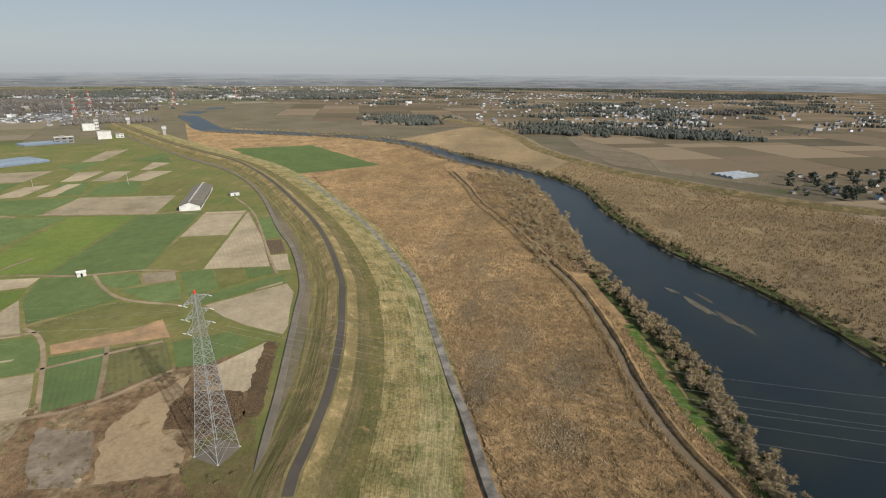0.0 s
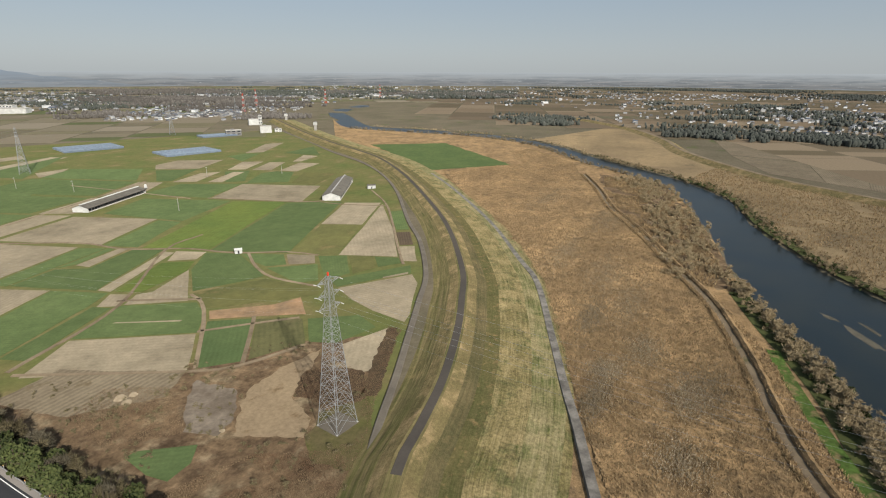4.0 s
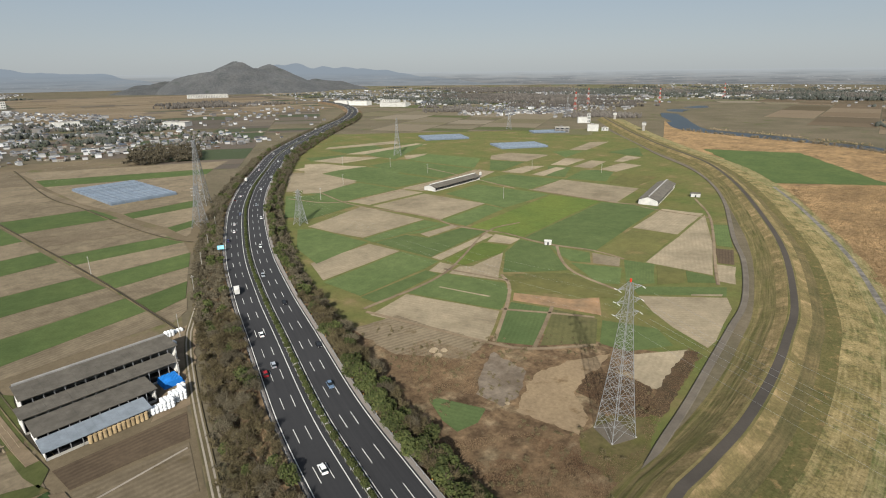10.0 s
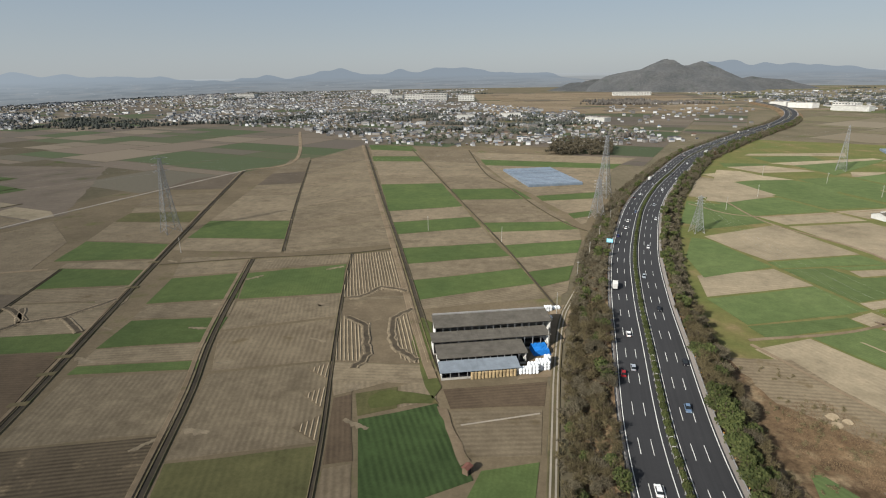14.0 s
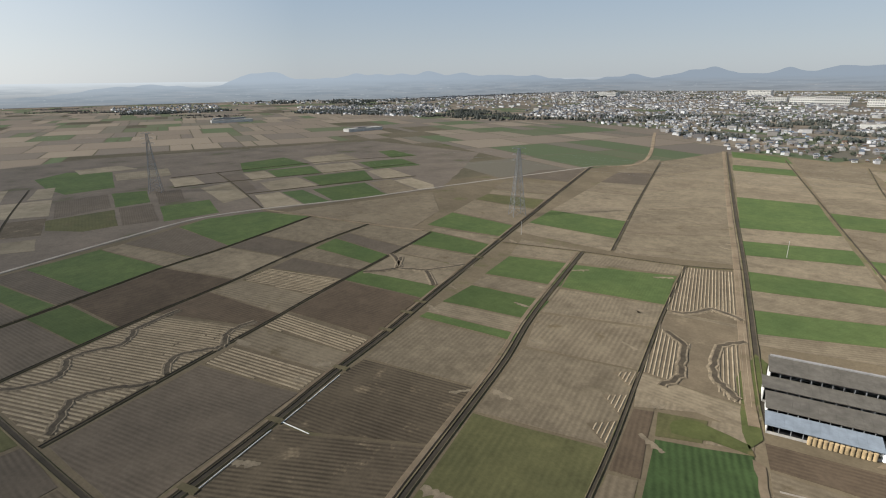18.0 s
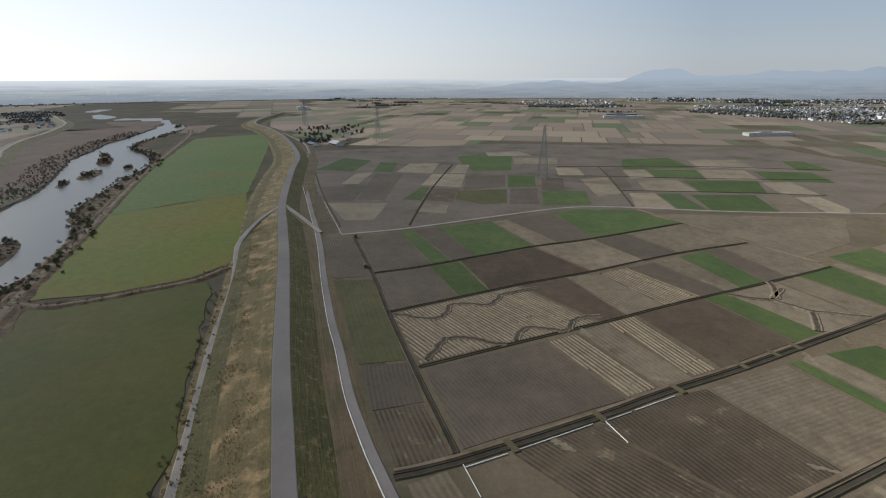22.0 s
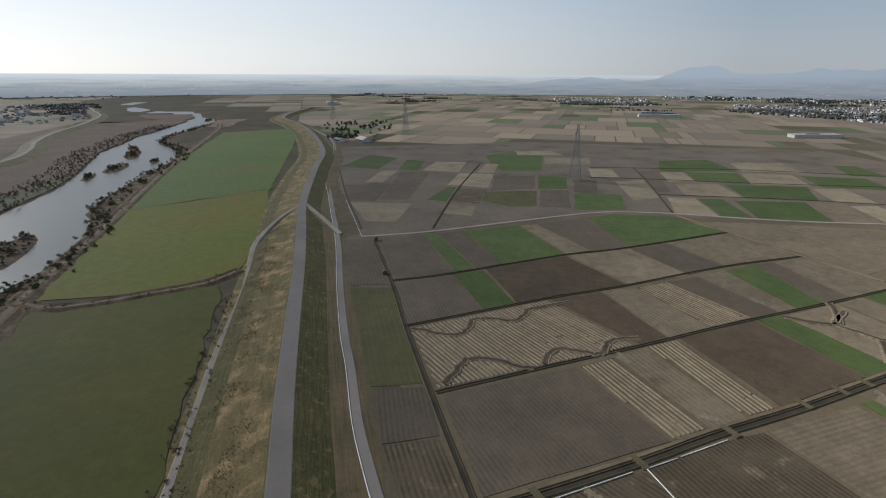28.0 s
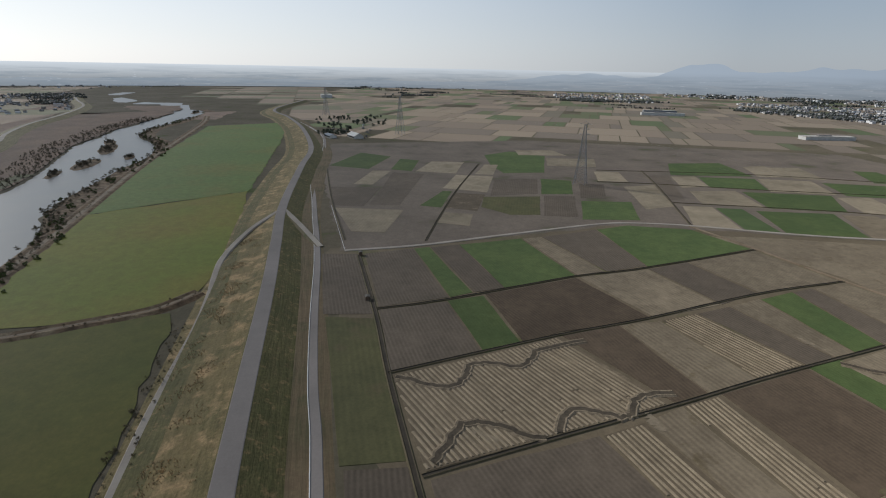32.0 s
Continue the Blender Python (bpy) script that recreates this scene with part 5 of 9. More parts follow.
# ---- rows of raked straw ----
STRAW_ROW = surface("raked_straw", (0.29, 0.235, 0.16), (0.22, 0.175, 0.118), 0.2, 1.5, relief=0.05, vary=0.2)
row_geo_v = [(-0.5, -0.55, 0), (0.5, -0.55, 0), (0.5, 0.0, 0.3), (-0.5, 0.0, 0.3), (0.5, 0.55, 0), (-0.5, 0.55, 0)]
row_mesh = bpy.data.meshes.new("straw_row")
row_mesh.from_pydata(row_geo_v, [], [(0, 1, 2, 3), (3, 2, 4, 5), (0, 3, 5), (1, 4, 2)])
row_mesh.materials.append(STRAW_ROW)
TURNING = [(-93.9, 247.9), (-85.4, 251.4), (-77.7, 265.6), (-63.3, 260.7), (-57.2, 242.7), (-63.7, 227.2), (-58.3, 207.1), (-51.9, 193.5), (-41.6, 185.9), (-68.2, 179.8), (-64.2, 193.9), (-72.7, 222.6), (-84.4, 227.9), (-88.7, 229.7)]
for fld in [o for o in scene.objects if o.name.split(".")[0] == "field" and o.data.materials[0].name == "straw_rows"]:
    rim = np.array([v.co[:2] for v in fld.data.vertices if v.co.z > -0.01])
    y, step = rim[:, 1].min() + 1.0, 2.0
    if fld.location.x > -120:
        step = 1.65
    while y < rim[:, 1].max() - 1:
        cut = []
        for a, b in zip(rim, np.roll(rim, -1, axis=0)):
            if (a[1] - y) * (b[1] - y) < 0:
                cut.append(a[0] + (b[0] - a[0]) * (y - a[1]) / (b[1] - a[1]))
        if len(cut) >= 2:
            lo, hi = min(cut) + 0.8, max(cut) - 0.8
            x = lo
            while x < hi - 1.5:
                e = min(hi, x + random.uniform(35, 110))
                if fld.location.x > -120:
                    spots = np.arange(x, e, 1.0)
                    at_x = [fld.matrix_world @ Vector((q, y, 0)) for q in spots]
                    bare = [bool(inside(TURNING, np.array(w.x), np.array(w.y))) for w in at_x]
                    if bare[0]:
                        x += 1.0 + random.uniform(0, 0.8)
                        continue
                    if any(bare):
                        e = x + bare.index(True) + random.uniform(-0.8, 0.8)
                    if e - x < 1.2:
                        x += 1.5
                        continue
                ob = new("straw_row", row_mesh)
                ob.parent = fld
                ob.matrix_basis = Matrix.Translation(((x + e) / 2, y + random.uniform(-0.15, 0.15), 0.0)) @ Matrix.Diagonal((e - x, 0.8 if step < 2 else 1.0, 1, 1))
                x = e + random.uniform(0.5, 1.4)
        y += step


# dark middle of a raised strip, standing for a sunken trench
RIDGE_STRAW = surface("trench_and_trampled_straw", (0.085, 0.068, 0.048), (0.055, 0.045, 0.033), 0.25, 0.8, relief=0.2, vary=0.4)
LITTER_PALE = surface("scattered_straw", (0.24, 0.19, 0.13), (0.13, 0.105, 0.072), 0.6, 1.4, relief=0.15, vary=0.4)


def ridge(points, label="crooked dark trench with pale straw edges across a paddy"):
    line = np.vstack([np.linspace(a, b, 5)[:-1] for a, b in zip(np.array(points, float), np.array(points[1:], float))] + [np.array(points[-1:], float)])
    line = line + np.random.RandomState(len(points)).uniform(-0.7, 0.7, line.shape)
    return tagged(loft("straw_ridge", line, [(-2.3, 0.15), (-1.5, 0.6), (-1.0, 0.52), (1.0, 0.52), (1.7, 0.58), (2.3, 0.15)], [RIDGE_STRAW, LITTER_PALE], [1, 1, 0, 1, 1]), label, "ridge", kind="structure")


ridge([(-245.0, 2.4), (-242.5, 9.3), (-237.9, 17.4), (-238.7, 24.4), (-245.2, 27.9), (-252.1, 30.1), (-255.4, 36.3), (-250.7, 50.3), (-257.7, 56.1), (-263.8, 58.8), (-271.9, 82.6)])
ridge([(-197.6, 13.3), (-203.7, 17.3), (-216.4, 24.0), (-217.0, 31.2), (-213.7, 38.4), (-209.0, 45.1), (-207.6, 49.8)])
ridge([(-209.8, 55.4), (-217.9, 58.6), (-223.5, 62.6), (-221.7, 71.4), (-217.7, 78.2), (-219.1, 82.6), (-227.9, 86.9), (-230.6, 93.4), (-231.9, 103.7)])
ridge([(-250.4, 181.2), (-242.1, 192.6), (-239.9, 203.1), (-264.1, 216.1)])
ridge([(-254.9, 215.3), (-240.3, 200.1), (-223.3, 209.1), (-213.9, 233.5)])
ridge([(-223.3, 209.1), (-203.0, 195.6)])
for pts in ([(-92.9, 249.8), (-86.0, 253.4), (-78.9, 267.0), (-63.7, 262.9)], [(-84.9, 226.9), (-73.2, 219.5), (-68.3, 201.9), (-64.2, 193.9), (-67.3, 180.9)], [(-56.8, 240.8), (-62.6, 228.8), (-60.4, 214.4), (-55.6, 201.5), (-49.9, 196.0), (-43.5, 190.8)]):
    ridge(pts, "crooked edge of trampled straw where the rows stop")
for a, b in (((-150, 71), (-137, 74)), ((-133, 20), (-119, 23)), ((-513, -58), (-397, -34)), ((-131.6, 20.3), (-136.3, 34.5)), ((-137.4, 37.4), (-147.8, 66.4)), ((-148.7, 70.6), (-153.0, 82.5)), ((-153.6, 83.8), (-160.6, 102.6))):
    tagged(loft("kerb", np.array([a, ((a[0] + b[0]) / 2, (a[1] + b[1]) / 2), b], float), [(-0.14, 0.2), (-0.11, 0.42), (0.11, 0.42), (0.14, 0.2)], [KERB]), "thin white concrete channel edge", "kerb", kind="structure")


# ---- field tracks between motorway and levee ----
for pts in (
          [(170, 497), (177, 432), (209, 367), (214, 327), (232, 292), (239, 258), (255, 229), (258, 207)],
          [(94, 227), (153, 247), (224, 302), (259, 308)],
          [(179, 227), (174, 214), (159, 196), (127, 165)],
          [(242, 249), (226, 228), (216, 206), (216, 176)],
          [(377, 296), (378, 275), (390, 236)],
          [(440, 283), (390, 236), (293, 170), (266, 151)],
          [(94, 223), (124, 167), (136, 152), (160, 140)],
          [(136, 490), (170, 450), (255, 471), (374, 517)],
          [(345, 397), (370, 313), (383, 297)],
          [(326, 563), (337, 409)],
          [(177, 217), (157, 253)],
          [(150, 190), (181, 159)],
          [(173, 179), (138, 152)],
):
    if len(pts) == 2:
        pts = [pts[0], ((pts[0][0] + pts[1][0]) / 2 + 0.5, (pts[0][1] + pts[1][1]) / 2), pts[1]]
    tagged(ribbon("lane", spline(pts, 8), 1.4, DIRT, 0.4, 0.35), "tan earth track between field plots", "lane", kind="structure")
strips((715, -75), (595, -240), (860, -40), (760, -330), "M0.3 M0.5 M0.75 M1.0")
strips((865, -40), (765, -330), (1040, -20), (1010, -400), "M0.25 M0.4 M0.7 M1.0")


# trampled straw at the field corners beside the ditches
LITTER = surface("trampled_pale_straw", (0.205, 0.166, 0.115), (0.14, 0.114, 0.08), 0.3, 1.2, relief=0.1, vary=0.35)
litter_rng = np.random.RandomState(23)


def litter(x, y, turn, long, wide):
    """A ragged, toothed fan of pale straw on a paddy."""
    c, s = math.cos(turn), math.sin(turn)
    n = int(long / 0.8)
    low = [(i * 0.8 - long / 2, -wide * 0.3 * litter_rng.uniform(0.2, 1.0)) for i in range(n + 1)]
    high = [(i * 0.8 - long / 2, wide * (0.25 + 0.75 * litter_rng.uniform() * math.sin(math.pi * (i + 0.5) / (n + 1)))) for i in range(n + 1)]
    rim_l = [(x + p * c - q * s, y + p * s + q * c, 0.27) for p, q in low]
    rim_h = [(x + p * c - q * s, y + p * s + q * c, 0.27) for p, q in high]
    ob = mesh_object("straw_litter", rim_l + rim_h, [(i, i + 1, n + 2 + i, n + 1 + i) for i in range(n)], [LITTER])
    return tagged(ob, "ragged patch of trampled pale straw in a paddy corner", "straw litter", kind="structure")


for way, first, last, count in ((C1, 0.05, 0.62, 10), ([(-85, 52), (-175, 305)], 0.0, 1.0, 9), (C4, 0.0, 0.75, 5), ([(-62, 131), (-116, 322)], 0.0, 0.9, 6), ([(-162, 321), (-260, 590)], 0.0, 1.0, 4), ([(-195, 11), (-289, 274)], 0.0, 0.9, 3)):
    path_l = spline([(*p,) for p in way], 3) if len(way) > 2 else np.linspace(way[0], way[1], 60)
    normal = side_of(path_l)
    for k in range(count):
        i = int((first + (last - first) * (k + litter_rng.uniform()) / count) * (len(path_l) - 1))
        off = litter_rng.choice([-1, 1]) * litter_rng.uniform(5, 11)
        q = path_l[i] + normal[i] * off
        litter(q[0], q[1], math.atan2(-normal[i][0], normal[i][1]) + litter_rng.uniform(0.8, 2.2), litter_rng.uniform(6, 13), litter_rng.uniform(2.0, 5.0))


# ---- builders for things ----
class Geo:
    """Collects the faces of one mesh."""

    def __init__(self):
        self.v, self.f = [], []

    def add(self, verts, faces):
        b = len(self.v)
        self.v += [tuple(p) for p in verts]
        self.f += [tuple(i + b for i in q) for q in faces]
        return self

    def box(self, x0, y0, z0, x1, y1, z1):
        return self.add([(x0, y0, z0), (x1, y0, z0), (x1, y1, z0), (x0, y1, z0), (x0, y0, z1), (x1, y0, z1), (x1, y1, z1), (x0, y1, z1)],
                        [(0, 3, 2, 1), (4, 5, 6, 7), (0, 1, 5, 4), (1, 2, 6, 5), (2, 3, 7, 6), (3, 0, 4, 7)])

    def beam(self, a, b, w):
        a, b = Vector(a), Vector(b)
        d = (b - a).normalized()
        s = d.cross(Vector((0, 0, 1)) if abs(d.z) < 0.9 else Vector((1, 0, 0))).normalized() * w / 2
        t = d.cross(s).normalized() * w / 2
        return self.add([a - s - t, a + s - t, a + s + t, a - s + t, b - s - t, b + s - t, b + s + t, b - s + t],
                        [(0, 3, 2, 1), (4, 5, 6, 7), (0, 1, 5, 4), (1, 2, 6, 5), (2, 3, 7, 6), (3, 0, 4, 7)])

    def tube(self, points, widths):
        """A square bar bent through points, in one piece."""
        b = len(self.v)
        for i, p in enumerate(points):
            p = Vector(p)
            d = (Vector(points[min(i + 1, len(points) - 1)]) - Vector(points[max(i - 1, 0)])).normalized()
            s = d.cross(Vector((0, 0, 1)) if abs(d.z) < 0.9 else Vector((1, 0, 0))).normalized() * widths[i] / 2
            t = d.cross(s).normalized() * widths[i] / 2
            self.v += [tuple(p - s - t), tuple(p + s - t), tuple(p + s + t), tuple(p - s + t)]
        n = len(points)
        for i in range(n - 1):
            for k in range(4):
                self.f.append((b + 4 * i + k, b + 4 * i + (k + 1) % 4, b + 4 * i + 4 + (k + 1) % 4, b + 4 * i + 4 + k))
        self.f += [(b + 3, b + 2, b + 1, b), tuple(b + 4 * (n - 1) + k for k in range(4))]
        return self

    def drum(self, x, y, z0, z1, r0, r1, n=8, axis="z"):
        ring0 = [(math.cos(2 * math.pi * i / n), math.sin(2 * math.pi * i / n)) for i in range(n)]
        if axis == "z":
            v = [(x + c * r0, y + s * r0, z0) for c, s in ring0] + [(x + c * r1, y + s * r1, z1) for c, s in ring0]
        else:
            v = [(x + c * r0, z0, y + s * r0) for c, s in ring0] + [(x + c * r1, z1, y + s * r1) for c, s in ring0]
        return self.add(v, [tuple(range(n))[::-1], tuple(range(n, 2 * n))] + [(i, (i + 1) % n, (i + 1) % n + n, i + n) for i in range(n)])

    def gable(self, x0, y0, x1, y1, z0, z1, over=0.5, thick=0.25):
        """A pitched roof with its ridge along x."""
        ym = (y0 + y1) / 2
        x0, x1, y0, y1 = x0 - over, x1 + over, y0 - over, y1 + over
        top = [(x0, y0, z0), (x1, y0, z0), (x1, ym, z1), (x0, ym, z1), (x1, y1, z0), (x0, y1, z0)]
        low = [(x, y, z - thick) for x, y, z in top]
        return self.add(top + low, [(0, 1, 2, 3), (3, 2, 4, 5), (7, 6, 9, 8), (8, 9, 11, 10), (0, 6, 7, 1), (5, 4, 10, 11), (0, 3, 9, 6), (3, 5, 11, 9), (1, 7, 8, 2), (2, 8, 10, 4)])

    def hip(self, x0, y0, x1, y1, z0, z1, over=0.6):
        x0, x1, y0, y1 = x0 - over, x1 + over, y0 - over, y1 + over
        ym, k = (y0 + y1) / 2, (y1 - y0) / 2
        return self.add([(x0, y0, z0), (x1, y0, z0), (x1, y1, z0), (x0, y1, z0), (x0 + k, ym, z1), (x1 - k, ym, z1)],
                        [(0, 1, 5, 4), (1, 2, 5), (2, 3, 4, 5), (3, 0, 4), (0, 3, 2, 1)])

    def slope(self, x0, y0, x1, y1, za, zb, thick=0.22):
        """A single-pitch roof: za along y0, zb along y1."""
        return self.add([(x0, y0, za), (x1, y0, za), (x1, y1, zb), (x0, y1, zb), (x0, y0, za - thick), (x1, y0, za - thick), (x1, y1, zb - thick), (x0, y1, zb - thick)],
                        [(0, 1, 2, 3), (4, 7, 6, 5), (0, 4, 5, 1), (1, 5, 6, 2), (2, 6, 7, 3), (3, 7, 4, 0)])


def part(name, geo, material, parent=None, label="", smooth=False, bevel=0.0):
    me = bpy.data.meshes.new(name)
    me.from_pydata(geo.v, [], geo.f)
    me.materials.append(material)
    if bevel:
        bm = bmesh.new()
        bm.from_mesh(me)
        bmesh.ops.bevel(bm, geom=bm.edges[:], offset=bevel, segments=2, affect="EDGES")
        bm.to_mesh(me)
        bm.free()
    if smooth:
        me.polygons.foreach_set("use_smooth", np.ones(len(me.polygons), bool))
    ob = new(name, me)
    if parent:
        ob.parent = parent
    return tagged(ob, label)


def thing(name, label, category, group="", kind=""):
    return tagged(new(name), label, category, group, kind)


def at(x, y, z=0.0, turn=0.0, scale=1.0):
    return Matrix.Translation((x, y, z)) @ Matrix.Rotation(radians(turn), 4, "Z") @ Matrix.Diagonal((scale, scale, scale, 1))


def plain(name, colour, rough=0.6, metal=0.0, spread=0.12, scale=1.5, relief=0.0):
    return surface(name, colour, tuple(c * (1 - spread) for c in colour), 0.3, scale, rough=rough, relief=relief, vary=spread / 2 + 0.02, metal=metal)


STEEL = plain("galvanised_steel", (0.3, 0.305, 0.31), 0.5, 0.3)
CERAMIC = plain("white_ceramic", (0.62, 0.62, 0.6), 0.25)
WHITE = plain("white_paint", (0.6, 0.59, 0.56), 0.6)
CREAM = plain("cream_render", (0.4, 0.36, 0.3), 0.8)
GREYW = plain("grey_siding", (0.27, 0.26, 0.25), 0.7)
BROWNW = plain("brown_timber", (0.14, 0.1, 0.07), 0.8)
ROOF_SLATE = plain("slate_tile", (0.075, 0.08, 0.09), 0.55, 0, 0.2, 2.5)
ROOF_GREY = plain("grey_tile", (0.17, 0.17, 0.18), 0.5, 0, 0.2, 2.5)
ROOF_BROWN = plain("brown_tile", (0.15, 0.095, 0.07), 0.6, 0, 0.2, 2.5)
ROOF_BLUE = plain("blue_steel_roof", (0.10, 0.17, 0.27), 0.4)
ROOF_RED = plain("rust_red_roof", (0.15, 0.07, 0.055), 0.6)
DARK = plain("dark_opening", (0.02, 0.02, 0.022), 0.3)
GLASS_DARK = plain("tinted_glass", (0.025, 0.03, 0.035), 0.08)
TYRE = plain("tyre_rubber", (0.02, 0.02, 0.02), 0.85)
RED = plain("red_paint", (0.55, 0.06, 0.03), 0.5)


# ---- motorway fittings ----
def along(line, start, stop, every, off):
    """Places at even steps along a plan line, shifted to the left, with their heading in degrees."""
    p, n = line[:, :2], side_of(line)
    s = np.r_[0, np.cumsum(np.linalg.norm(np.diff(p, axis=0), axis=1))]
    out = []
    for d in np.arange(start, min(stop, s[-1]), every):
        x, y = np.interp(d, s, p[:, 0]), np.interp(d, s, p[:, 1])
        nx, ny = np.interp(d, s, n[:, 0]), np.interp(d, s, n[:, 1])
        out.append((x + nx * off, y + ny * off, math.degrees(math.atan2(-nx, ny))))
    return out


motorway_ob = bpy.data.objects["motorway"]
ROAD_Z = 6.0
for off in (12.9, 2.7, -2.0, -13.2):
    wide = 0.12
    part_ob = loft("edge_line", MOTORWAY, [(off - wide, ROAD_Z + 0.015), (off + wide, ROAD_Z + 0.015)], [PAINT])
    part_ob.parent = motorway_ob
dash = Geo().box(-3.7, -0.1, 0, 3.7, 0.1, 0.012)
dash_mesh = part("lane_dash", dash, PAINT, motorway_ob).data
bpy.data.objects.remove(bpy.data.objects["lane_dash"])
for off in (9.6, 5.95, -5.2, -8.9):
    for x, y, turn in along(MOTORWAY, 34.2, 1250, 19.0, off):
        ob = new("lane_dash", dash_mesh)
        ob.parent = motorway_ob
        ob.matrix_basis = at(x, y, ROAD_Z + 0.012, turn)
sh = loft("shoulder", MOTORWAY, [(13.5, ROAD_Z + 0.02), (14.3, ROAD_Z + 0.02), (14.5, ROAD_Z - 0.4)], [ASPHALT_PALE])
sh.parent = motorway_ob
sh = loft("shoulder", MOTORWAY, [(-13.9, ROAD_Z + 0.02), (-15.7, ROAD_Z + 0.02), (-15.9, ROAD_Z - 0.4)][::-1], [ASPHALT_PALE])
sh.parent = motorway_ob
strip_ob = loft("median_strip", MOTORWAY, [(-0.9, ROAD_Z - 0.1), (-0.8, ROAD_Z + 0.22), (0.8, ROAD_Z + 0.22), (0.9, ROAD_Z - 0.1)], [BUND])
strip_ob.parent = motorway_ob


def rail(off, name="guardrail"):
    base = thing(name, "grey steel guardrail on posts beside the carriageway", "guardrail", "motorway guardrails")
    z = ROAD_Z
    beam_ob = loft("rail", MOTORWAY[MOTORWAY[:, 1] < 1300], [(off - 0.04, z + 0.55), (off + 0.05, z + 0.7), (off - 0.04, z + 0.85), (off - 0.08, z + 0.7), (off - 0.04, z + 0.55)], [STEEL])
    beam_ob.parent = base
    post_geo = Geo().drum(0, 0, -0.3, 0.85, 0.09, 0.09, 6)
    first = part("post", post_geo, STEEL, base)
    for x, y, turn in along(MOTORWAY, 40, 330, 4.0, off - 0.1 if off < 0 else off + 0.1):
        ob = new("post", first.data)
        ob.parent = base
        ob.matrix_basis = at(x, y, z, turn)
    bpy.data.objects.remove(first)


for off in (14.4, 0.95, -0.95, -15.1):
    rail(off)


# ---- plants ----
def leaf_material(name, a, b, c, patchy=None):
    """Leaves or stalks, each face a colour of its own; patchy adds stands of another colour."""
    k = Nodes(name)
    geo = k.add("NewGeometry")
    r = k.add("ValToRGB", Fac=geo.outputs["Random Per Island"])
    el = r.color_ramp.elements
    el[0].color, el[1].color = rgb(*a), rgb(*c)
    el.new(0.5).color = rgb(*b)
    each = k.add("ObjectInfo").outputs["Random"]
    n = k.add("HueSaturation", Value=k.math("ADD", k.math("MULTIPLY", each, 0.5), 0.75), Color=r.outputs[0])
    colour = n.outputs[0]
    if patchy:
        where = geo.outputs["Position"]
        stand = k.ramp(k.noise(0.055, 5.0, where, 0.65), 0.47, 0.62)
        clump = k.ramp(k.noise(0.3, 3.0, where, 0.6), 0.4, 0.66)
        colour = k.mix(k.math("MULTIPLY", stand, 0.75), colour, rgb(*patchy[0]))
        colour = k.mix(k.math("MULTIPLY", clump, 0.6), colour, rgb(*patchy[1]))
    k.put(k.bsdf.inputs["Base Color"], colour)
    k.bsdf.inputs["Roughness"].default_value = 0.8
    k.bsdf.inputs["Diffuse Roughness"].default_value = 1.0
    k.bsdf.inputs["Specular IOR Level"].default_value = 0.2
    return k.mat


LEAF_GREEN = leaf_material("evergreen_leaves", (0.035, 0.046, 0.015), (0.058, 0.07, 0.023), (0.088, 0.096, 0.034))
LEAF_DARK = leaf_material("cedar_leaves", (0.055, 0.066, 0.047), (0.08, 0.092, 0.064), (0.11, 0.12, 0.085))
TWIG = leaf_material("bare_twigs", (0.068, 0.055, 0.03), (0.105, 0.086, 0.046), (0.155, 0.127, 0.07))
WILLOW = leaf_material("willow_twigs", (0.2, 0.15, 0.083), (0.3, 0.23, 0.132), (0.4, 0.32, 0.2))
TWIG_DARK = leaf_material("dark_twigs", (0.078, 0.066, 0.043), (0.118, 0.1, 0.066), (0.16, 0.138, 0.096))
# dark patch colours put shadow between the clumps into the stalks
REED_LEAF = leaf_material("reed_stalks", (0.25, 0.162, 0.078), (0.4, 0.272, 0.138), (0.54, 0.4, 0.225), ((0.2, 0.14, 0.078), (0.125, 0.086, 0.048)))
BARK = plain("bark", (0.085, 0.065, 0.05), 0.9, 0, 0.3)


def leaf_cloud(rng, lobes, count, size, flat=0.7):
    """Many small leaf faces on the skins of a few uneven lobes: lobes are (x, y, z, radius)."""
    lobes = np.array(lobes, float)
    w = lobes[:, 3] ** 2
    pick = rng.choice(len(lobes), count, p=w / w.sum())
    d = rng.normal(size=(count, 3))
    d /= np.linalg.norm(d, axis=1)[:, None]
    r = lobes[pick, 3] * rng.uniform(0.62, 1.08, count)
    c = lobes[pick, :3] + d * r[:, None] * np.array([1, 1, flat])
    nrm = d + rng.normal(scale=0.55, size=(count, 3))
    nrm /= np.linalg.norm(nrm, axis=1)[:, None]
    a = np.cross(nrm, rng.normal(size=(count, 3)))
    a /= np.linalg.norm(a, axis=1)[:, None]
    b = np.cross(nrm, a)
    s = size * rng.uniform(0.6, 1.4, count)[:, None]
    v = np.stack([c - a * s - b * s * 0.4, c + a * s * 0.2 - b * s, c + a * s + b * s * 0.3, c - a * s * 0.3 + b * s], 1)
    return v.reshape(-1, 3), np.arange(count * 4).reshape(-1, 4)


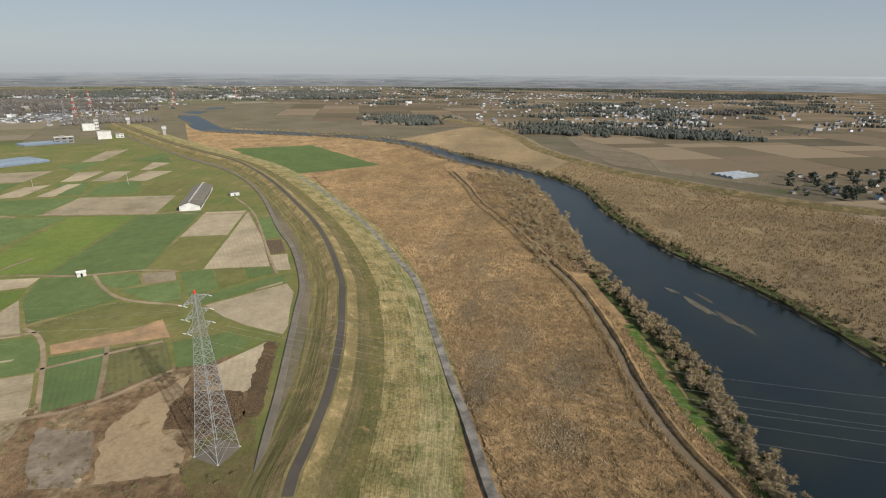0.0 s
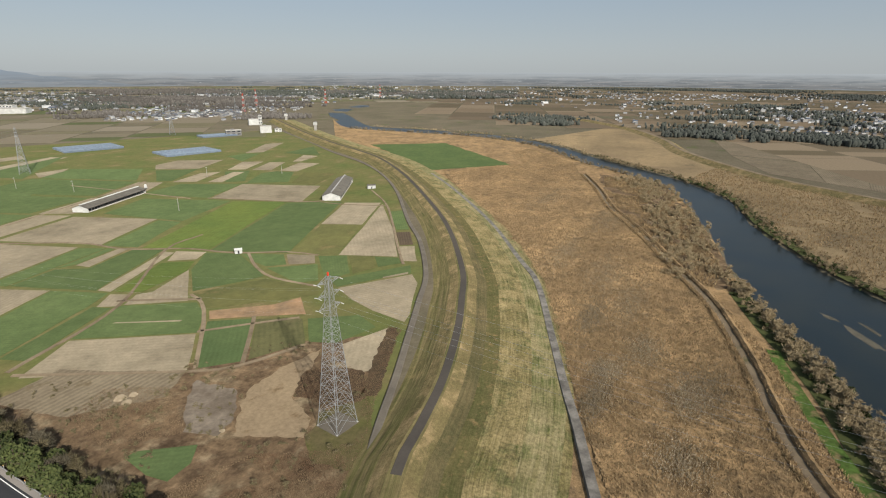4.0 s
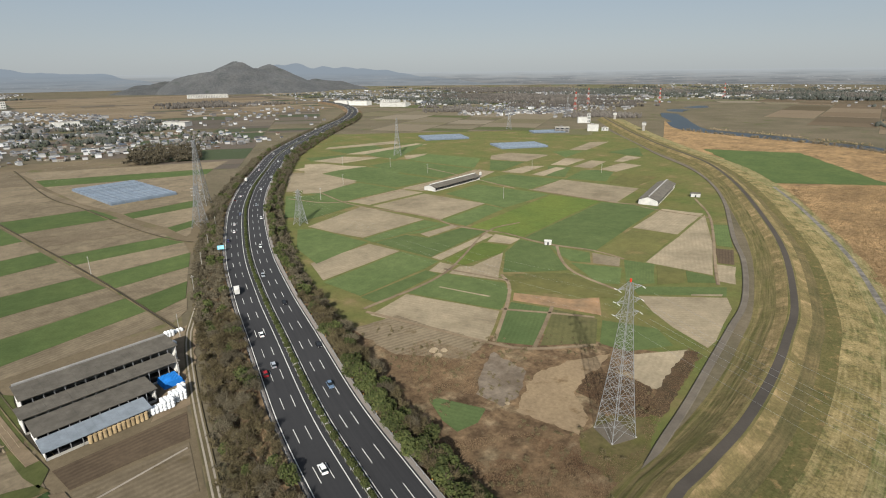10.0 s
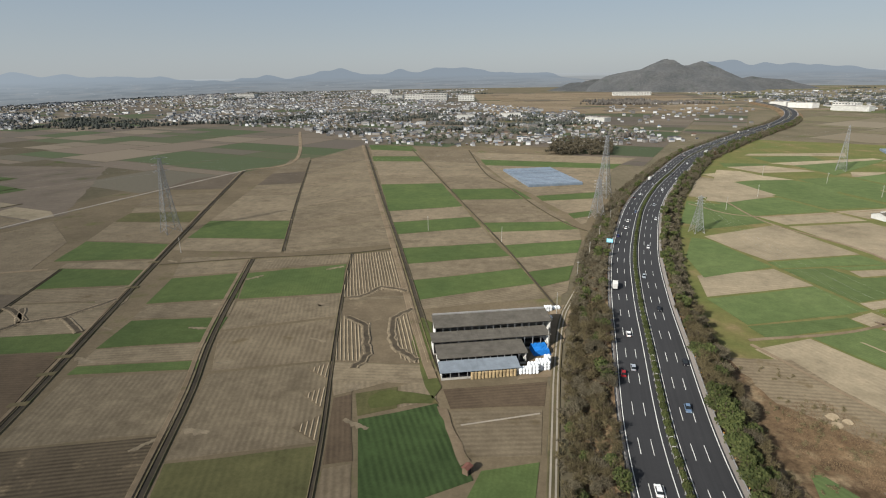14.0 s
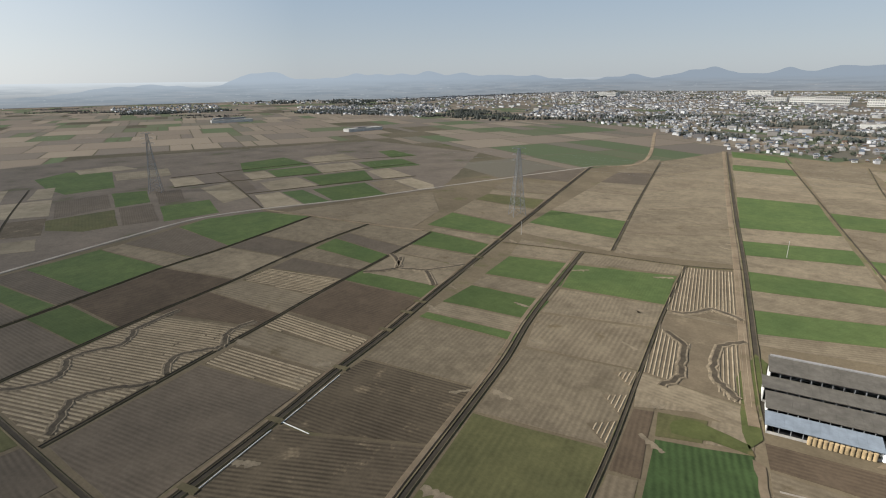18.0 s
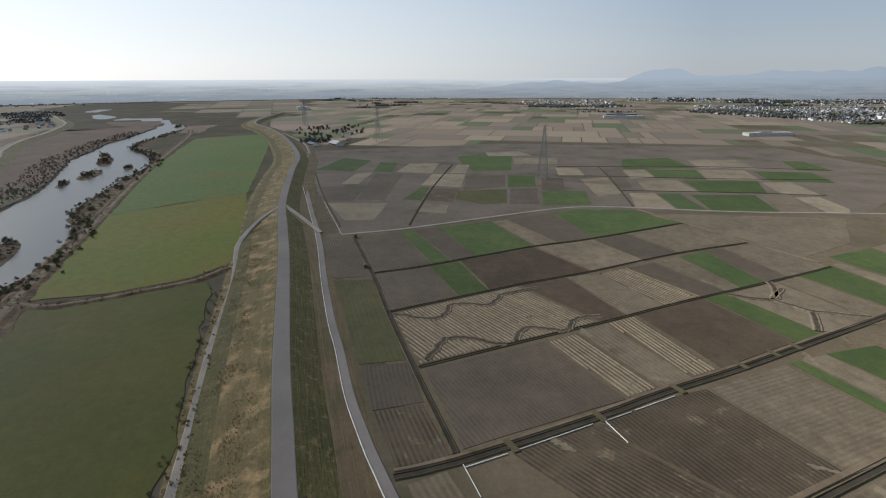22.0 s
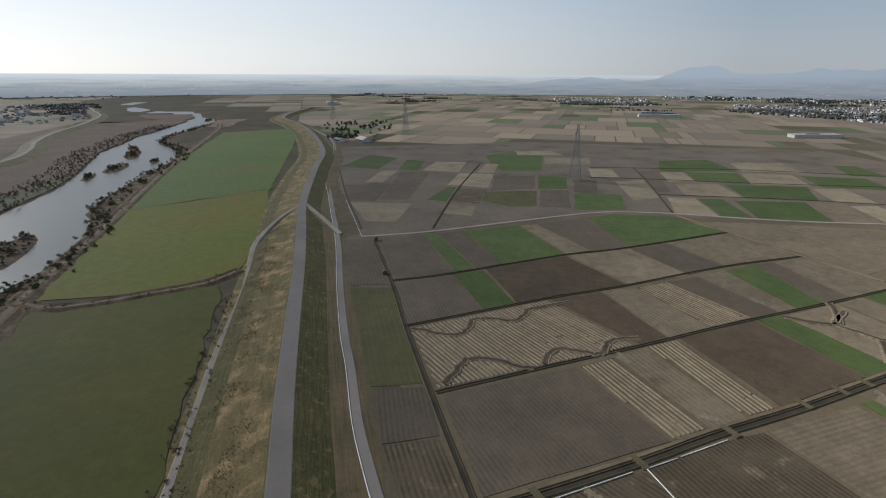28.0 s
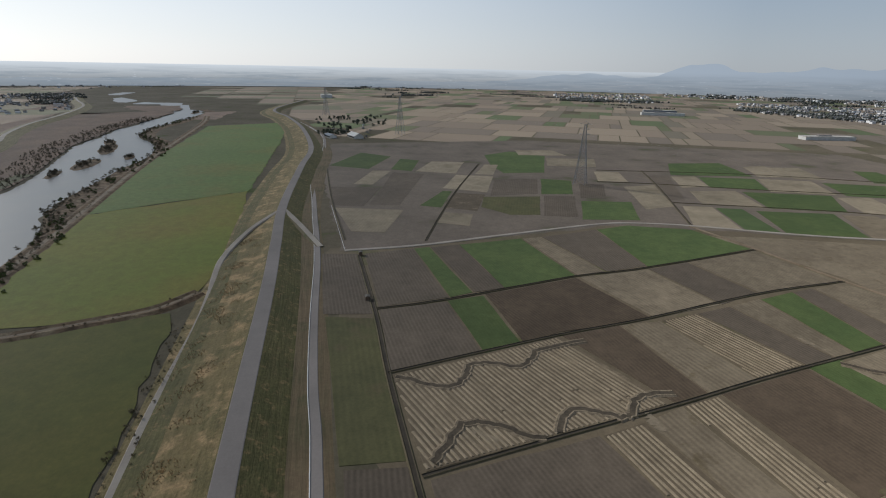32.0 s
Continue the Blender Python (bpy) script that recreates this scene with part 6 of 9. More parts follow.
def twig_cloud(rng, lobes, count, length, thin):
    """Bare twigs fanning out of a few lobes, each a thin tapering blade pair."""
    lobes = np.array(lobes, float)
    pick = rng.choice(len(lobes), count)
    d = rng.normal(size=(count, 3))
    d[:, 2] = np.abs(d[:, 2]) * 0.9 + 0.1
    d /= np.linalg.norm(d, axis=1)[:, None]
    r = lobes[pick, 3] * rng.uniform(0.1, 0.75, count)
    c = lobes[pick, :3] + d * r[:, None]
    tip = c + (d + rng.normal(scale=0.35, size=(count, 3))) * (length * rng.uniform(0.6, 1.4, count))[:, None]
    a = np.cross(d, rng.normal(size=(count, 3)))
    a /= np.linalg.norm(a, axis=1)[:, None]
    w = thin * rng.uniform(0.6, 1.5, count)[:, None]
    v = np.stack([c - a * w, c + a * w, tip], 1)
    return v.reshape(-1, 3), np.arange(count * 3).reshape(-1, 3)


def trunk_geo(rng, height, limbs, r=0.14):
    g = Geo()
    g.drum(0, 0, -1.0, height * 0.45, r * 1.3, r * 0.8, 7)
    for _ in range(limbs):
        a = rng.uniform(0, 2 * math.pi)
        z = height * rng.uniform(0.2, 0.5)
        e = (math.cos(a) * height * 0.28, math.sin(a) * height * 0.28, z + height * rng.uniform(0.2, 0.4))
        g.beam((0, 0, z), e, r * 0.8)
        g.beam(e, (e[0] * 1.4, e[1] * 1.4, e[2] + height * 0.15), r * 0.4)
    g.beam((0, 0, height * 0.4), (rng.uniform(-0.3, 0.3), rng.uniform(-0.3, 0.3), height * 0.85), r)
    return g


def lobes_of(rng, height, width, n, low=0.3):
    out = []
    for _ in range(n):
        a, q = rng.uniform(0, 2 * math.pi), rng.uniform(0.1, 1) ** 0.5
        out.append((math.cos(a) * q * width * 0.32, math.sin(a) * q * width * 0.32, height * rng.uniform(low, 0.82), width * rng.uniform(0.2, 0.33)))
    return out


def make_tree(name, label, kind, height, width, seed):
    rng = np.random.RandomState(seed)
    tree = thing(name, label, "tree", "trees and shrubs")
    part("trunk", trunk_geo(rng, height, 5), BARK, tree)
    lobes = lobes_of(rng, height, width, 9)
    if kind == "green":
        v, f = leaf_cloud(rng, lobes, 620, 0.27)
        crown = quick_mesh("crown", v, f, LEAF_GREEN)
    else:
        v, f = twig_cloud(rng, lobes, 1500, width * 0.13, 0.06)
        crown = quick_mesh("crown", v, f, TWIG if kind == "bare" else TWIG_DARK)
    crown.parent = tree
    return tree


TREES = [
    make_tree("tree", "bushy evergreen tree on the motorway embankment", "green", 5.5, 5.6, 1),
    make_tree("tree", "bushy evergreen tree on the motorway embankment", "green", 4.2, 5.0, 2),
    make_tree("tree", "leafless grey-brown tree on the motorway embankment", "bare", 6.5, 6.0, 3),
    make_tree("tree", "leafless grey-brown tree on the motorway embankment", "bare", 5.2, 5.4, 4),
    make_tree("tree", "leafless grey-brown tree on the motorway embankment", "bare", 7.2, 6.4, 5),
    make_tree("tree", "dark leafless shrub on the motorway embankment", "dark", 4.6, 5.2, 6),
]
for t_ob in TREES:
    t_ob.location = (0, 0, 0)
rng_t = np.random.RandomState(11)
placed = 0
belt = []
for off_c, greens in ((17.6, 0.18), (21.5, 0.12), (25.5, 0.1), (29.5, 0.06), (-18.0, 0.42), (-21.5, 0.3), (-25.0, 0.15)):
    for x, y, turn in along(MOTORWAY, 32, 1500, 4.6, off_c):
        belt.append((x + rng_t.uniform(-1.6, 1.6), y + rng_t.uniform(-2, 2), off_c, greens))
far_belt = []
originals = set()
for x, y, off_c, greens in belt:
    near = np.min((MOTORWAY[:, 0] - x) ** 2 + (MOTORWAY[:, 1] - y) ** 2) ** 0.5
    z = max(0.0, 6.0 - max(0.0, near - 15.5) * 0.58)
    if y < 245 and placed < 300:
        if y < 175 and off_c < 0:
            greens = min(0.8, greens * 1.9)
        k = rng_t.choice([0, 1]) if rng_t.uniform() < greens else rng_t.choice([2, 3, 4, 5])
        m = at(x, y, z, rng_t.uniform(0, 360), rng_t.uniform(0.9, 1.4) if off_c < 0 else rng_t.uniform(0.75, 1.2))
        if k in originals:
            copy_thing(TREES[k], m)
        else:
            TREES[k].matrix_basis = m
            originals.add(k)
        placed += 1
    elif rng_t.uniform() < (0.95 if y < 700 else 0.8):
        far_belt.append((x, y, z, rng_t.uniform(0.7, 1.15), rng_t.uniform() < greens))


def scatter(name, spots, source_seed, kind, count, label, category="trees"):
    """Joined trees or bushes for places far off or past counting: spots are (x, y, z, scale)."""
    rng = np.random.RandomState(source_seed)
    base = []
    for s in range(5):
        h, w = rng.uniform(4.5, 7), rng.uniform(4.5, 6.5)
        lobes = lobes_of(rng, h, w, 7, 0.15)
        if kind in ("green", "cedar"):
            base.append(leaf_cloud(rng, lobes, count, 0.5 * (600 / count) ** 0.25 * 0.8))
        else:
            base.append(twig_cloud(rng, lobes, count, w * 0.2, 0.13 * (500 / count) ** 0.5))
    vs, fs, n = [], [], 0
    for x, y, z, sc in spots:
        v, f = base[rng.randint(5)]
        a = rng.uniform(0, 2 * math.pi)
        c, s = math.cos(a) * sc, math.sin(a) * sc
        w = np.c_[v[:, 0] * c - v[:, 1] * s + x, v[:, 0] * s + v[:, 1] * c + y, v[:, 2] * sc * rng.uniform(0.8, 1.2) + z - 0.3]
        vs.append(w)
        fs.append(f + n)
        n += len(v)
    mat = {"green": LEAF_GREEN, "cedar": LEAF_DARK, "bare": TWIG, "willow": WILLOW, "dark": TWIG_DARK, "reed": REED_LEAF}[kind]
    ob = quick_mesh(name, np.vstack(vs), np.vstack(fs), mat)
    return tagged(ob, label, category, kind="stuff")


scatter("roadside_trees", [(x, y, z, s) for x, y, z, s, g in far_belt if not g], 21, "dark", 220, "leafless brown trees along the motorway embankment")
scatter("roadside_trees", [(x, y, z, s) for x, y, z, s, g in far_belt if g], 22, "green", 160, "evergreen shrubs along the motorway embankment")

under, rng_u = [], np.random.RandomState(12)
for off_c in (16.8, 19.6, 23.4, 27.4, 31.0, -17.0, -20.0, -23.4, -26.5):
    for x, y, turn in along(MOTORWAY, 32, 520, 2.6, off_c):
        x, y = x + rng_u.uniform(-1.5, 1.5), y + rng_u.uniform(-1.5, 1.5)
        near = np.min((MOTORWAY[:, 0] - x) ** 2 + (MOTORWAY[:, 1] - y) ** 2) ** 0.5
        under.append((x, y, max(0.0, 6.0 - max(0.0, near - 15.5) * 0.58), rng_u.uniform(0.3, 0.55)))
scatter("brush", under[::2], 31, "dark", 120, "low brown brush under the embankment trees", "brush")
scatter("brush", under[1::2], 32, "bare", 120, "low olive brush under the embankment trees", "brush")

# clipped shrubs in the median
bush_rng = np.random.RandomState(5)
v, f = leaf_cloud(bush_rng, [(-0.9, 0, 0.6, 0.95), (0.1, 0.1, 0.7, 1.0), (1.0, -0.1, 0.6, 0.9)], 340, 0.2)
bush = tagged(quick_mesh("median_bush", v, f, LEAF_GREEN), "clipped round evergreen shrub in the motorway median", "shrub", "median shrubs")
mid = along(MOTORWAY, 30, 900, 4.6, 0.0)
for i, (x, y, turn) in enumerate(mid[:120]):
    m = at(x, y, ROAD_Z + 0.2, turn + bush_rng.uniform(-8, 8), bush_rng.uniform(0.85, 1.15))
    if i == 0:
        bush.matrix_basis = m
    else:
        copy_thing(bush, m)
scatter("median_shrubs", [(x, y, ROAD_Z + 0.1, 0.3) for x, y, turn in mid[120:]], 31, "green", 60, "row of clipped shrubs in the motorway median", "shrubs")
frame_geo = Geo().box(-0.06, -0.5, 0, 0.06, -0.4, 0.75).box(-0.06, 0.4, 0, 0.06, 0.5, 0.75).box(-0.06, -0.5, 0.35, 0.06, 0.5, 0.45).box(-0.06, -0.4, 0.65, 0.06, 0.4, 0.75)
glare = tagged(part("glare_frame", frame_geo, KERB), "small pale concrete frame between the median shrubs", "median frame", "median frames")
for i, (x, y, turn) in enumerate(along(MOTORWAY, 32.3, 180, 4.6, 0.0)):
    if i % 4 == 3:
        continue
    m = at(x, y, ROAD_Z + 0.2, turn)
    if i == 0:
        glare.matrix_basis = m
    else:
        copy_thing(glare, m)
marker = thing("delineator", "short pale roadside marker post on the shoulder", "marker post", "roadside markers")
part("post", Geo().drum(0, 0, 0, 0.9, 0.07, 0.06, 6), KERB, marker)
part("reflector", Geo().drum(0, 0, 0.9, 1.12, 0.13, 0.13, 6), plain("amber_reflector", (0.6, 0.3, 0.06), 0.3), marker, "amber reflector cap")
for i, (x, y, turn) in enumerate(along(MOTORWAY, 36, 420, 12.0, -15.6)):
    if i == 0:
        marker.matrix_basis = at(x, y, ROAD_Z, turn)
    else:
        copy_thing(marker, at(x, y, ROAD_Z, turn))


# ---- cars ----
def car_body(l, w, h):
    prof = [(-l / 2, 0.28), (-l / 2, 0.72), (-l * 0.47, 0.86), (-l * 0.3, 0.9), (l * 0.22, 0.88), (l * 0.46, 0.74), (l / 2, 0.6), (l / 2, 0.28)]
    g = Geo()
    n = len(prof)
    v = [(x, -w / 2 * (0.93 if z > 0.8 else 1), z) for x, z in prof] + [(x, w / 2 * (0.93 if z > 0.8 else 1), z) for x, z in prof]
    g.add(v, [tuple(range(n))[::-1], tuple(range(n, 2 * n))] + [(i, (i + 1) % n, (i + 1) % n + n, i + n) for i in range(n)])
    return g


def car_cabin(l, w, h, grow=0.0):
    prof = [(-l * 0.42, 0.86), (-l * 0.34, h - 0.06), (-l * 0.2, h), (l * 0.05, h), (l * 0.24, 0.88)]
    k = 1 - grow
    v = [(x, -w * 0.46 if z < 1 else -w * 0.38 * k, z) for x, z in prof] + [(x, w * 0.46 if z < 1 else w * 0.38 * k, z) for x, z in prof]
    n = len(prof)
    return Geo().add(v, [tuple(range(n))[::-1], tuple(range(n, 2 * n))] + [(i, (i + 1) % n, (i + 1) % n + n, i + n) for i in range(n)])


def make_car(colour_name, paint, l=4.5, w=1.75, h=1.5):
    car = thing("car", colour_name + " passenger car on the motorway", "car", "cars on the motorway")
    part("body", car_body(l, w, h), paint, car, bevel=0.05)
    part("cabin_glass", car_cabin(l, w, h), GLASS_DARK, car, "dark glass cabin")
    roof = Geo().box(-l * 0.31, -w * 0.37, h - 0.03, l * 0.04, w * 0.37, h + 0.025)
    part("roof_panel", roof, paint, car)
    for sx in (-0.31, 0.31):
        for sy in (-1, 1):
            wheel = part("wheel", Geo().drum(l * sx, 0.32, sy * w / 2 - 0.12, sy * w / 2 + 0.1, 0.32, 0.32, 10, "y"), TYRE, car)
            part("rim", Geo().drum(l * sx, 0.32, sy * (w / 2 + 0.02) - 0.09, sy * (w / 2 + 0.02) + 0.1, 0.18, 0.18, 8, "y"), STEEL, wheel)
    for sy in (-1, 1):
        part("headlight", Geo().box(l / 2 - 0.06, sy * w * 0.36 - 0.16, 0.55, l / 2 + 0.02, sy * w * 0.36 + 0.16, 0.68), CERAMIC, car)
        part("tail_light", Geo().box(-l / 2 - 0.02, sy * w * 0.38 - 0.14, 0.6, -l / 2 + 0.05, sy * w * 0.38 + 0.14, 0.75), RED, car)
    return car


def make_truck():
    truck = thing("truck", "white box lorry on the motorway", "truck", "trucks on the motorway")
    part("cab", Geo().box(1.9, -1.05, 0.5, 3.6, 1.05, 2.6), WHITE, truck, bevel=0.1)
    part("windscreen", Geo().box(3.55, -0.9, 1.5, 3.64, 0.9, 2.3), GLASS_DARK, truck)
    part("cargo_box", Geo().box(-3.8, -1.15, 0.9, 1.8, 1.15, 3.3), WHITE, truck, "white cargo box", bevel=0.04)
    part("chassis", Geo().box(-3.7, -0.6, 0.5, 3.2, 0.6, 0.9), DARK, truck)
    for x in (-2.8, -1.8, 2.7):
        for sy in (-1, 1):
            part("wheel", Geo().drum(x, 0.45, sy * 0.95 - 0.15, sy * 0.95 + 0.15, 0.45, 0.45, 10, "y"), TYRE, truck)
    return truck


PAINTS = [("white", plain("car_white", (0.8, 0.8, 0.8), 0.25)), ("silver", plain("car_silver", (0.45, 0.48, 0.52), 0.3, 0.5)), ("black", plain("car_black", (0.02, 0.02, 0.025), 0.2)),
          ("dark red", plain("car_red", (0.25, 0.02, 0.025), 0.25)), ("blue-grey", plain("car_blue", (0.16, 0.24, 0.36), 0.3, 0.3)), ("dark blue", plain("car_navy", (0.03, 0.045, 0.13), 0.25))]
cars = [make_car(n, p) for n, p in PAINTS]
truck = make_truck()
used = set()
# along the road, side, paint
TRAFFIC = [(92, 7.6, 0), (150, 11.3, 3), (155, 7.6, 1), (183, 7.6, 0), (212, -7.6, 2), (236, 11.3, 6), (132, -7.6, 4), (163, -11.3, 2), (255, -3.8, 1), (310, -7.6, 0), (330, 11.3, 5), (352, 7.6, 0), (372, 7.6, 0),
           (384, -11.3, 0), (402, 3.8, 4), (431, -7.6, 1), (455, 11.3, 2), (470, 7.6, 0), (498, -7.6, 0), (520, 3.8, 1), (545, 11.3, 6), (562, -11.3, 0), (585, -3.8, 2), (610, 7.6, 0), (640, 11.3, 1), (668, -7.6, 0), (705, 3.8, 5),
           (740, 7.6, 0), (772, -11.3, 6), (800, -7.6, 0), (842, 11.3, 0), (880, 3.8, 1), (915, -7.6, 2), (960, 7.6, 0), (1010, -11.3, 0), (1060, 11.3, 6), (1110, 7.6, 0), (1180, -7.6, 0), (1240, 3.8, 0)]
for s, side, k in TRAFFIC:
    x, y, turn = along(MOTORWAY, s, s + 1, 5, side)[0]
    m = at(x, y, ROAD_Z + 0.03, turn + (180 if side < 0 else 0))
    ob = truck if k == 6 else cars[k]
    if k in used:
        copy_thing(ob, m)
    else:
        ob.matrix_basis = m
        used.add(k)
sign = thing("road_sign", "pale blue motorway sign board on two posts", "road sign")
part("board", Geo().box(-0.06, -1.9, 2.2, 0.06, 1.9, 4.6), plain("sign_blue", (0.25, 0.62, 0.78), 0.4), sign)
for y in (-1.2, 1.2):
    part("post", Geo().drum(0.12, y, 0, 4.4, 0.09, 0.09, 6), STEEL, sign)
for z in (2.9, 3.5, 4.0):
    part("text_bar", Geo().box(-0.075, -1.5, z - 0.12, -0.055, 1.3, z + 0.12), WHITE, sign, "plain white bar of lettering")
sx, sy, st = along(MOTORWAY, 308, 310, 5, 15.4)[0]
sign.matrix_basis = at(sx, sy, ROAD_Z - 0.1, st)


# ---- pylons and wires ----
def make_pylon(height, base, arm, label, bar=1.0):
    tower = thing("pylon", label, "pylon", "power pylons")

    def half(z):
        k = z / height
        return base * (1 - k) ** 1.0 * 0.86 + 0.14 * base * (1 - k) ** 3 + 0.55
    corners = ((-1, -1), (1, -1), (1, 1), (-1, 1))
    levels = [0]
    while levels[-1] < height * 0.96:
        levels.append(min(height, levels[-1] + max(2.6, half(levels[-1]) * 1.25)))
    for cx, cy in corners:
        g = Geo().tube([(cx * half(a), cy * half(a), a) for a in levels], [bar * (0.15 if a < height * 0.6 else 0.11) for a in levels])
        part("leg", g, STEEL, tower)
        part("footing", Geo().drum(cx * half(0), cy * half(0), -0.4, 0.3, 0.42, 0.32, 8), CONCRETE, tower, "round concrete footing")
    for i in range(4):
        (ax, ay), (bx, by) = corners[i], corners[(i + 1) % 4]
        g = Geo()
        for a, b in zip(levels, levels[1:]):
            w = bar * (0.07 if a < height * 0.6 else 0.06)
            g.beam((ax * half(a), ay * half(a), a), (bx * half(b), by * half(b), b), w)
            g.beam((bx * half(a), by * half(a), a), (ax * half(b), ay * half(b), b), w)
            g.beam((ax * half(b), ay * half(b), b), (bx * half(b), by * half(b), b), w)
            if a < height * 0.5:
                m = (a + b) / 2
                g.beam((ax * half(m), ay * half(m), m), ((ax + bx) / 2 * half(b), (ay + by) / 2 * half(b), b), 0.07)
                g.beam((bx * half(m), by * half(m), m), ((ax + bx) / 2 * half(b), (ay + by) / 2 * half(b), b), 0.07)
        tagged(part("bracing", g, STEEL, tower), kind="stuff")
    for frac in (0.80, 0.88, 0.96):
        z = height * frac
        for s in (-1, 1):
            tip = (s * arm, 0, z + 0.4)
            g = Geo()
            for cy in (-1, 1):
                g.beam((s * half(z), cy * half(z), z), tip, 0.11)
                g.beam((s * half(z), cy * half(z), z + 1.6), tip, 0.09)
                g.beam((s * (half(z) + arm) / 2, cy * half(z) / 2, z + 0.2), (s * (half(z) + arm) / 2, -cy * half(z) / 2, z + 0.9), 0.09)
            a_ob = part("crossarm", g, STEEL, tower)
            for dy in (-1, 1):
                ins = Geo()
                for k in range(6):
                    ins.drum(s * arm, z + 0.25 - 0.02 * k, dy * (0.3 + k * 0.22), dy * (0.45 + k * 0.22), 0.11, 0.1, 6, "y")
                part("insulator", ins, CERAMIC, a_ob, "white ceramic insulator string")
    part("peak", Geo().beam((0, 0, height), (0, 0, height + 1.2), 0.3), STEEL, tower)
    return tower


pylon = make_pylon(51.5, 3.95, 4.3, "tall galvanised steel lattice pylon with white insulators")
part("warning_tip", Geo().box(-0.22, -0.22, 51.6, 0.22, 0.22, 52.7), RED, pylon, "orange-red painted tip")
pylon.matrix_basis = at(122.3, 95.3, 0.1, -11)
pylon_b = make_pylon(57, 5.0, 5.2, "tall slim steel lattice pylon on the farmland", 2.0)
TOWERS = [(66, 512, -32, 1.02), (-268, 356, -30, 1.0), (-608, 183, -28, 1.08), (-1021, -8, -26, 1.15), (346, 677, -32, 0.88), (692, 864, -33, 0.8), (1040, 1060, -32, 0.8), (-1410, -190, -26, 1.1)]
for i, (x, y, turn, sc) in enumerate(TOWERS):
    m = at(x, y, 0.1, turn + 90, sc)
    if i == 0:
        pylon_b.matrix_basis = m
    else:
        copy_thing(pylon_b, m)
pylon_c = make_pylon(26, 3.2, 2.6, "small steel lattice pylon beside the motorway", 1.5)
pylon_c.matrix_basis = at(118, 398, 0.1, 20)
copy_thing(pylon_c, at(52, 432, 0.1, 40, 1.2))
pad = part("gravel_pad", Geo().box(-4.9, -4.9, -0.2, 4.9, 4.9, 0.16), LANE_GREY)
tagged(pad, "grey gravel pad under the pylon", "gravel pad")
pad.matrix_basis = at(122.3, 95.3, 0.16, -11)


def wire(a, b, sag, r=0.035):
    a, b = Vector(a), Vector(b)
    g, n = Geo(), 24
    pts = [a.lerp(b, i / n) - Vector((0, 0, sag * 4 * (i / n) * (1 - i / n))) for i in range(n + 1)]
    g.tube(pts, [r * 2] * len(pts))
    return tagged(part("power_cable", g, STEEL), "thin sagging power cable between pylons", "cable", "power cables")


for frac in (0.80, 0.88, 0.96):
    for s in (-1, 1):
        wire((121 + s * 4.6, 90, 51.5 * frac), (116 + s * 8, -290, 58 * frac - 4), 10, 0.013)
        wire((121 + s * 4.6, 97, 51.5 * frac), (118 + s * 2.6, 396, 26 * frac), 7, 0.006)
for (x0, y0, t0, s0), (x1, y1, t1, s1) in (((TOWERS[1]), (TOWERS[0])), ((TOWERS[2]), (TOWERS[1])), ((TOWERS[3]), (TOWERS[2])), ((TOWERS[0]), (TOWERS[4])), ((TOWERS[4]), (TOWERS[5]))):
    for frac in (0.80, 0.88, 0.96):
        for s in (-1, 1):
            c, n = math.cos(radians(t0 + 90)) * 5.2 * s, math.sin(radians(t0 + 90)) * 5.2 * s
            wire((x0 + c * s0, y0 + n * s0, 57 * frac * s0), (x1 + c * s1, y1 + n * s1, 57 * frac * s1), 9, 0.007)


# ---- utility poles ----
pole = thing("utility_pole", "tall grey concrete utility pole with a crossarm", "utility pole", "utility poles")
part("mast", Geo().drum(0, 0, 0, 11, 0.2, 0.12, 8), CONCRETE, pole)
part("crossarm", Geo().box(-0.9, -0.06, 9.9, 0.9, 0.06, 10.05), STEEL, pole)
for x in (-0.75, 0.0, 0.75):
    part("insulator", Geo().drum(x, 0, 10.05, 10.3, 0.07, 0.05, 6), CERAMIC, pole)
for i, (x, y) in enumerate([(27, 292), (37, 330), (47, 368), (60, 415), (14, 244), (9, 205), (-19, 358), (-75, 382), (-229, 310), (294, 596), (309, 531), (204, 525), (250, 640), (160, 470), (420, 480), (470, 420), (300, 380)]):
    m = at(x, y, 0.2, 25 + 13 * i)
    if i == 0:
        pole.matrix_basis = m
    else:
        copy_thing(pole, m)


# ---- fence at the lane ----
fence = thing("fence", "white tubular barrier beside the levee lane", "barrier")
pts_f = spline([(122, 77.5), (112, 73), (103, 68.5)], 2.2)[:, :2]
for x, y in pts_f:
    part("post", Geo().drum(x, y, 0.4, 1.75, 0.09, 0.09, 6), PAINT, fence)
for z in (1.15, 1.65):
    part("rail", Geo().tube([(x, y, z) for x, y in pts_f], [0.14] * len(pts_f)), PAINT, fence)


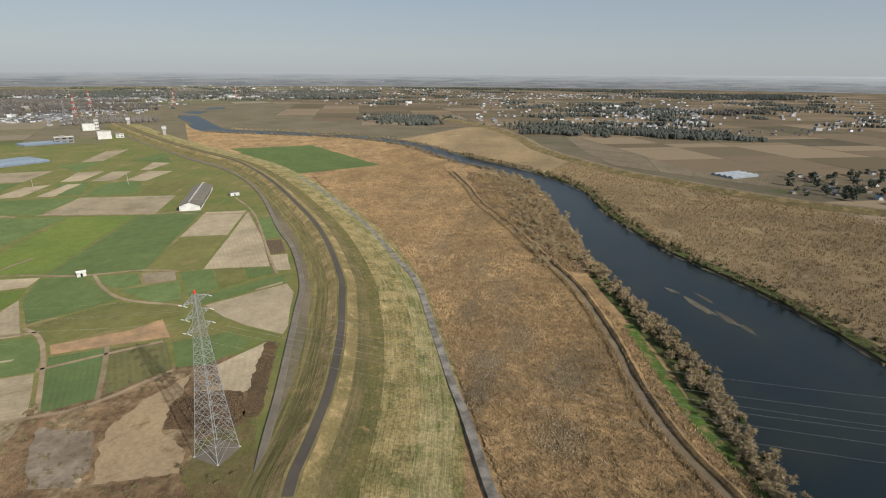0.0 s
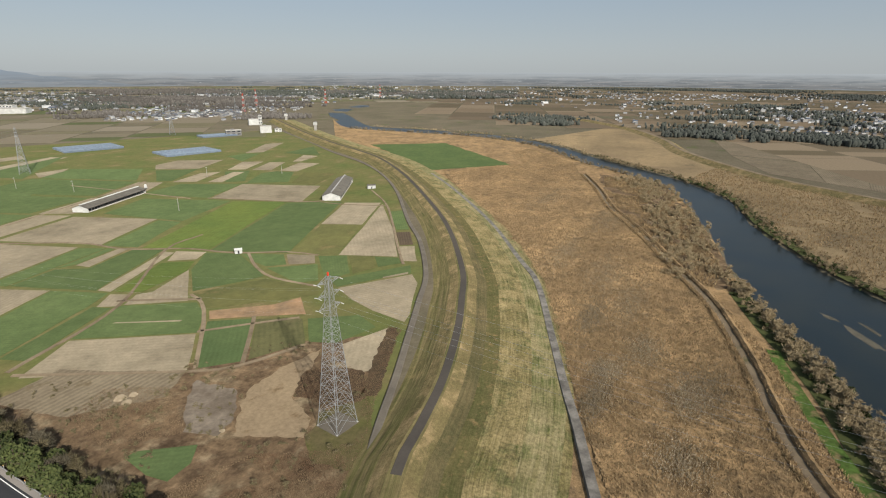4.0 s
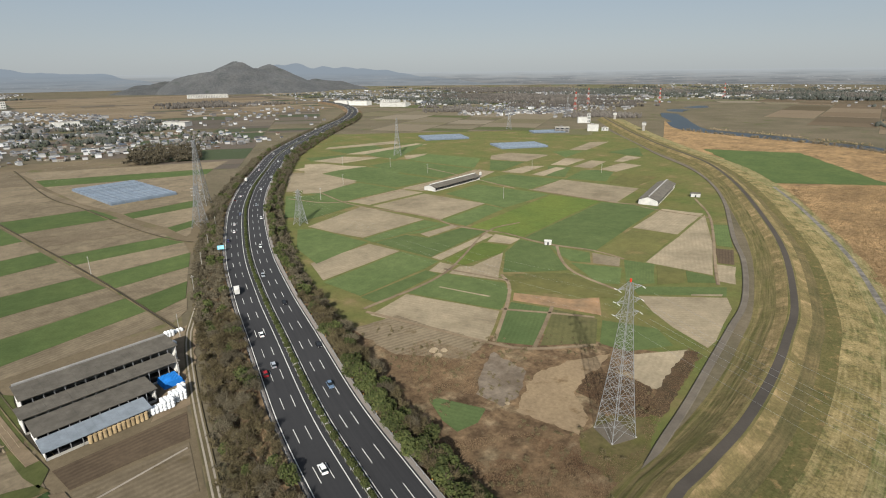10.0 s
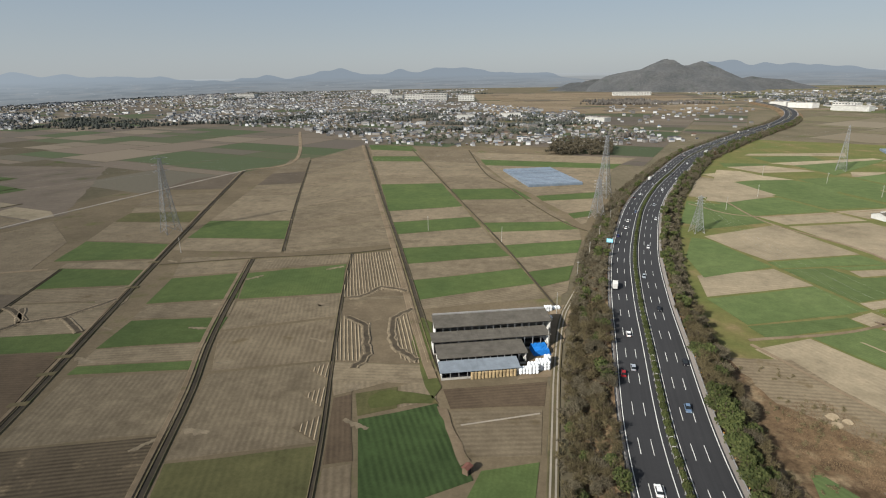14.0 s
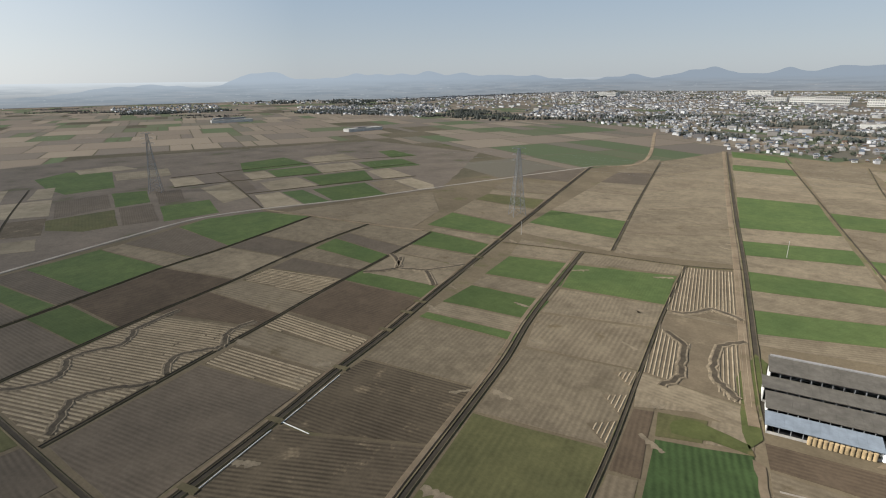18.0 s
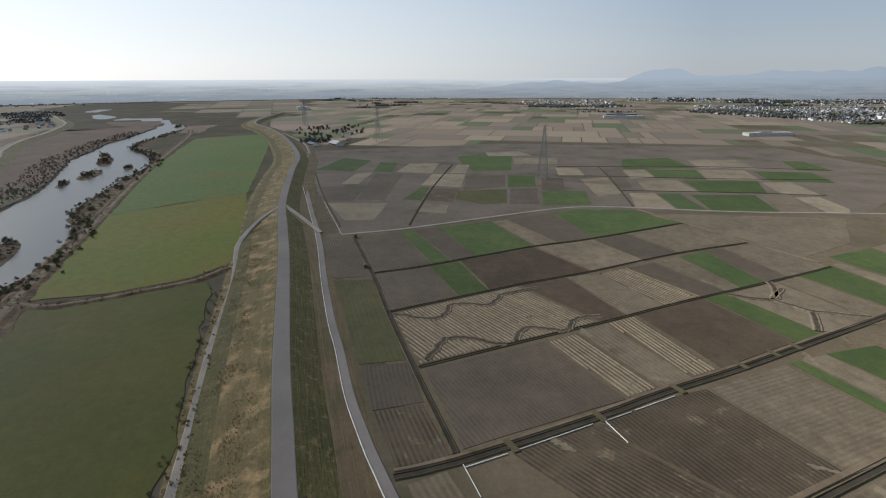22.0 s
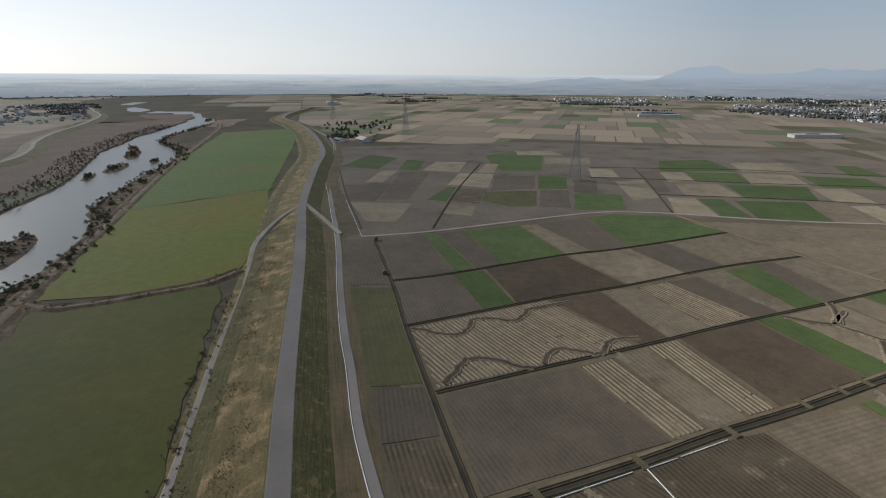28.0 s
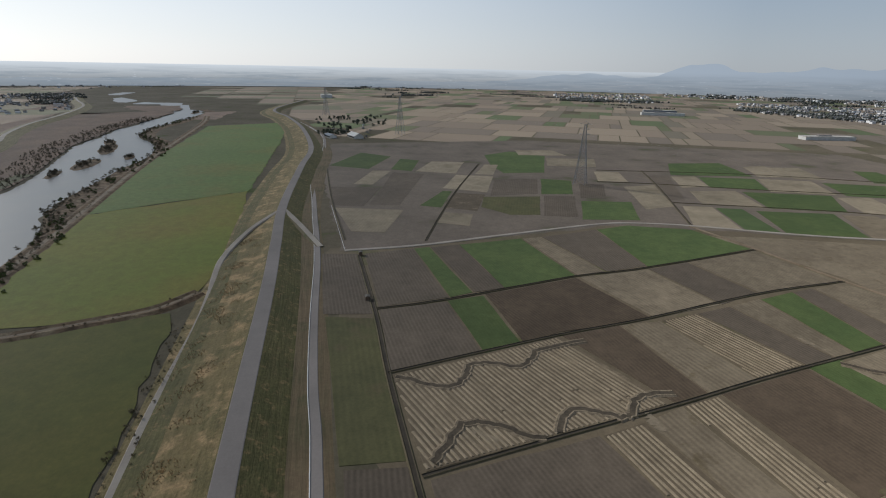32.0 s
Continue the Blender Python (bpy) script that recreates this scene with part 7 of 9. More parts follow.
# ---- reeds, bushes and tufts past counting ----
def tufts(name, places, height, width, material, label, category, seed, blades=3, lift=None):
    """Upright dry stalk clumps, each a few crossed tapering blades."""
    rng = np.random.RandomState(seed)
    p = np.repeat(np.asarray(places, float), blades, axis=0)
    n = len(p)
    a = rng.uniform(0, 2 * math.pi, n)
    w = width * rng.uniform(0.5, 1.3, n)
    h = height * rng.uniform(0.5, 1.25, n)
    lean = rng.normal(scale=0.3, size=(n, 2)) * h[:, None]
    dx, dy = np.cos(a) * w, np.sin(a) * w
    v = np.stack([np.c_[p[:, 0] - dx, p[:, 1] - dy, np.full(n, 0.0)], np.c_[p[:, 0] + dx, p[:, 1] + dy, np.full(n, 0.0)],
                  np.c_[p[:, 0] + lean[:, 0] + dx * 0.5, p[:, 1] + lean[:, 1] + dy * 0.5, h], np.c_[p[:, 0] + lean[:, 0] - dx * 0.4, p[:, 1] + lean[:, 1] - dy * 0.4, h * 0.9]], 1)
    if lift:
        v[:, :, 2] += np.repeat(np.array([lift(x, y) * 0.85 for x, y in np.asarray(places, float)]), blades)[:, None]
    ob = quick_mesh(name, v.reshape(-1, 3), np.arange(n * 4).reshape(-1, 4), material)
    return tagged(ob, label, category, kind="stuff")


def spread(rng, poly, n, keep=0.0, scale=0.05):
    p = np.array(poly, float)
    q = rng.uniform(p.min(0), p.max(0), size=(n * 3, 2))
    q = q[inside(poly, q[:, 0], q[:, 1])]
    if keep:
        q = np.array([r for r in q if noise.noise(Vector((r[0] * scale, r[1] * scale, 3.0))) > -keep])
    return q[:n]


rr = np.random.RandomState(77)
BED = [(104, 0), (127, 11), (177, 31), (216, 47), (274, 69), (307, 90), (384, 139), (484, 213), (560, 264), (660, 200), (760, 250), (800, 230), (690, 140), (625, 122), (540, 88), (468, 66), (399, 35), (330, 8), (281, -11), (224, -24), (185, -30), (154, -38), (134, -47), (112, -55)]


def reed_lift(x, y):
    """The height of the matted reeds at a place: clumps, hollows and lodged swathes."""
    broad = noise.noise(Vector((x * 0.045, y * 0.045, 1.0)))
    clump = noise.fractal(Vector((x * 0.16, y * 0.16, 4.0)), 0.8, 2.2, 4)
    return 0.16 + 0.75 * max(0.0, 0.45 + broad) * (0.55 + 0.75 * max(-0.6, clump))


def reed_mat(x0, x1, step, area):
    """A lumpy sheet of matted reeds over an area between two x values."""
    xs, ys = np.arange(x0, x1 + 0.1, step), np.arange(-60, 266, step)
    gx, gy = np.meshgrid(xs, ys)
    wobble = np.random.RandomState(int(x0)).uniform(-0.35, 0.35, (2,) + gx.shape) * step
    gx, gy = gx + wobble[0], gy + wobble[1]
    keep = inside(area, gx, gy)
    h, w = gx.shape
    z = np.array([reed_lift(a, b) if k else 0.0 for a, b, k in zip(gx.ravel(), gy.ravel(), keep.ravel())])
    k = np.arange(h * w).reshape(h, w)
    quads = np.stack([k[:-1, :-1], k[:-1, 1:], k[1:, 1:], k[1:, :-1]], -1)
    full = keep[:-1, :-1] & keep[:-1, 1:] & keep[1:, 1:] & keep[1:, :-1]
    ob = quick_mesh("reed_mat", np.c_[gx.ravel(), gy.ravel(), z], quads[full], REED)
    return tagged(ob, "matted orange-brown reeds in clumps and hollows", "reeds", kind="stuff")


STRIP = [(110, -62), (136, -54), (156, -45), (187, -37), (226, -31), (283, -18), (330, 2), (300, -14), (262, -28), (228, -37.5), (190, -43.5), (160, -51), (142, -58), (116, -66)]
for x0, x1, step, area in ((105, 210, 0.9, BED), (210, 330, 1.5, BED), (330, 560, 3.0, BED), (108, 330, 1.2, STRIP)):
    reed_mat(x0, x1, step, area)
bed = spread(rr, BED, 210000, 0.75)
bed = bed[rr.uniform(size=len(bed)) < np.clip((230 / np.hypot(bed[:, 0], bed[:, 1])) ** 1.4, 0, 1)]
tufts("reeds", bed, 0.8, 0.1, REED_LEAF, "dense orange-brown dry reeds on the floodplain", "reeds", 1, 2, reed_lift)
tufts("reeds", spread(rr, STRIP, 14000, 0.5), 0.9, 0.1, REED_LEAF, "dry reeds between track and river", "reeds", 2, 2, reed_lift)
ridge_line = resample(REED_PATH, 420)
ridge_top = np.array([noise.fractal(Vector((p[0] * 0.12, p[1] * 0.12, 9.0)), 0.8, 2.0, 4) for p in ridge_line]) * 0.5
tagged(loft("reed_ridge", np.c_[ridge_line, ridge_top], [(-1.3, -0.6), (-1.7, 1.0), (-2.6, 1.7), (-3.6, 1.5), (-4.4, 0.7), (-5.0, -0.6)], [REED]), "tall tan reeds lining the river side of the track", "reeds", kind="stuff")
edge_line = resample(REED_PATH, 1500)
row = np.vstack([shifted(edge_line, o) + rr.uniform(-0.6, 0.6, (len(edge_line), 2)) for o in (2.3, 2.6, 2.9, 3.3, -2.3, -2.7)])
tufts("reeds", row, 1.3, 0.1, REED_LEAF, "tall reeds lining the dirt track", "reeds", 3, 3)
SCRUB_POLY = [(615, 92), (600, 38), (520, 16), (448, -2), (388, -14), (335, -21), (305, -16), (325, 4), (399, 37), (491, 70)]
tufts("reeds", spread(rr, SCRUB_POLY, 16000, 0.2), 1.4, 0.2, REED_LEAF, "pale dry grass among willow scrub", "reeds", 4, 2)
LODGED = leaf_material("lodged_stalks", (0.19, 0.148, 0.094), (0.29, 0.232, 0.155), (0.4, 0.325, 0.222))
for k, (x, y, a, b) in enumerate(((198, -14, 22, 9), (188, -7, 16, 8), (194, 22, 10, 7), (151, -7, 12, 9), (218, 11, 16, 9), (265, 22, 34, 9), (330, 70, 40, 10), (420, 60, 40, 14), (172, 22, 14, 5), (300, 40, 40, 12), (480, 120, 50, 18), (240, 36, 22, 6))):
    q = rr.normal(size=(1700, 2)) * (a * 0.5, b * 0.5) + (x, y)
    tufts("lodged_reeds", q, 0.55, 0.16, LODGED, "grey-brown lodged reeds in tangled patches", "reeds", 10 + k, 2, reed_lift)
far_flat = [(160, -145), (230, -150), (310, -120), (350, -92), (395, -76), (440, -58), (545, -42), (600, -8), (640, 8), (760, -30), (640, -110), (560, -190), (500, -285), (330, -260)]
tufts("reeds", spread(rr, far_flat, 26000, 0.4), 1.2, 0.22, REED_LEAF, "dry tan reeds on the far bank", "reeds", 5, 2)
W_SLOPE = shifted(LEVEE[(LEVEE[:, 0] < -85) & (LEVEE[:, 0] > -420)], -20.0)
q = np.vstack([W_SLOPE + rr.normal(size=W_SLOPE.shape) * 5 for _ in range(110)])
q = np.array([p for p in q if noise.noise(Vector((p[0] * 0.09, p[1] * 0.09, 8.0))) > 0.05])
for p_side, off, label in ((q, -20, "straw-coloured grass clumps on the levee slope"),):
    dd, ii = dist_to(LEVEE, p_side[:, 0], p_side[:, 1])
    zz = np.interp(dd, [3.9, 9, 30, 37], [5.7, 4.2, 0.5, 0])
    ob = tufts("grass_tufts", p_side, 0.5, 0.14, REED_LEAF, label, "grass", 91, 2)
    co = np.zeros(len(ob.data.vertices) * 3, np.float32)
    ob.data.vertices.foreach_get("co", co)
    co = co.reshape(-1, 3)
    co[:, 2] += np.repeat(zz, 8)
    ob.data.vertices.foreach_set("co", co.ravel())
    ob.data.update()


def bank_line(line, lo, hi, n, jitter, size):
    out = []
    for _ in range(n):
        i = rr.randint(len(line))
        o = side_of(line)[i] * (line[i, 2] / 2 * np.sign(lo) + rr.uniform(lo, hi))
        out.append((line[i, 0] + o[0] + rr.uniform(-4, 4), line[i, 1] + o[1] + rr.uniform(-4, 4), 0.0, size * rr.uniform(0.6, 1.3)))
    return out


seg = RIVER[(RIVER[:, 0] > 100) & (RIVER[:, 0] < 330)]
scatter("river_bushes", bank_line(seg, 2, 7, 430, 3, 0.66), 61, "willow", 300, "leafless willow bushes along the river bank", "bushes")
scatter("river_bushes", bank_line(seg, 3, 9, 70, 3, 0.5), 62, "green", 200, "green bank bushes beside the river", "bushes")
seg = RIVER[(RIVER[:, 0] > 330) & (RIVER[:, 0] < 640)]
scatter("river_bushes", bank_line(seg, 4, 40, 420, 3, 0.7), 63, "willow", 260, "leafless willow thicket by the river", "bushes")
seg = RIVER[(RIVER[:, 0] > 170) & (RIVER[:, 0] < 760)]
scatter("river_bushes", bank_line(seg, -2, -16, 560, 3, 0.46), 64, "willow", 240, "dark bare bushes on the far river bank", "bushes")
scatter("river_bushes", bank_line(seg, -3, -14, 200, 3, 0.42), 65, "green", 110, "green bushes on the far river bank", "bushes")
seg = RIVER[(RIVER[:, 0] > 600) & (RIVER[:, 0] < 985) & (RIVER[:, 1] < 640)]
scatter("river_bushes", bank_line(seg, 1, 9, 420, 3, 0.6), 73, "willow", 120, "tan willow scrub along the upper river bank", "bushes")
scatter("river_bushes", bank_line(seg, -1, -9, 260, 3, 0.5), 74, "willow", 110, "tan willow scrub on the far upper bank", "bushes")
seg = RIVER[(RIVER[:, 0] < -230) & (RIVER[:, 0] > -1300)]
scatter("river_bushes", bank_line(seg, 2, 11, 460, 3, 0.5), 66, "dark", 170, "dark bare trees along the western river bank", "bushes")
scatter("river_bushes", bank_line(seg, 3, 20, 160, 3, 0.6), 67, "green", 90, "green bushes along the western river bank", "bushes")
scatter("river_bushes", bank_line(seg, -2, -40, 1100, 3, 0.52), 68, "dark", 110, "dark bare thicket beyond the western river", "bushes")
isl = []
for x, y, a, b, turn in ISLETS:
    for _ in range(int(a * 0.7)):
        t, q = rr.uniform(0, 2 * math.pi), rr.uniform(0, 0.8)
        u, w = math.cos(t) * a * q, math.sin(t) * b * q
        c, s_ = math.cos(radians(turn)), math.sin(radians(turn))
        isl.append((x + u * c - w * s_, y + u * s_ + w * c, -0.6, rr.uniform(0.5, 0.9)))
scatter("islet_bushes", isl, 69, "dark", 140, "dark bushes on the river islets", "bushes")
brush = [(rr.uniform(68, 175), rr.uniform(66, 205)) for _ in range(900)]
BRAMBLE = [(62, 210), (95, 205), (118, 176), (150, 160), (178, 118), (135, 92), (108, 80), (92, 66), (75, 84), (68, 130)]
CLEAR = [(101, 120), (128, 139), (148, 137), (167, 132), (145, 126), (124, 117), (118, 102), (108, 102)]
TAN_PLOT = [(167, 128), (194, 116), (155, 96), (145, 110)]
brush = [(x, y) for x, y in brush if inside(BRAMBLE, np.array(x), np.array(y)) and not inside(CLEAR, np.array(x), np.array(y)) and math.hypot(x - 121, y - 94) > 10 and not inside(TAN_PLOT, np.array(x), np.array(y))]
thorn = leaf_material("bramble_stalks", (0.085, 0.053, 0.032), (0.14, 0.092, 0.055), (0.22, 0.155, 0.092), ((0.11, 0.06, 0.034), (0.2, 0.15, 0.09)))
bq = np.vstack([spread(rr, p, n, 0.45, 0.06) for p, n in (([(87, 178), (103, 183), (114, 163), (98, 136), (81, 151)], 5000), ([(72, 122), (99, 110), (112, 87), (99, 73), (88, 80), (71, 104)], 8000), ([(124, 117), (145, 126), (154, 112), (147, 97), (134, 95), (128, 110)], 4000), ([(128, 91), (191, 117), (191, 110), (146, 94), (117, 82), (97, 72), (110, 89)], 6000))])
bq = bq[(np.hypot(bq[:, 0] - 121, bq[:, 1] - 94) > 9) & ~inside(CLEAR, bq[:, 0], bq[:, 1])]
tufts("bramble_tufts", bq, 0.5, 0.09, thorn, "red-brown dead bramble stalks", "brush", 72, 2)
scatter("bramble", [(x, y, 0, rr.uniform(0.14, 0.4)) for x, y in brush if noise.noise(Vector((x * 0.06, y * 0.06, 5.0))) > -0.12], 70, "bare", 120, "red-brown bramble and dry brush round the pylon", "bushes")
hb = [(p[0] + rr.uniform(-4, 4), p[1] + rr.uniform(-4, 4), 0.4, rr.uniform(0.12, 0.3)) for p in np.vstack([spline([(-284, -198), (-278, -172), (-295, -135), (-308, -113), (-328, -100)], 1.6)[:, :2], spline([(-95, -66), (-126, -66), (-152, -69), (-200, -78), (-290, -95)], 1.3)[:, :2], spline([(-150, -166), (-207, -174), (-269, -194), (-434, -232), (-560, -262)], 3)[:, :2]])]
scatter("hedge_brush", hb, 71, "bare", 110, "low dry brush along the meadow banks", "bushes")


# ---- farm buildings ----
def local(origin, turn):
    return at(origin[0], origin[1], 0.1, turn)


METAL_GREY = plain("corrugated_grey", (0.115, 0.104, 0.088), 0.7, 0.0, 0.25, 0.8)
METAL_BLUE = plain("corrugated_blue_grey", (0.185, 0.21, 0.238), 0.5, 0.0, 0.15, 0.8)
STRAW = plain("straw_bale", (0.44, 0.33, 0.19), 0.9, 0, 0.3, 3.0, 0.05)
WRAP = plain("white_bale_wrap", (0.78, 0.79, 0.8), 0.35, 0, 0.08, 2.0)
TARP = plain("blue_tarpaulin", (0.02, 0.17, 0.52), 0.45, 0, 0.15, 1.0)


def shed_hall(name, label, u0, v0, u1, v1, za, zb, roof_mat, place, gable=False, bays=8, ridge_mat=None):
    hall = thing(name, label, "farm building", "livestock sheds")
    roof = Geo()
    if gable:
        roof.gable(u0, v0, u1, v1, za, zb, 0.7)
    else:
        roof.slope(u0 - 0.6, v0 - 0.6, u1 + 0.6, v1 + 0.4, za, zb)
    r_ob = part("roof", roof, roof_mat, hall)
    seams = Geo()
    for k in range(1, int((u1 - u0) / 2.4)):
        x = u0 + k * 2.4
        if gable:
            ym = (v0 + v1) / 2
            seams.beam((x, v0 - 0.6, za), (x, ym, zb), 0.05)
            seams.beam((x, ym, zb), (x, v1 + 0.6, za), 0.05)
        else:
            seams.beam((x, v0 - 0.5, za + 0.01), (x, v1 + 0.3, zb + 0.01), 0.05)
    tagged(part("roof_seams", seams, roof_mat, r_ob), kind="stuff")
    if ridge_mat:
        ym = (v0 + v1) / 2 if gable else v1
        part("ridge_vent", Geo().box(u0, ym - 0.5, zb - 0.1, u1, ym + 0.5, zb + 0.45), ridge_mat, r_ob, "pale raised ridge vent")
    for x in (u0, u1 - 0.15):
        if gable:
            ym = (v0 + v1) / 2
            part("end_wall", Geo().add([(x, v0, 0), (x, v1, 0), (x, v1, za - 0.2), (x, ym, zb - 0.25), (x, v0, za - 0.2), (x + 0.15, v0, 0), (x + 0.15, v1, 0), (x + 0.15, v1, za - 0.2), (x + 0.15, ym, zb - 0.25), (x + 0.15, v0, za - 0.2)],
                                       [(4, 3, 2, 1, 0), (5, 6, 7, 8, 9), (0, 1, 6, 5), (1, 2, 7, 6), (2, 3, 8, 7), (3, 4, 9, 8), (4, 0, 5, 9)]), WHITE, hall, "white end wall")
        else:
            part("end_wall", Geo().add([(x, v0, 0), (x, v1, 0), (x, v1, zb - 0.2), (x, v0, za - 0.2), (x + 0.15, v0, 0), (x + 0.15, v1, 0), (x + 0.15, v1, zb - 0.2), (x + 0.15, v0, za - 0.2)],
                                       [(3, 2, 1, 0), (4, 5, 6, 7), (0, 1, 5, 4), (1, 2, 6, 5), (2, 3, 7, 6), (3, 0, 4, 7)]), WHITE, hall, "white end wall")
    part("back_wall", Geo().box(u0, v1 - 0.15, 0, u1, v1, (za if gable else zb) - 0.25), GREYW, hall)
    # near-black floor: the shade under the roof is put into its colour
    part("inner_floor", Geo().box(u0 + 0.3, v0 + 1.4, 0, u1 - 0.3, v1 - 0.3, 0.25), DARK, hall)
    part("side_sill", Geo().box(u0, v0, 0, u1, v0 + 0.15, 0.9), CONCRETE, hall)
    for k in range(bays + 1):
        x = u0 + 0.15 + (u1 - u0 - 0.3) * k / bays
        part("post", Geo().box(x - 0.12, v0, 0, x + 0.12, v0 + 0.24, za - 0.25), STEEL, hall)
    hall.matrix_basis = place
    return hall


yard = local((-31, 177), 16)
shed_hall("cattle_shed", "open-fronted shed with a blue-grey steel roof stacked with straw", 0, 0.4, 30, 7, 3.5, 4.3, METAL_BLUE, yard, bays=9)
shed_hall("cattle_shed", "long low cattle shed with a weathered grey roof", 0, 8.2, 35, 18.6, 5.2, 5.5, METAL_GREY, yard, bays=12)
shed_hall("cattle_shed", "long low cattle shed with a weathered grey roof", -1, 20, 48, 29, 6.3, 5.9, METAL_GREY, yard, bays=14)
shed_hall("cattle_shed", "long cattle shed with a grey roof and a pale ridge strip", 1, 31.2, 52, 42, 7.2, 8.2, METAL_GREY, yard, bays=16, ridge_mat=GREYW)
bale = tagged(part("straw_bale", Geo().drum(0, 0, 0, 1.25, 0.62, 0.62, 12), STRAW, smooth=False), "round straw bale stacked under the shed roof", "bale", "straw bales")
n_b = 0
for k in range(13):
    for lv in range(2):
        m = yard @ at(11.8 + k * 1.38, -0.1, 0.12 + lv * 1.25, 0)
        if n_b == 0:
            bale.matrix_basis = m
        else:
            copy_thing(bale, m)
        n_b += 1
wrap = tagged(part("wrapped_bale", Geo().drum(0, 0, 0, 0.15, 0.5, 0.62, 12).drum(0, 0, 0.15, 1.1, 0.64, 0.64, 12).drum(0, 0, 1.1, 1.22, 0.62, 0.48, 12), WRAP, smooth=True), "white plastic-wrapped silage bale in the yard", "bale", "wrapped bales")
n_b = 0
for u0, v0, cols, rows_n, high in ((30.8, 0.6, 3, 2, 2), (34.6, 0.2, 3, 3, 3), (38.4, 2.2, 4, 3, 3), (42.6, 6.2, 2, 2, 3), (57.5, 55.5, 3, 2, 2), (62, 57, 3, 2, 1), (56, 46.5, 2, 2, 1)):
    for i in range(cols):
        for j in range(rows_n):
            for k in range(high):
                m = yard @ at(u0 + i * 1.32, v0 + j * 1.32, 0.12 + k * 1.2, 20 * i + 7 * k)
                if n_b == 0:
                    wrap.matrix_basis = m
                else:
                    copy_thing(wrap, m)
                n_b += 1
tg, rt = Geo(), np.random.RandomState(2)
nu = 10
for i in range(nu + 1):
    for j in range(nu + 1):
        d = max(abs(i - nu / 2), abs(j - nu / 2)) / (nu / 2)
        tg.v.append((39.5 + 7.6 * i / nu, 13.2 + 8.4 * j / nu, (0.2 if d > 0.95 else 2.7 - 0.7 * d) + rt.uniform(-0.15, 0.15)))
for i in range(nu):
    for j in range(nu):
        k = i * (nu + 1) + j
        tg.f.append((k, k + nu + 1, k + nu + 2, k + 1))
tarp_ob = tagged(part("tarpaulin", tg, TARP), "bright blue tarpaulin draped over a heap in the farmyard", "tarpaulin")
tarp_ob.matrix_basis = yard
patch("yard", DIRT, [(-2, 182), (10, 186), (13, 200), (16, 214), (22, 258), (12, 250), (8, 222), (2, 200)], 0.3, "bare earth farmyard", "yard", 0.8, 5)
patch("verge", VERGE, [(-50, 232), (-44, 226), (-37, 190), (-30.2, 173), (-32.4, 164.8), (-36, 172), (-43, 190), (-49, 206)], 0.3, "strip of green grass beside the sheds", "grass strip", 0.6, 5)

patch("verge", VERGE, [(-56, 163.8), (-48.1, 168.5), (-33.5, 166.5), (-30, 162.5), (-42, 160.5), (-52, 156.6)], 0.3, "weedy green strip between the plots", "grass strip", 1.0, 4)
patch("verge", DIRT, [(-29.7, 160.3), (-26.4, 159.5), (-15.6, 133.9), (-18, 131.6)], 0.34, "trodden tan path beside the wheat", "path", 0.6, 4)
shed_hall("barn", "long barn with a grey roof and a white gable end", 0, -8, 86, 8, 4.2, 7.4, METAL_GREY, at(386, 291, 0.1, 27), gable=True, bays=16, ridge_mat=GREYW)
shed_hall("barn", "long low barn with a grey roof and dark openings", 0, -7, 76, 7, 3.6, 6.0, METAL_GREY, at(262, 447, 0.1, 20), gable=True, bays=22, ridge_mat=WHITE)
tank = thing("feed_tank", "small white round feed tank on legs", "tank", "feed tanks")
part("drum", Geo().drum(0, 0, 1.6, 4.4, 1.3, 1.3, 14), WHITE, tank, smooth=False)
part("cap", Geo().drum(0, 0, 4.4, 5.2, 1.3, 0.3, 14), WHITE, tank)
for a in range(4):
    part("leg", Geo().beam((math.cos(a * 1.571) * 1.1, math.sin(a * 1.571) * 1.1, 0), (math.cos(a * 1.571) * 1.0, math.sin(a * 1.571) * 1.0, 1.7), 0.15), STEEL, tank)
tank.matrix_basis = at(346, 480, 0.2)
copy_thing(tank, at(474, 338, 0.2))


def hut(x, y, turn, l, w, h, wall, roof, label, name="hut"):
    ob = thing(name, label, "hut")
    part("wall", Geo().box(-l / 2, -w / 2, 0, l / 2, w / 2, h), wall, ob)
    part("roof", Geo().gable(-l / 2, -w / 2, l / 2, w / 2, h, h + w * 0.22, 0.25, 0.12), roof, ob)
    part("door", Geo().box(-0.5, -w / 2 - 0.05, 0, 0.5, -w / 2, min(2.0, h - 0.1)), DARK, ob)
    ob.matrix_basis = at(x, y, 0.2, turn)
    return ob


hut(239.5, 255, -40, 4.4, 3.0, 2.6, WHITE, WHITE, "small white pump hut among the fields")
hut(447, 288, -45, 8, 4.2, 3.2, WHITE, METAL_GREY, "white shed with a pale roof near the levee")
hut(-386, -23, 10, 2.6, 2.0, 2.2, BROWNW, METAL_GREY, "tiny dark pump hut beside a paddy")
hut(-318, -14, 10, 2.6, 2.0, 2.0, BROWNW, METAL_GREY, "tiny dark pump hut beside a paddy")
hut(-15.5, 129, 60, 2.4, 2.0, 2.2, BROWNW, ROOF_RED, "small tool hut by the field path")


# ---- greenhouses ----
PLASTIC = plain("greenhouse_film", (0.16, 0.195, 0.24), 0.35, 0, 0.12, 0.5)
PLASTIC_W = plain("white_greenhouse_film", (0.3, 0.325, 0.35), 0.35, 0, 0.1, 0.5)


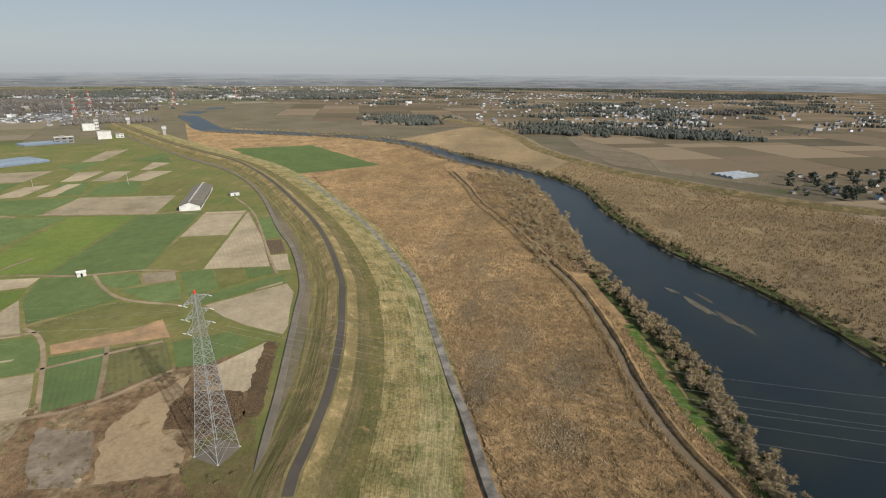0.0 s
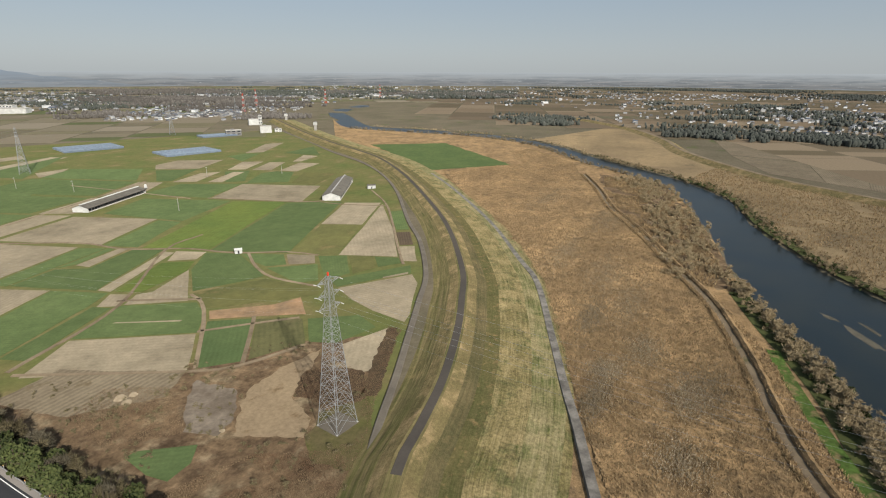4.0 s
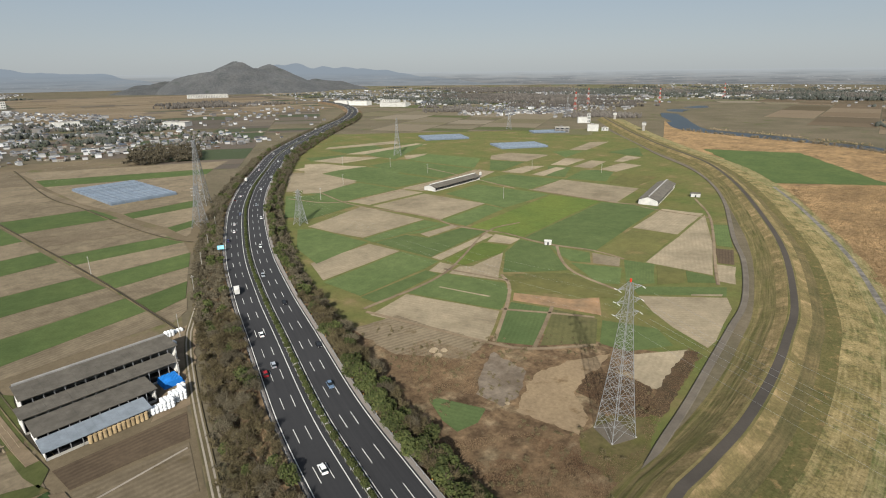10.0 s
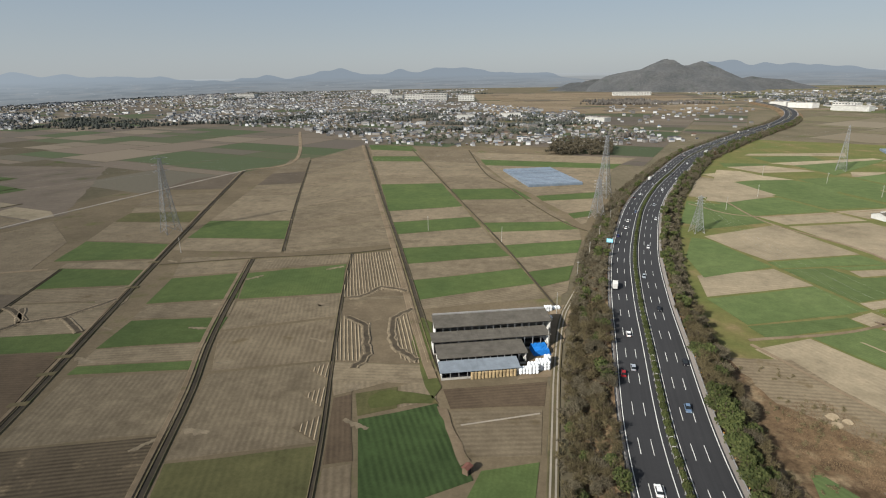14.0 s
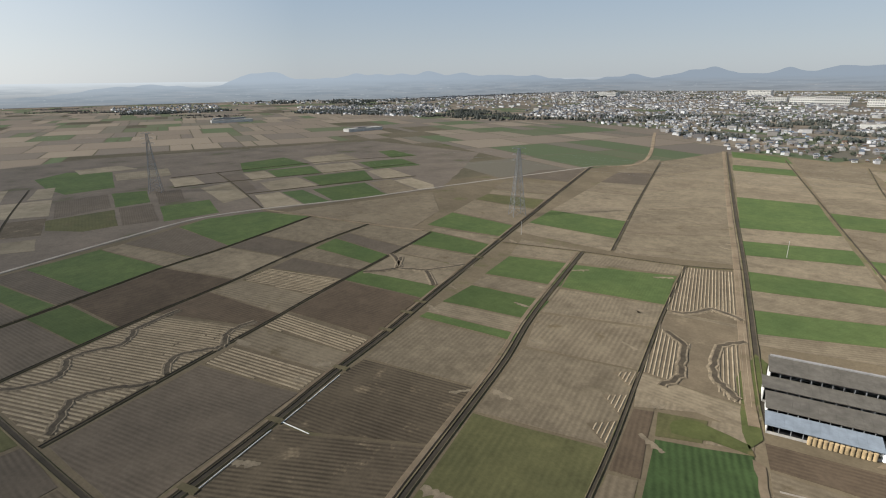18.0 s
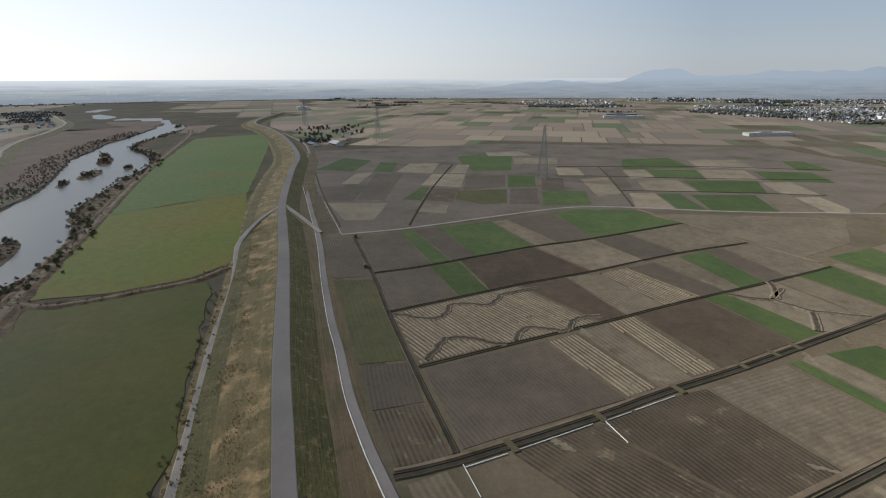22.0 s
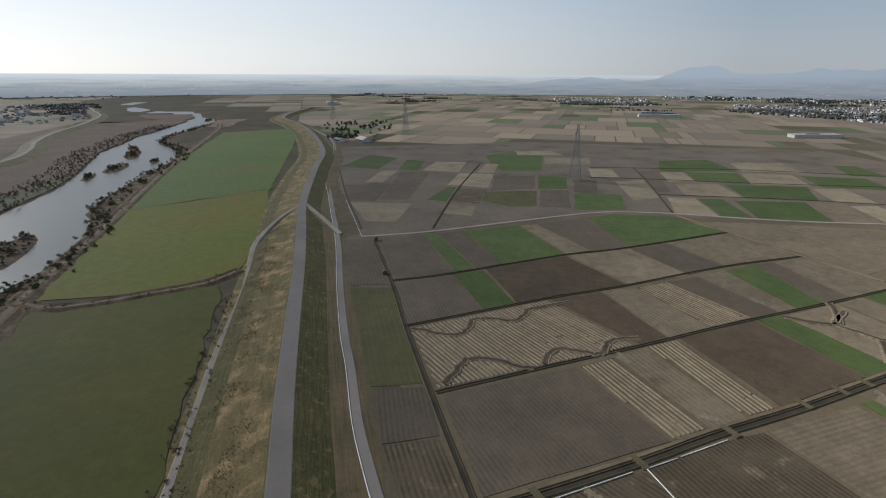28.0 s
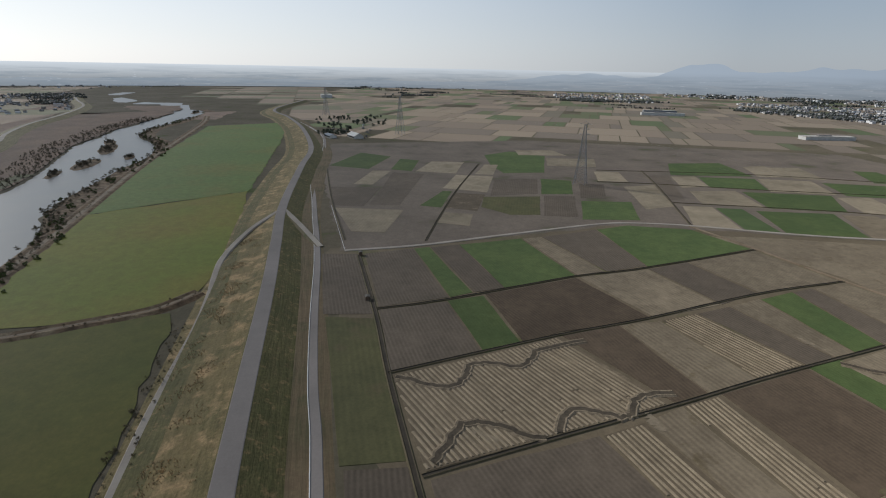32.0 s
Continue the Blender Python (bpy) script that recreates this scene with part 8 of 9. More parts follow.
def greenhouse(x, y, turn, length, spans, span, film, label, gap=0.25, h=2.9):
    block = thing("greenhouse", label, "greenhouse", "greenhouses")
    prof = [(0, 0), (0.02, 0.5), (0.12, 0.78), (0.3, 0.95), (0.5, 1.0), (0.7, 0.95), (0.88, 0.78), (0.98, 0.5), (1.0, 0)]
    n = len(prof)
    for k in range(spans):
        v0 = k * (span + gap)
        v = [(0, v0 + p * span, q * h) for p, q in prof] + [(length, v0 + p * span, q * h) for p, q in prof]
        t_ob = part("tunnel", Geo().add(v, [tuple(range(n)), tuple(range(n, 2 * n))[::-1]] + [(i + 1, i, i + n, i + n + 1) for i in range(n - 1)]), film, block)
        hoops = Geo()
        for s in range(1, max(2, int(length / 12))):
            xx = s * 12
            for (p0, q0), (p1, q1) in zip(prof, prof[1:]):
                hoops.beam((xx, v0 + p0 * span, q0 * h + 0.03), (xx, v0 + p1 * span, q1 * h + 0.03), 0.14)
        tagged(part("hoops", hoops, STEEL, t_ob), kind="stuff")
    block.matrix_basis = at(x, y, 0.15, turn)
    return block


greenhouse(-3, 552, 18, 58, 14, 7, PLASTIC, "large blue-grey plastic greenhouse block")
greenhouse(462, 798, -18, 76, 9, 6.6, PLASTIC, "large blue-grey plastic greenhouse block")
greenhouse(500, 640, -18, 74, 8, 6.6, PLASTIC, "large blue-grey plastic greenhouse block")
greenhouse(680, 775, -24, 62, 5, 6.6, PLASTIC, "blue-grey plastic greenhouse block")
greenhouse(648, -196, -55, 42, 4, 7, PLASTIC_W, "white plastic greenhouses beyond the river")


# ---- factories and towers ----
def block_building(name, label, x, y, turn, l, w, h, wall, storeys=3, cat="factory", windows=True, group="large buildings"):
    ob = thing(name, label, cat, group)
    body = part("wall", Geo().box(-l / 2, -w / 2, 0, l / 2, w / 2, h), wall, ob)
    part("roof", Geo().box(-l / 2 - 0.2, -w / 2 - 0.2, h, l / 2 + 0.2, w / 2 + 0.2, h + 0.5), CONCRETE, ob)
    part("roof_plant", Geo().box(-l * 0.2, -w * 0.2, h + 0.5, l * 0.05, w * 0.15, h + 2.4), GREYW, ob)
    if windows:
        n = max(2, int(l / 7))
        for s in range(storeys):
            z = h * (s + 0.4) / storeys
            for k in range(n):
                xx = -l / 2 + l * (k + 0.5) / n
                for sy in (-1, 1):
                    part("window", Geo().box(xx - l / n * 0.3, sy * w / 2 - 0.06, z, xx + l / n * 0.3, sy * w / 2 + 0.06, z + h / storeys * 0.4), GLASS_DARK, body)
    ob.matrix_basis = at(x, y, 0.1, turn)
    return ob


block_building("factory", "white concrete factory block by the levee", 797, 742, -43, 20, 14, 12, WHITE, 3, "factory", False)
block_building("factory", "white concrete plant building with a tower", 905, 875, -40, 20, 15, 12, WHITE, 3, "factory", False)
block_building("factory", "white stair tower of the plant", 918, 868, -40, 7, 7, 19, WHITE)
block_building("factory", "low white plant annexe", 818, 731, -40, 12, 8, 6, WHITE, 2)
block_building("factory", "grey pump station building", 735, 760, -40, 26, 14, 9, GREYW, 2)
for x, y, t, l, w, h in ((800, 1840, -50, 70, 40, 14), (860, 1690, -45, 90, 45, 13), (880, 1760, -45, 60, 40, 18), (780, 1950, -45, 50, 40, 12), (470, 2900, -5, 180, 60, 16), (150, 1365, -42, 55, 26, 9), (-450, 2540, 0, 110, 40, 30),
                         (-560, 2600, 5, 90, 40, 26), (-970, 3500, 0, 120, 50, 28), (-62, 1510, 10, 50, 25, 10), (-178, 1460, 10, 46, 22, 9), (-1420, 2300, 15, 14, 12, 42), (-300, 2480, 5, 70, 36, 24), (-680, 2700, 0, 80, 30, 20), (-1625, 3000, 0, 110, 50, 24)):
    block_building("large_building", "large pale building among distant houses", x, y, t, l, w, h, WHITE, 3, "building", h > 15)
block_building("warehouse", "long low white warehouse in the paddies", -1016, 762, 88, 92, 22, 6, WHITE, 1, "warehouse", False)
block_building("warehouse", "low pale warehouse among the paddies", -1530, 690, 75, 110, 24, 7, WHITE, 1, "warehouse", False)
block_building("warehouse", "low blue-grey warehouse among the paddies", -1620, 723, 75, 90, 20, 7, METAL_BLUE, 1, "warehouse", False)
shed_hall("barn", "farm building with a bright white roof", 0, -8, 34, 8, 4, 8.5, WHITE, at(-992, -88, 0.1, 25), gable=True, bays=8)
shed_hall("barn", "farm building with a pale roof", 0, -6, 30, 6, 4, 6, METAL_BLUE, at(-992, -128, 0.1, 25), gable=True, bays=6)
block_building("warehouse", "far white-roofed hall on the plain", -2190, -300, 10, 90, 40, 10, WHITE, 1, "warehouse", False)


def mast(x, y, height, label):
    tower = thing("radio_mast", label, "mast", "radio masts")
    bands = 7
    for k in range(bands):
        z0, z1 = height * k / bands, height * (k + 1) / bands
        r0, r1 = 3.2 * (1 - k / bands) + 0.6, 3.2 * (1 - (k + 1) / bands) + 0.6
        g = Geo()
        c = ((-1, -1), (1, -1), (1, 1), (-1, 1))
        for i in range(4):
            (ax, ay), (bx, by) = c[i], c[(i + 1) % 4]
            g.beam((ax * r0, ay * r0, z0), (ax * r1, ay * r1, z1), 0.28)
            g.beam((ax * r0, ay * r0, z0), (bx * r1, by * r1, z1), 0.15)
            g.beam((bx * r0, by * r0, z0), (ax * r1, ay * r1, z1), 0.15)
            g.beam((ax * r1, ay * r1, z1), (bx * r1, by * r1, z1), 0.15)
        tagged(part("section", g, RED if k % 2 == 0 else WHITE, tower, "red lattice section" if k % 2 == 0 else "white lattice section"), kind="stuff")
    tower.matrix_basis = at(x, y, 0)
    return tower


mast(1180, 1171, 52, "tall red and white lattice radio mast")
mast(1387, 1320, 56, "red and white lattice radio mast")
mast(1660, 1250, 50, "distant red and white radio mast")
mast(2200, 1350, 56, "distant red and white radio mast")
for x, y in ((1015, 880), (867, 681)):
    gate = thing("gate_tower", "pale concrete sluice gate tower on the levee", "sluice tower", "sluice towers")
    part("pier", Geo().box(-2.5, -2.5, 0, 2.5, 2.5, 11), CONCRETE, gate)
    part("cabin", Geo().box(-4, -3.5, 11, 4, 3.5, 16), WHITE, gate)
    part("roof", Geo().gable(-4, -3.5, 4, 3.5, 16, 17.6), ROOF_GREY, gate)
    gate.matrix_basis = at(x, y, 0, 35)


# ---- houses ----
def make_house(name, label, l, w, h, wall, roof, hipped, seed):
    ob = thing(name, label, "house", "village houses")
    part("wall", Geo().box(-l / 2, -w / 2, 0, l / 2, w / 2, h).box(-l * 0.5, -w * 0.72, 0, l * 0.05, -w / 2, h * 0.5), wall, ob)
    g = Geo()
    if hipped:
        g.hip(-l / 2, -w / 2, l / 2, w / 2, h, h + w * 0.32)
    else:
        g.gable(-l / 2, -w / 2, l / 2, w / 2, h, h + w * 0.34, 0.7)
    g.slope(-l * 0.55, -w * 0.8, l * 0.1, -w / 2, h * 0.5, h * 0.62, 0.15)
    part("roof", g, roof, ob)
    win = Geo()
    for k in range(3):
        xx = -l * 0.33 + k * l * 0.33
        win.box(xx - 0.8, -w / 2 - 0.05, h * 0.66, xx + 0.8, -w / 2, h * 0.88)
        win.box(xx - 0.7, w / 2, h * 0.2, xx + 0.7, w / 2 + 0.05, h * 0.42)
    part("windows", win, GLASS_DARK, ob)
    return ob


HOUSES = [
    make_house("house", "two-storey white house with a dark slate roof", 10.5, 8, 5.6, WHITE, ROOF_SLATE, False, 1),
    make_house("house", "cream rendered house with a grey tiled hip roof", 12, 9, 5.4, CREAM, ROOF_GREY, True, 2),
    make_house("house", "old farmhouse with brown walls and grey tiles", 14, 8.5, 4.6, BROWNW, ROOF_GREY, True, 3),
    make_house("house", "cream house with a brown tiled roof", 10, 8, 5.6, CREAM, ROOF_BROWN, False, 4),
    make_house("house", "white house with a blue steel roof", 11, 7.5, 5.2, WHITE, ROOF_BLUE, False, 5),
    make_house("house", "low grey outbuilding with a slate roof", 9, 6.5, 3.4, GREYW, ROOF_SLATE, False, 6),
]
house_used = set()


def in_quad(rng, poly, n, gap):
    p = np.array(poly, float)
    lo, hi = p.min(0), p.max(0)
    out, tries = [], 0
    while len(out) < n and tries < n * 60:
        tries += 1
        q = rng.uniform(lo, hi)
        if not inside(poly, np.array(q[0]), np.array(q[1])):
            continue
        if np.min((MOTORWAY[:, 0] - q[0]) ** 2 + (MOTORWAY[:, 1] - q[1]) ** 2) < 50 ** 2 or np.min((RIVER[:, 0] - q[0]) ** 2 + (RIVER[:, 1] - q[1]) ** 2) < 120 ** 2:
            continue
        if all((q[0] - a) ** 2 + (q[1] - b) ** 2 > gap * gap for a, b in out[-260:]):
            out.append((q[0], q[1]))
    return out


def village(poly, n, seed, gap=15):
    rng = np.random.RandomState(seed)
    for x, y in in_quad(rng, poly, n, gap):
        k = rng.choice(6, p=[0.16, 0.18, 0.22, 0.13, 0.07, 0.24])
        m = at(x, y, 0.1, rng.choice([12, 102, 192, 282]) + rng.uniform(-12, 12), rng.uniform(0.55, 0.8))
        if k in house_used:
            copy_thing(HOUSES[k], m)
        else:
            HOUSES[k].matrix_basis = m
            house_used.add(k)


NEAR_TOWN = [(-295, 905), (-126, 872), (128, 900), (200, 975), (145, 1191), (-285, 1200)]
village(NEAR_TOWN, 150, 1, 13)
village([(-100, 905), (140, 900), (254, 898), (330, 1050), (209, 1320), (58, 1300)], 50, 2, 16)
village([(560, -222), (540, -300), (744, -394), (690, -270)], 22, 3, 17)
village([(1239, 472), (1221, 271), (1400, 300), (1480, 520)], 20, 4, 20)
village([(1082, -278), (1180, -490), (1300, -540), (1240, -320)], 24, 5, 20)
village([(-1141, -160), (-940, -110), (-990, -30), (-1200, -40)], 9, 6, 22)
village([(985, 1100), (1240, 1040), (1330, 1200), (1100, 1300)], 34, 7, 17)

# wall and roof colours are paled and greyed to carry distance haze
HOUSE_WALLS = random_island("hazed_house_walls", [(0.36, 0.355, 0.35), (0.22, 0.205, 0.19), (0.6, 0.6, 0.6), (0.15, 0.14, 0.135), (0.27, 0.255, 0.24), (0.42, 0.41, 0.4)])
HOUSE_ROOFS = random_island("hazed_house_roofs", [(0.1, 0.105, 0.115), (0.15, 0.155, 0.165), (0.12, 0.1, 0.09), (0.2, 0.205, 0.215), (0.11, 0.13, 0.165), (0.34, 0.345, 0.35), (0.085, 0.086, 0.092), (0.2, 0.205, 0.215), (0.14, 0.137, 0.135)])


def far_town(poly, n, seed, label, gap=13, size=1.0):
    rng = np.random.RandomState(seed)
    wv, wf, rv, rf = [], [], [], []
    for x, y in in_quad(rng, poly, n, gap):
        if noise.noise(Vector((x * 0.008, y * 0.008, seed))) < -0.16:
            continue
        a = radians(rng.choice([10, 100]) + rng.uniform(-14, 14))
        c, s = math.cos(a), math.sin(a)
        big = rng.uniform() < 0.06
        l, w, h = rng.uniform(5.5, 10) * size * (2.2 if big else 1), rng.uniform(4.5, 6.8) * size * (1.8 if big else 1), rng.uniform(2.6, 5.0) * (1.7 if big else 1)
        b = len(wv)
        cs = [(-l / 2, -w / 2), (l / 2, -w / 2), (l / 2, w / 2), (-l / 2, w / 2)]
        for z in (0, h):
            wv += [(x + p * c - q * s, y + p * s + q * c, z) for p, q in cs]
        wf += [(b + i, b + (i + 1) % 4, b + (i + 1) % 4 + 4, b + i + 4) for i in range(4)]
        b = len(rv)
        t = h + (0.4 if big else w * 0.3)
        pts = [(-l / 2 - 0.5, -w / 2 - 0.5, h), (l / 2 + 0.5, -w / 2 - 0.5, h), (l / 2 + 0.5, w / 2 + 0.5, h), (-l / 2 - 0.5, w / 2 + 0.5, h), (-l / 2 + 1, 0, t), (l / 2 - 1, 0, t)]
        rv += [(x + p * c - q * s, y + p * s + q * c, z) for p, q, z in pts]
        rf += [(b, b + 1, b + 5, b + 4), (b + 2, b + 3, b + 4, b + 5), (b + 1, b + 2, b + 5, b + 5), (b + 3, b, b + 4, b + 4)]
    town = thing("distant_houses", label, "houses", kind="stuff")
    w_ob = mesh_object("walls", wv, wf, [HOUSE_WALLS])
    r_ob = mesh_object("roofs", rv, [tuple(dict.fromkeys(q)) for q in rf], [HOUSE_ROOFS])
    for o in (w_ob, r_ob):
        o.parent = town
        tagged(o, kind="stuff")
    return town


far_town([(-998, 1252), (-726, 1300), (-382, 1400), (-285, 1210), (163, 1210), (120, 1700), (-524, 2600), (-1500, 2600)], 3400, 11, "dense distant town of small grey and white houses", 11)
far_town([(-290, 905), (-126, 880), (128, 900), (250, 960), (200, 1200), (-285, 1205)], 330, 31, "close-set small houses at the town edge", 9, 0.85)
far_town([(-760, 1260), (-520, 1180), (-382, 1010), (-300, 960), (-290, 1300), (-382, 1420)], 210, 32, "small houses at the western town edge", 11, 0.9)
far_town([(-1500, 2600), (-400, 2500), (-350, 4300), (-2500, 4300), (-2300, 3100)], 3000, 12, "far hazy town spreading to the hills", 13, 1.15)
far_town([(985, 1200), (1240, 1066), (1928, 1276), (2318, 2066), (1838, 2158), (1150, 1500)], 520, 13, "distant houses beyond the plant", 18)
far_town([(1750, 400), (2600, 100), (4200, 900), (4000, 3000), (2300, 2100)], 700, 14, "far scattered houses on the plain", 26, 1.2)
far_town([(1180, 169), (1094, 45), (1080, -273), (1745, -554), (2261, -250), (2288, 304)], 330, 15, "village of small houses beyond the river", 20)
far_town([(1500, -500), (2300, -300), (3600, -400), (3600, -1500), (1900, -1200)], 260, 16, "far houses on the plain beyond the river", 30, 1.2)
far_town([(1193, -505), (1443, -595), (1800, -900), (1500, -900)], 60, 17, "scattered farmhouses beyond the river", 24)
far_town([(-2170, 562), (-2043, 899), (-2757, 1178), (-2822, 729)], 260, 18, "distant village on the plain", 17)
far_town([(-1750, 1029), (-1245, 1167), (-1400, 1500), (-1830, 1700), (-2165, 1281)], 720, 19, "distant village with dark groves", 12)
far_town([(-2616, 1203), (-2209, 1700), (-1900, 2700), (-3600, 3300), (-4300, 1900)], 1700, 20, "far hazy town on the plain", 16, 1.2)
far_town([(-1275, -873), (-1461, -808), (-2192, -1200), (-2042, -1381), (-1500, -1250)], 240, 21, "houses beyond the western river bank", 17)
far_town([(-2600, -1300), (-4300, -600), (-4300, -1800), (-2600, -1900)], 260, 22, "far houses beyond the river", 30, 1.3)
far_town([(200, 1330), (423, 1192), (640, 1700), (560, 2300), (200, 1900)], 110, 23, "scattered houses beside the motorway", 24)
far_town([(700, 1900), (1500, 1500), (2300, 2400), (1700, 3400), (800, 3200)], 620, 24, "distant houses below the hill", 24, 1.2)
far_town([(-3200, 500), (-3000, -300), (-4400, -300), (-4500, 800)], 160, 25, "far farmsteads on the plain", 40, 1.4)


far_town([(912, 1290), (1029, 1048), (1235, 1254), (1143, 1587)], 170, 201, "houses beyond the plant", 14, 1.0)
far_town([(1721, 1967), (2401, 798), (3291, 1093), (2396, 2729)], 900, 202, "far pale houses among woods", 22, 1.3)
far_town([(2372, 371), (3032, -770), (3732, -944), (3178, 499)], 420, 203, "far village strung across the plain", 22, 1.1)
far_town([(1228, -100), (1215, -300), (1980, -479), (1979, -205)], 240, 204, "village houses behind the wood", 14, 1.0)
far_town([(762, 1941), (1030, 1487), (1694, 2435), (1076, 3000)], 420, 205, "pale houses below the hill", 20, 1.2)
far_town([(805, 1238), (981, 984), (1225, 1228), (1030, 1487)], 190, 206, "houses along the wood edge", 15, 1.0)
far_town([(-850, 1650), (-1500, 1500), (-2500, 1950), (-3000, 3500), (-1600, 4300)], 1900, 33, "far pale town west of the hills", 13, 1.1)


# ---- woods ----
def grove(poly, n, seed, kind, label, size=1.0, count=90):
    rng = np.random.RandomState(seed)
    spots = [(x, y, 0, size * rng.uniform(0.8, 1.5)) for x, y in in_quad(rng, poly, n, 3.5 * size)]
    if spots:
        scatter("wood", spots, seed, kind, count, label, "wood")


# crown colours are greyed: aerial haze is put into the base colour
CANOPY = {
    "evergreen": leaf_material("hazed_evergreen_crowns", (0.058, 0.064, 0.054), (0.078, 0.084, 0.07), (0.1, 0.102, 0.088)),
    "bare": leaf_material("hazed_bare_crowns", (0.085, 0.075, 0.066), (0.105, 0.094, 0.083), (0.13, 0.117, 0.103)),
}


def canopy(poly, n, seed, kind, label, size=1.0, stretch=70.0):
    """A far wood: strips of crowded uneven crowns, each an eight-sided lumpy cone, joined past counting."""
    rng = np.random.RandomState(seed)
    spots = []
    for x, y in in_quad(rng, poly, max(3, n // 7), 12):
        a = rng.uniform(-0.5, 0.5) + math.atan2(x, -y)
        length, deep = stretch * rng.uniform(0.3, 1.2), rng.uniform(6, 16) * size
        for _ in range(int(5 + length * 0.55)):
            u, w = rng.normal() * length / 2, rng.normal() * deep / 2
            spots.append((x + u * math.cos(a) - w * math.sin(a), y + u * math.sin(a) + w * math.cos(a)))
    verts, faces = [], []
    for x, y in spots:
        if np.min((RIVER[:, 0] - x) ** 2 + (RIVER[:, 1] - y) ** 2) < 70 ** 2 or np.min((MOTORWAY[:, 0] - x) ** 2 + (MOTORWAY[:, 1] - y) ** 2) < 34 ** 2:
            continue
        b, r, h = len(verts), size * rng.uniform(1.7, 3.9), size * rng.uniform(4.0, 10.0)
        for rr_, hh in ((0.75, 0.1), (1.0, 0.42), (0.7, 0.75)):
            for k in range(8):
                a, q = math.pi * k / 4 + rng.uniform(-0.25, 0.25), r * rr_ * rng.uniform(0.7, 1.25)
                verts.append((x + math.cos(a) * q, y + math.sin(a) * q, h * hh * rng.uniform(0.85, 1.15)))
        verts.append((x + rng.uniform(-1, 1), y + rng.uniform(-1, 1), h))
        for lay in (0, 8):
            for k in range(8):
                p, q = b + lay + k, b + lay + (k + 1) % 8
                faces += [(p, q, q + 8), (p, q + 8, p + 8)]
        faces += [(b + 16 + k, b + 16 + (k + 1) % 8, b + 24) for k in range(8)]
    if verts:
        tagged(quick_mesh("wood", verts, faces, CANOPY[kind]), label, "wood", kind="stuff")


grove([(22, 785), (110, 785), (117, 870), (40, 880)], 190, 41, "dark", "leafless dark wood at the village edge", 2.1, 130)
canopy([(1090, 40), (1075, -270), (1200, -300), (1230, 30)], 170, 42, "evergreen", "dark evergreen wood in front of the village", 1.0)
canopy([(1240, 20), (1220, -300), (1900, -450), (2000, 100)], 220, 43, "evergreen", "dark groves among the village houses", 1.2)
canopy([(1250, 440), (1230, 270), (1420, 320), (1450, 480)], 90, 44, "evergreen", "dark groves round farmhouses", 1.0)
canopy([(-900, 1300), (-382, 1330), (100, 1190), (150, 1500), (-600, 1900)], 300, 45, "evergreen", "dark trees scattered through the town")
grove([(-280, 930), (-126, 890), (128, 905), (240, 970), (200, 1200), (-285, 1210)], 150, 71, "cedar", "dark garden trees between the town houses", 1.0, 60)
canopy([(-95, 1075), (60, 1085), (70, 1150), (-100, 1140)], 60, 72, "evergreen", "dark grove behind the first houses", 1.0, 30)
canopy([(-210, 1120), (-130, 1120), (-120, 1170), (-220, 1170)], 34, 73, "evergreen", "dark shrine grove in the town", 1.0, 30)
canopy([(-430, 1080), (-330, 1060), (-310, 1110), (-420, 1130)], 44, 74, "evergreen", "dark grove at the town edge", 1.0, 30)
canopy([(-800, 1290), (-690, 1300), (-700, 1340), (-810, 1330)], 40, 75, "evergreen", "dark grove beside the western town", 1.0, 30)
canopy([(60, 1000), (150, 960), (200, 1010), (120, 1090)], 40, 76, "bare", "leafless trees among the houses", 1.0, 30)
canopy([(-1750, 1040), (-1280, 1180), (-1330, 1260), (-1800, 1140)], 170, 46, "evergreen", "dark grove along the village edge", 1.0)
canopy([(-2170, 570), (-2060, 890), (-2200, 950), (-2330, 640)], 110, 47, "evergreen", "dark grove round the village", 1.0)
grove([(-1330, -200), (-1130, -170), (-1100, -110), (-1180, -30), (-1400, -60)], 60, 48, "cedar", "dark trees round a farmstead", 1.05, 70)
grove([(-1060, -150), (-1015, -150), (-1015, -105), (-1060, -95)], 26, 49, "cedar", "dark trees beside the farm sheds", 0.95, 80)
canopy([(1000, 960), (1150, 830), (1300, 950), (1150, 1080)], 90, 50, "bare", "brown leafless wood by the river", 1.0)
canopy([(1050, 1250), (1500, 1150), (1900, 1600), (1300, 1800)], 260, 51, "bare", "brown woods between distant houses", 1.2)
canopy([(1900, 500), (3400, 300), (3600, 2200), (2100, 1900)], 320, 52, "evergreen", "far dark woods on the plain", 1.2)
canopy([(250, 2050), (560, 2050), (600, 2250), (280, 2250)], 120, 53, "bare", "brown wood beyond the fields", 1.2)
canopy([(900, 1500), (1400, 1450), (1700, 2600), (900, 2900)], 300, 54, "evergreen", "dark woods below the hill", 1.2)
canopy([(-1500, 2500), (-300, 2400), (-300, 4000), (-2400, 4200)], 260, 55, "evergreen", "dark groves in the far town", 1.2)
canopy([(-2600, 1250), (-2200, 1750), (-3300, 2900), (-4200, 2000)], 220, 56, "evergreen", "dark groves on the far plain", 1.2)
canopy([(-2400, -300), (-1900, -100), (-2500, 300), (-4200, 200), (-4200, -500)], 160, 57, "evergreen", "hazy lines of trees on the far plain", 1.0)
canopy([(-1500, -900), (-1440, -830), (-2100, -1180), (-2060, -1260)], 130, 58, "evergreen", "dark trees along the river village", 1.0)
grove([(560, -230), (545, -300), (740, -390), (700, -260)], 34, 59, "cedar", "garden trees between farmhouses", 1.2, 80)
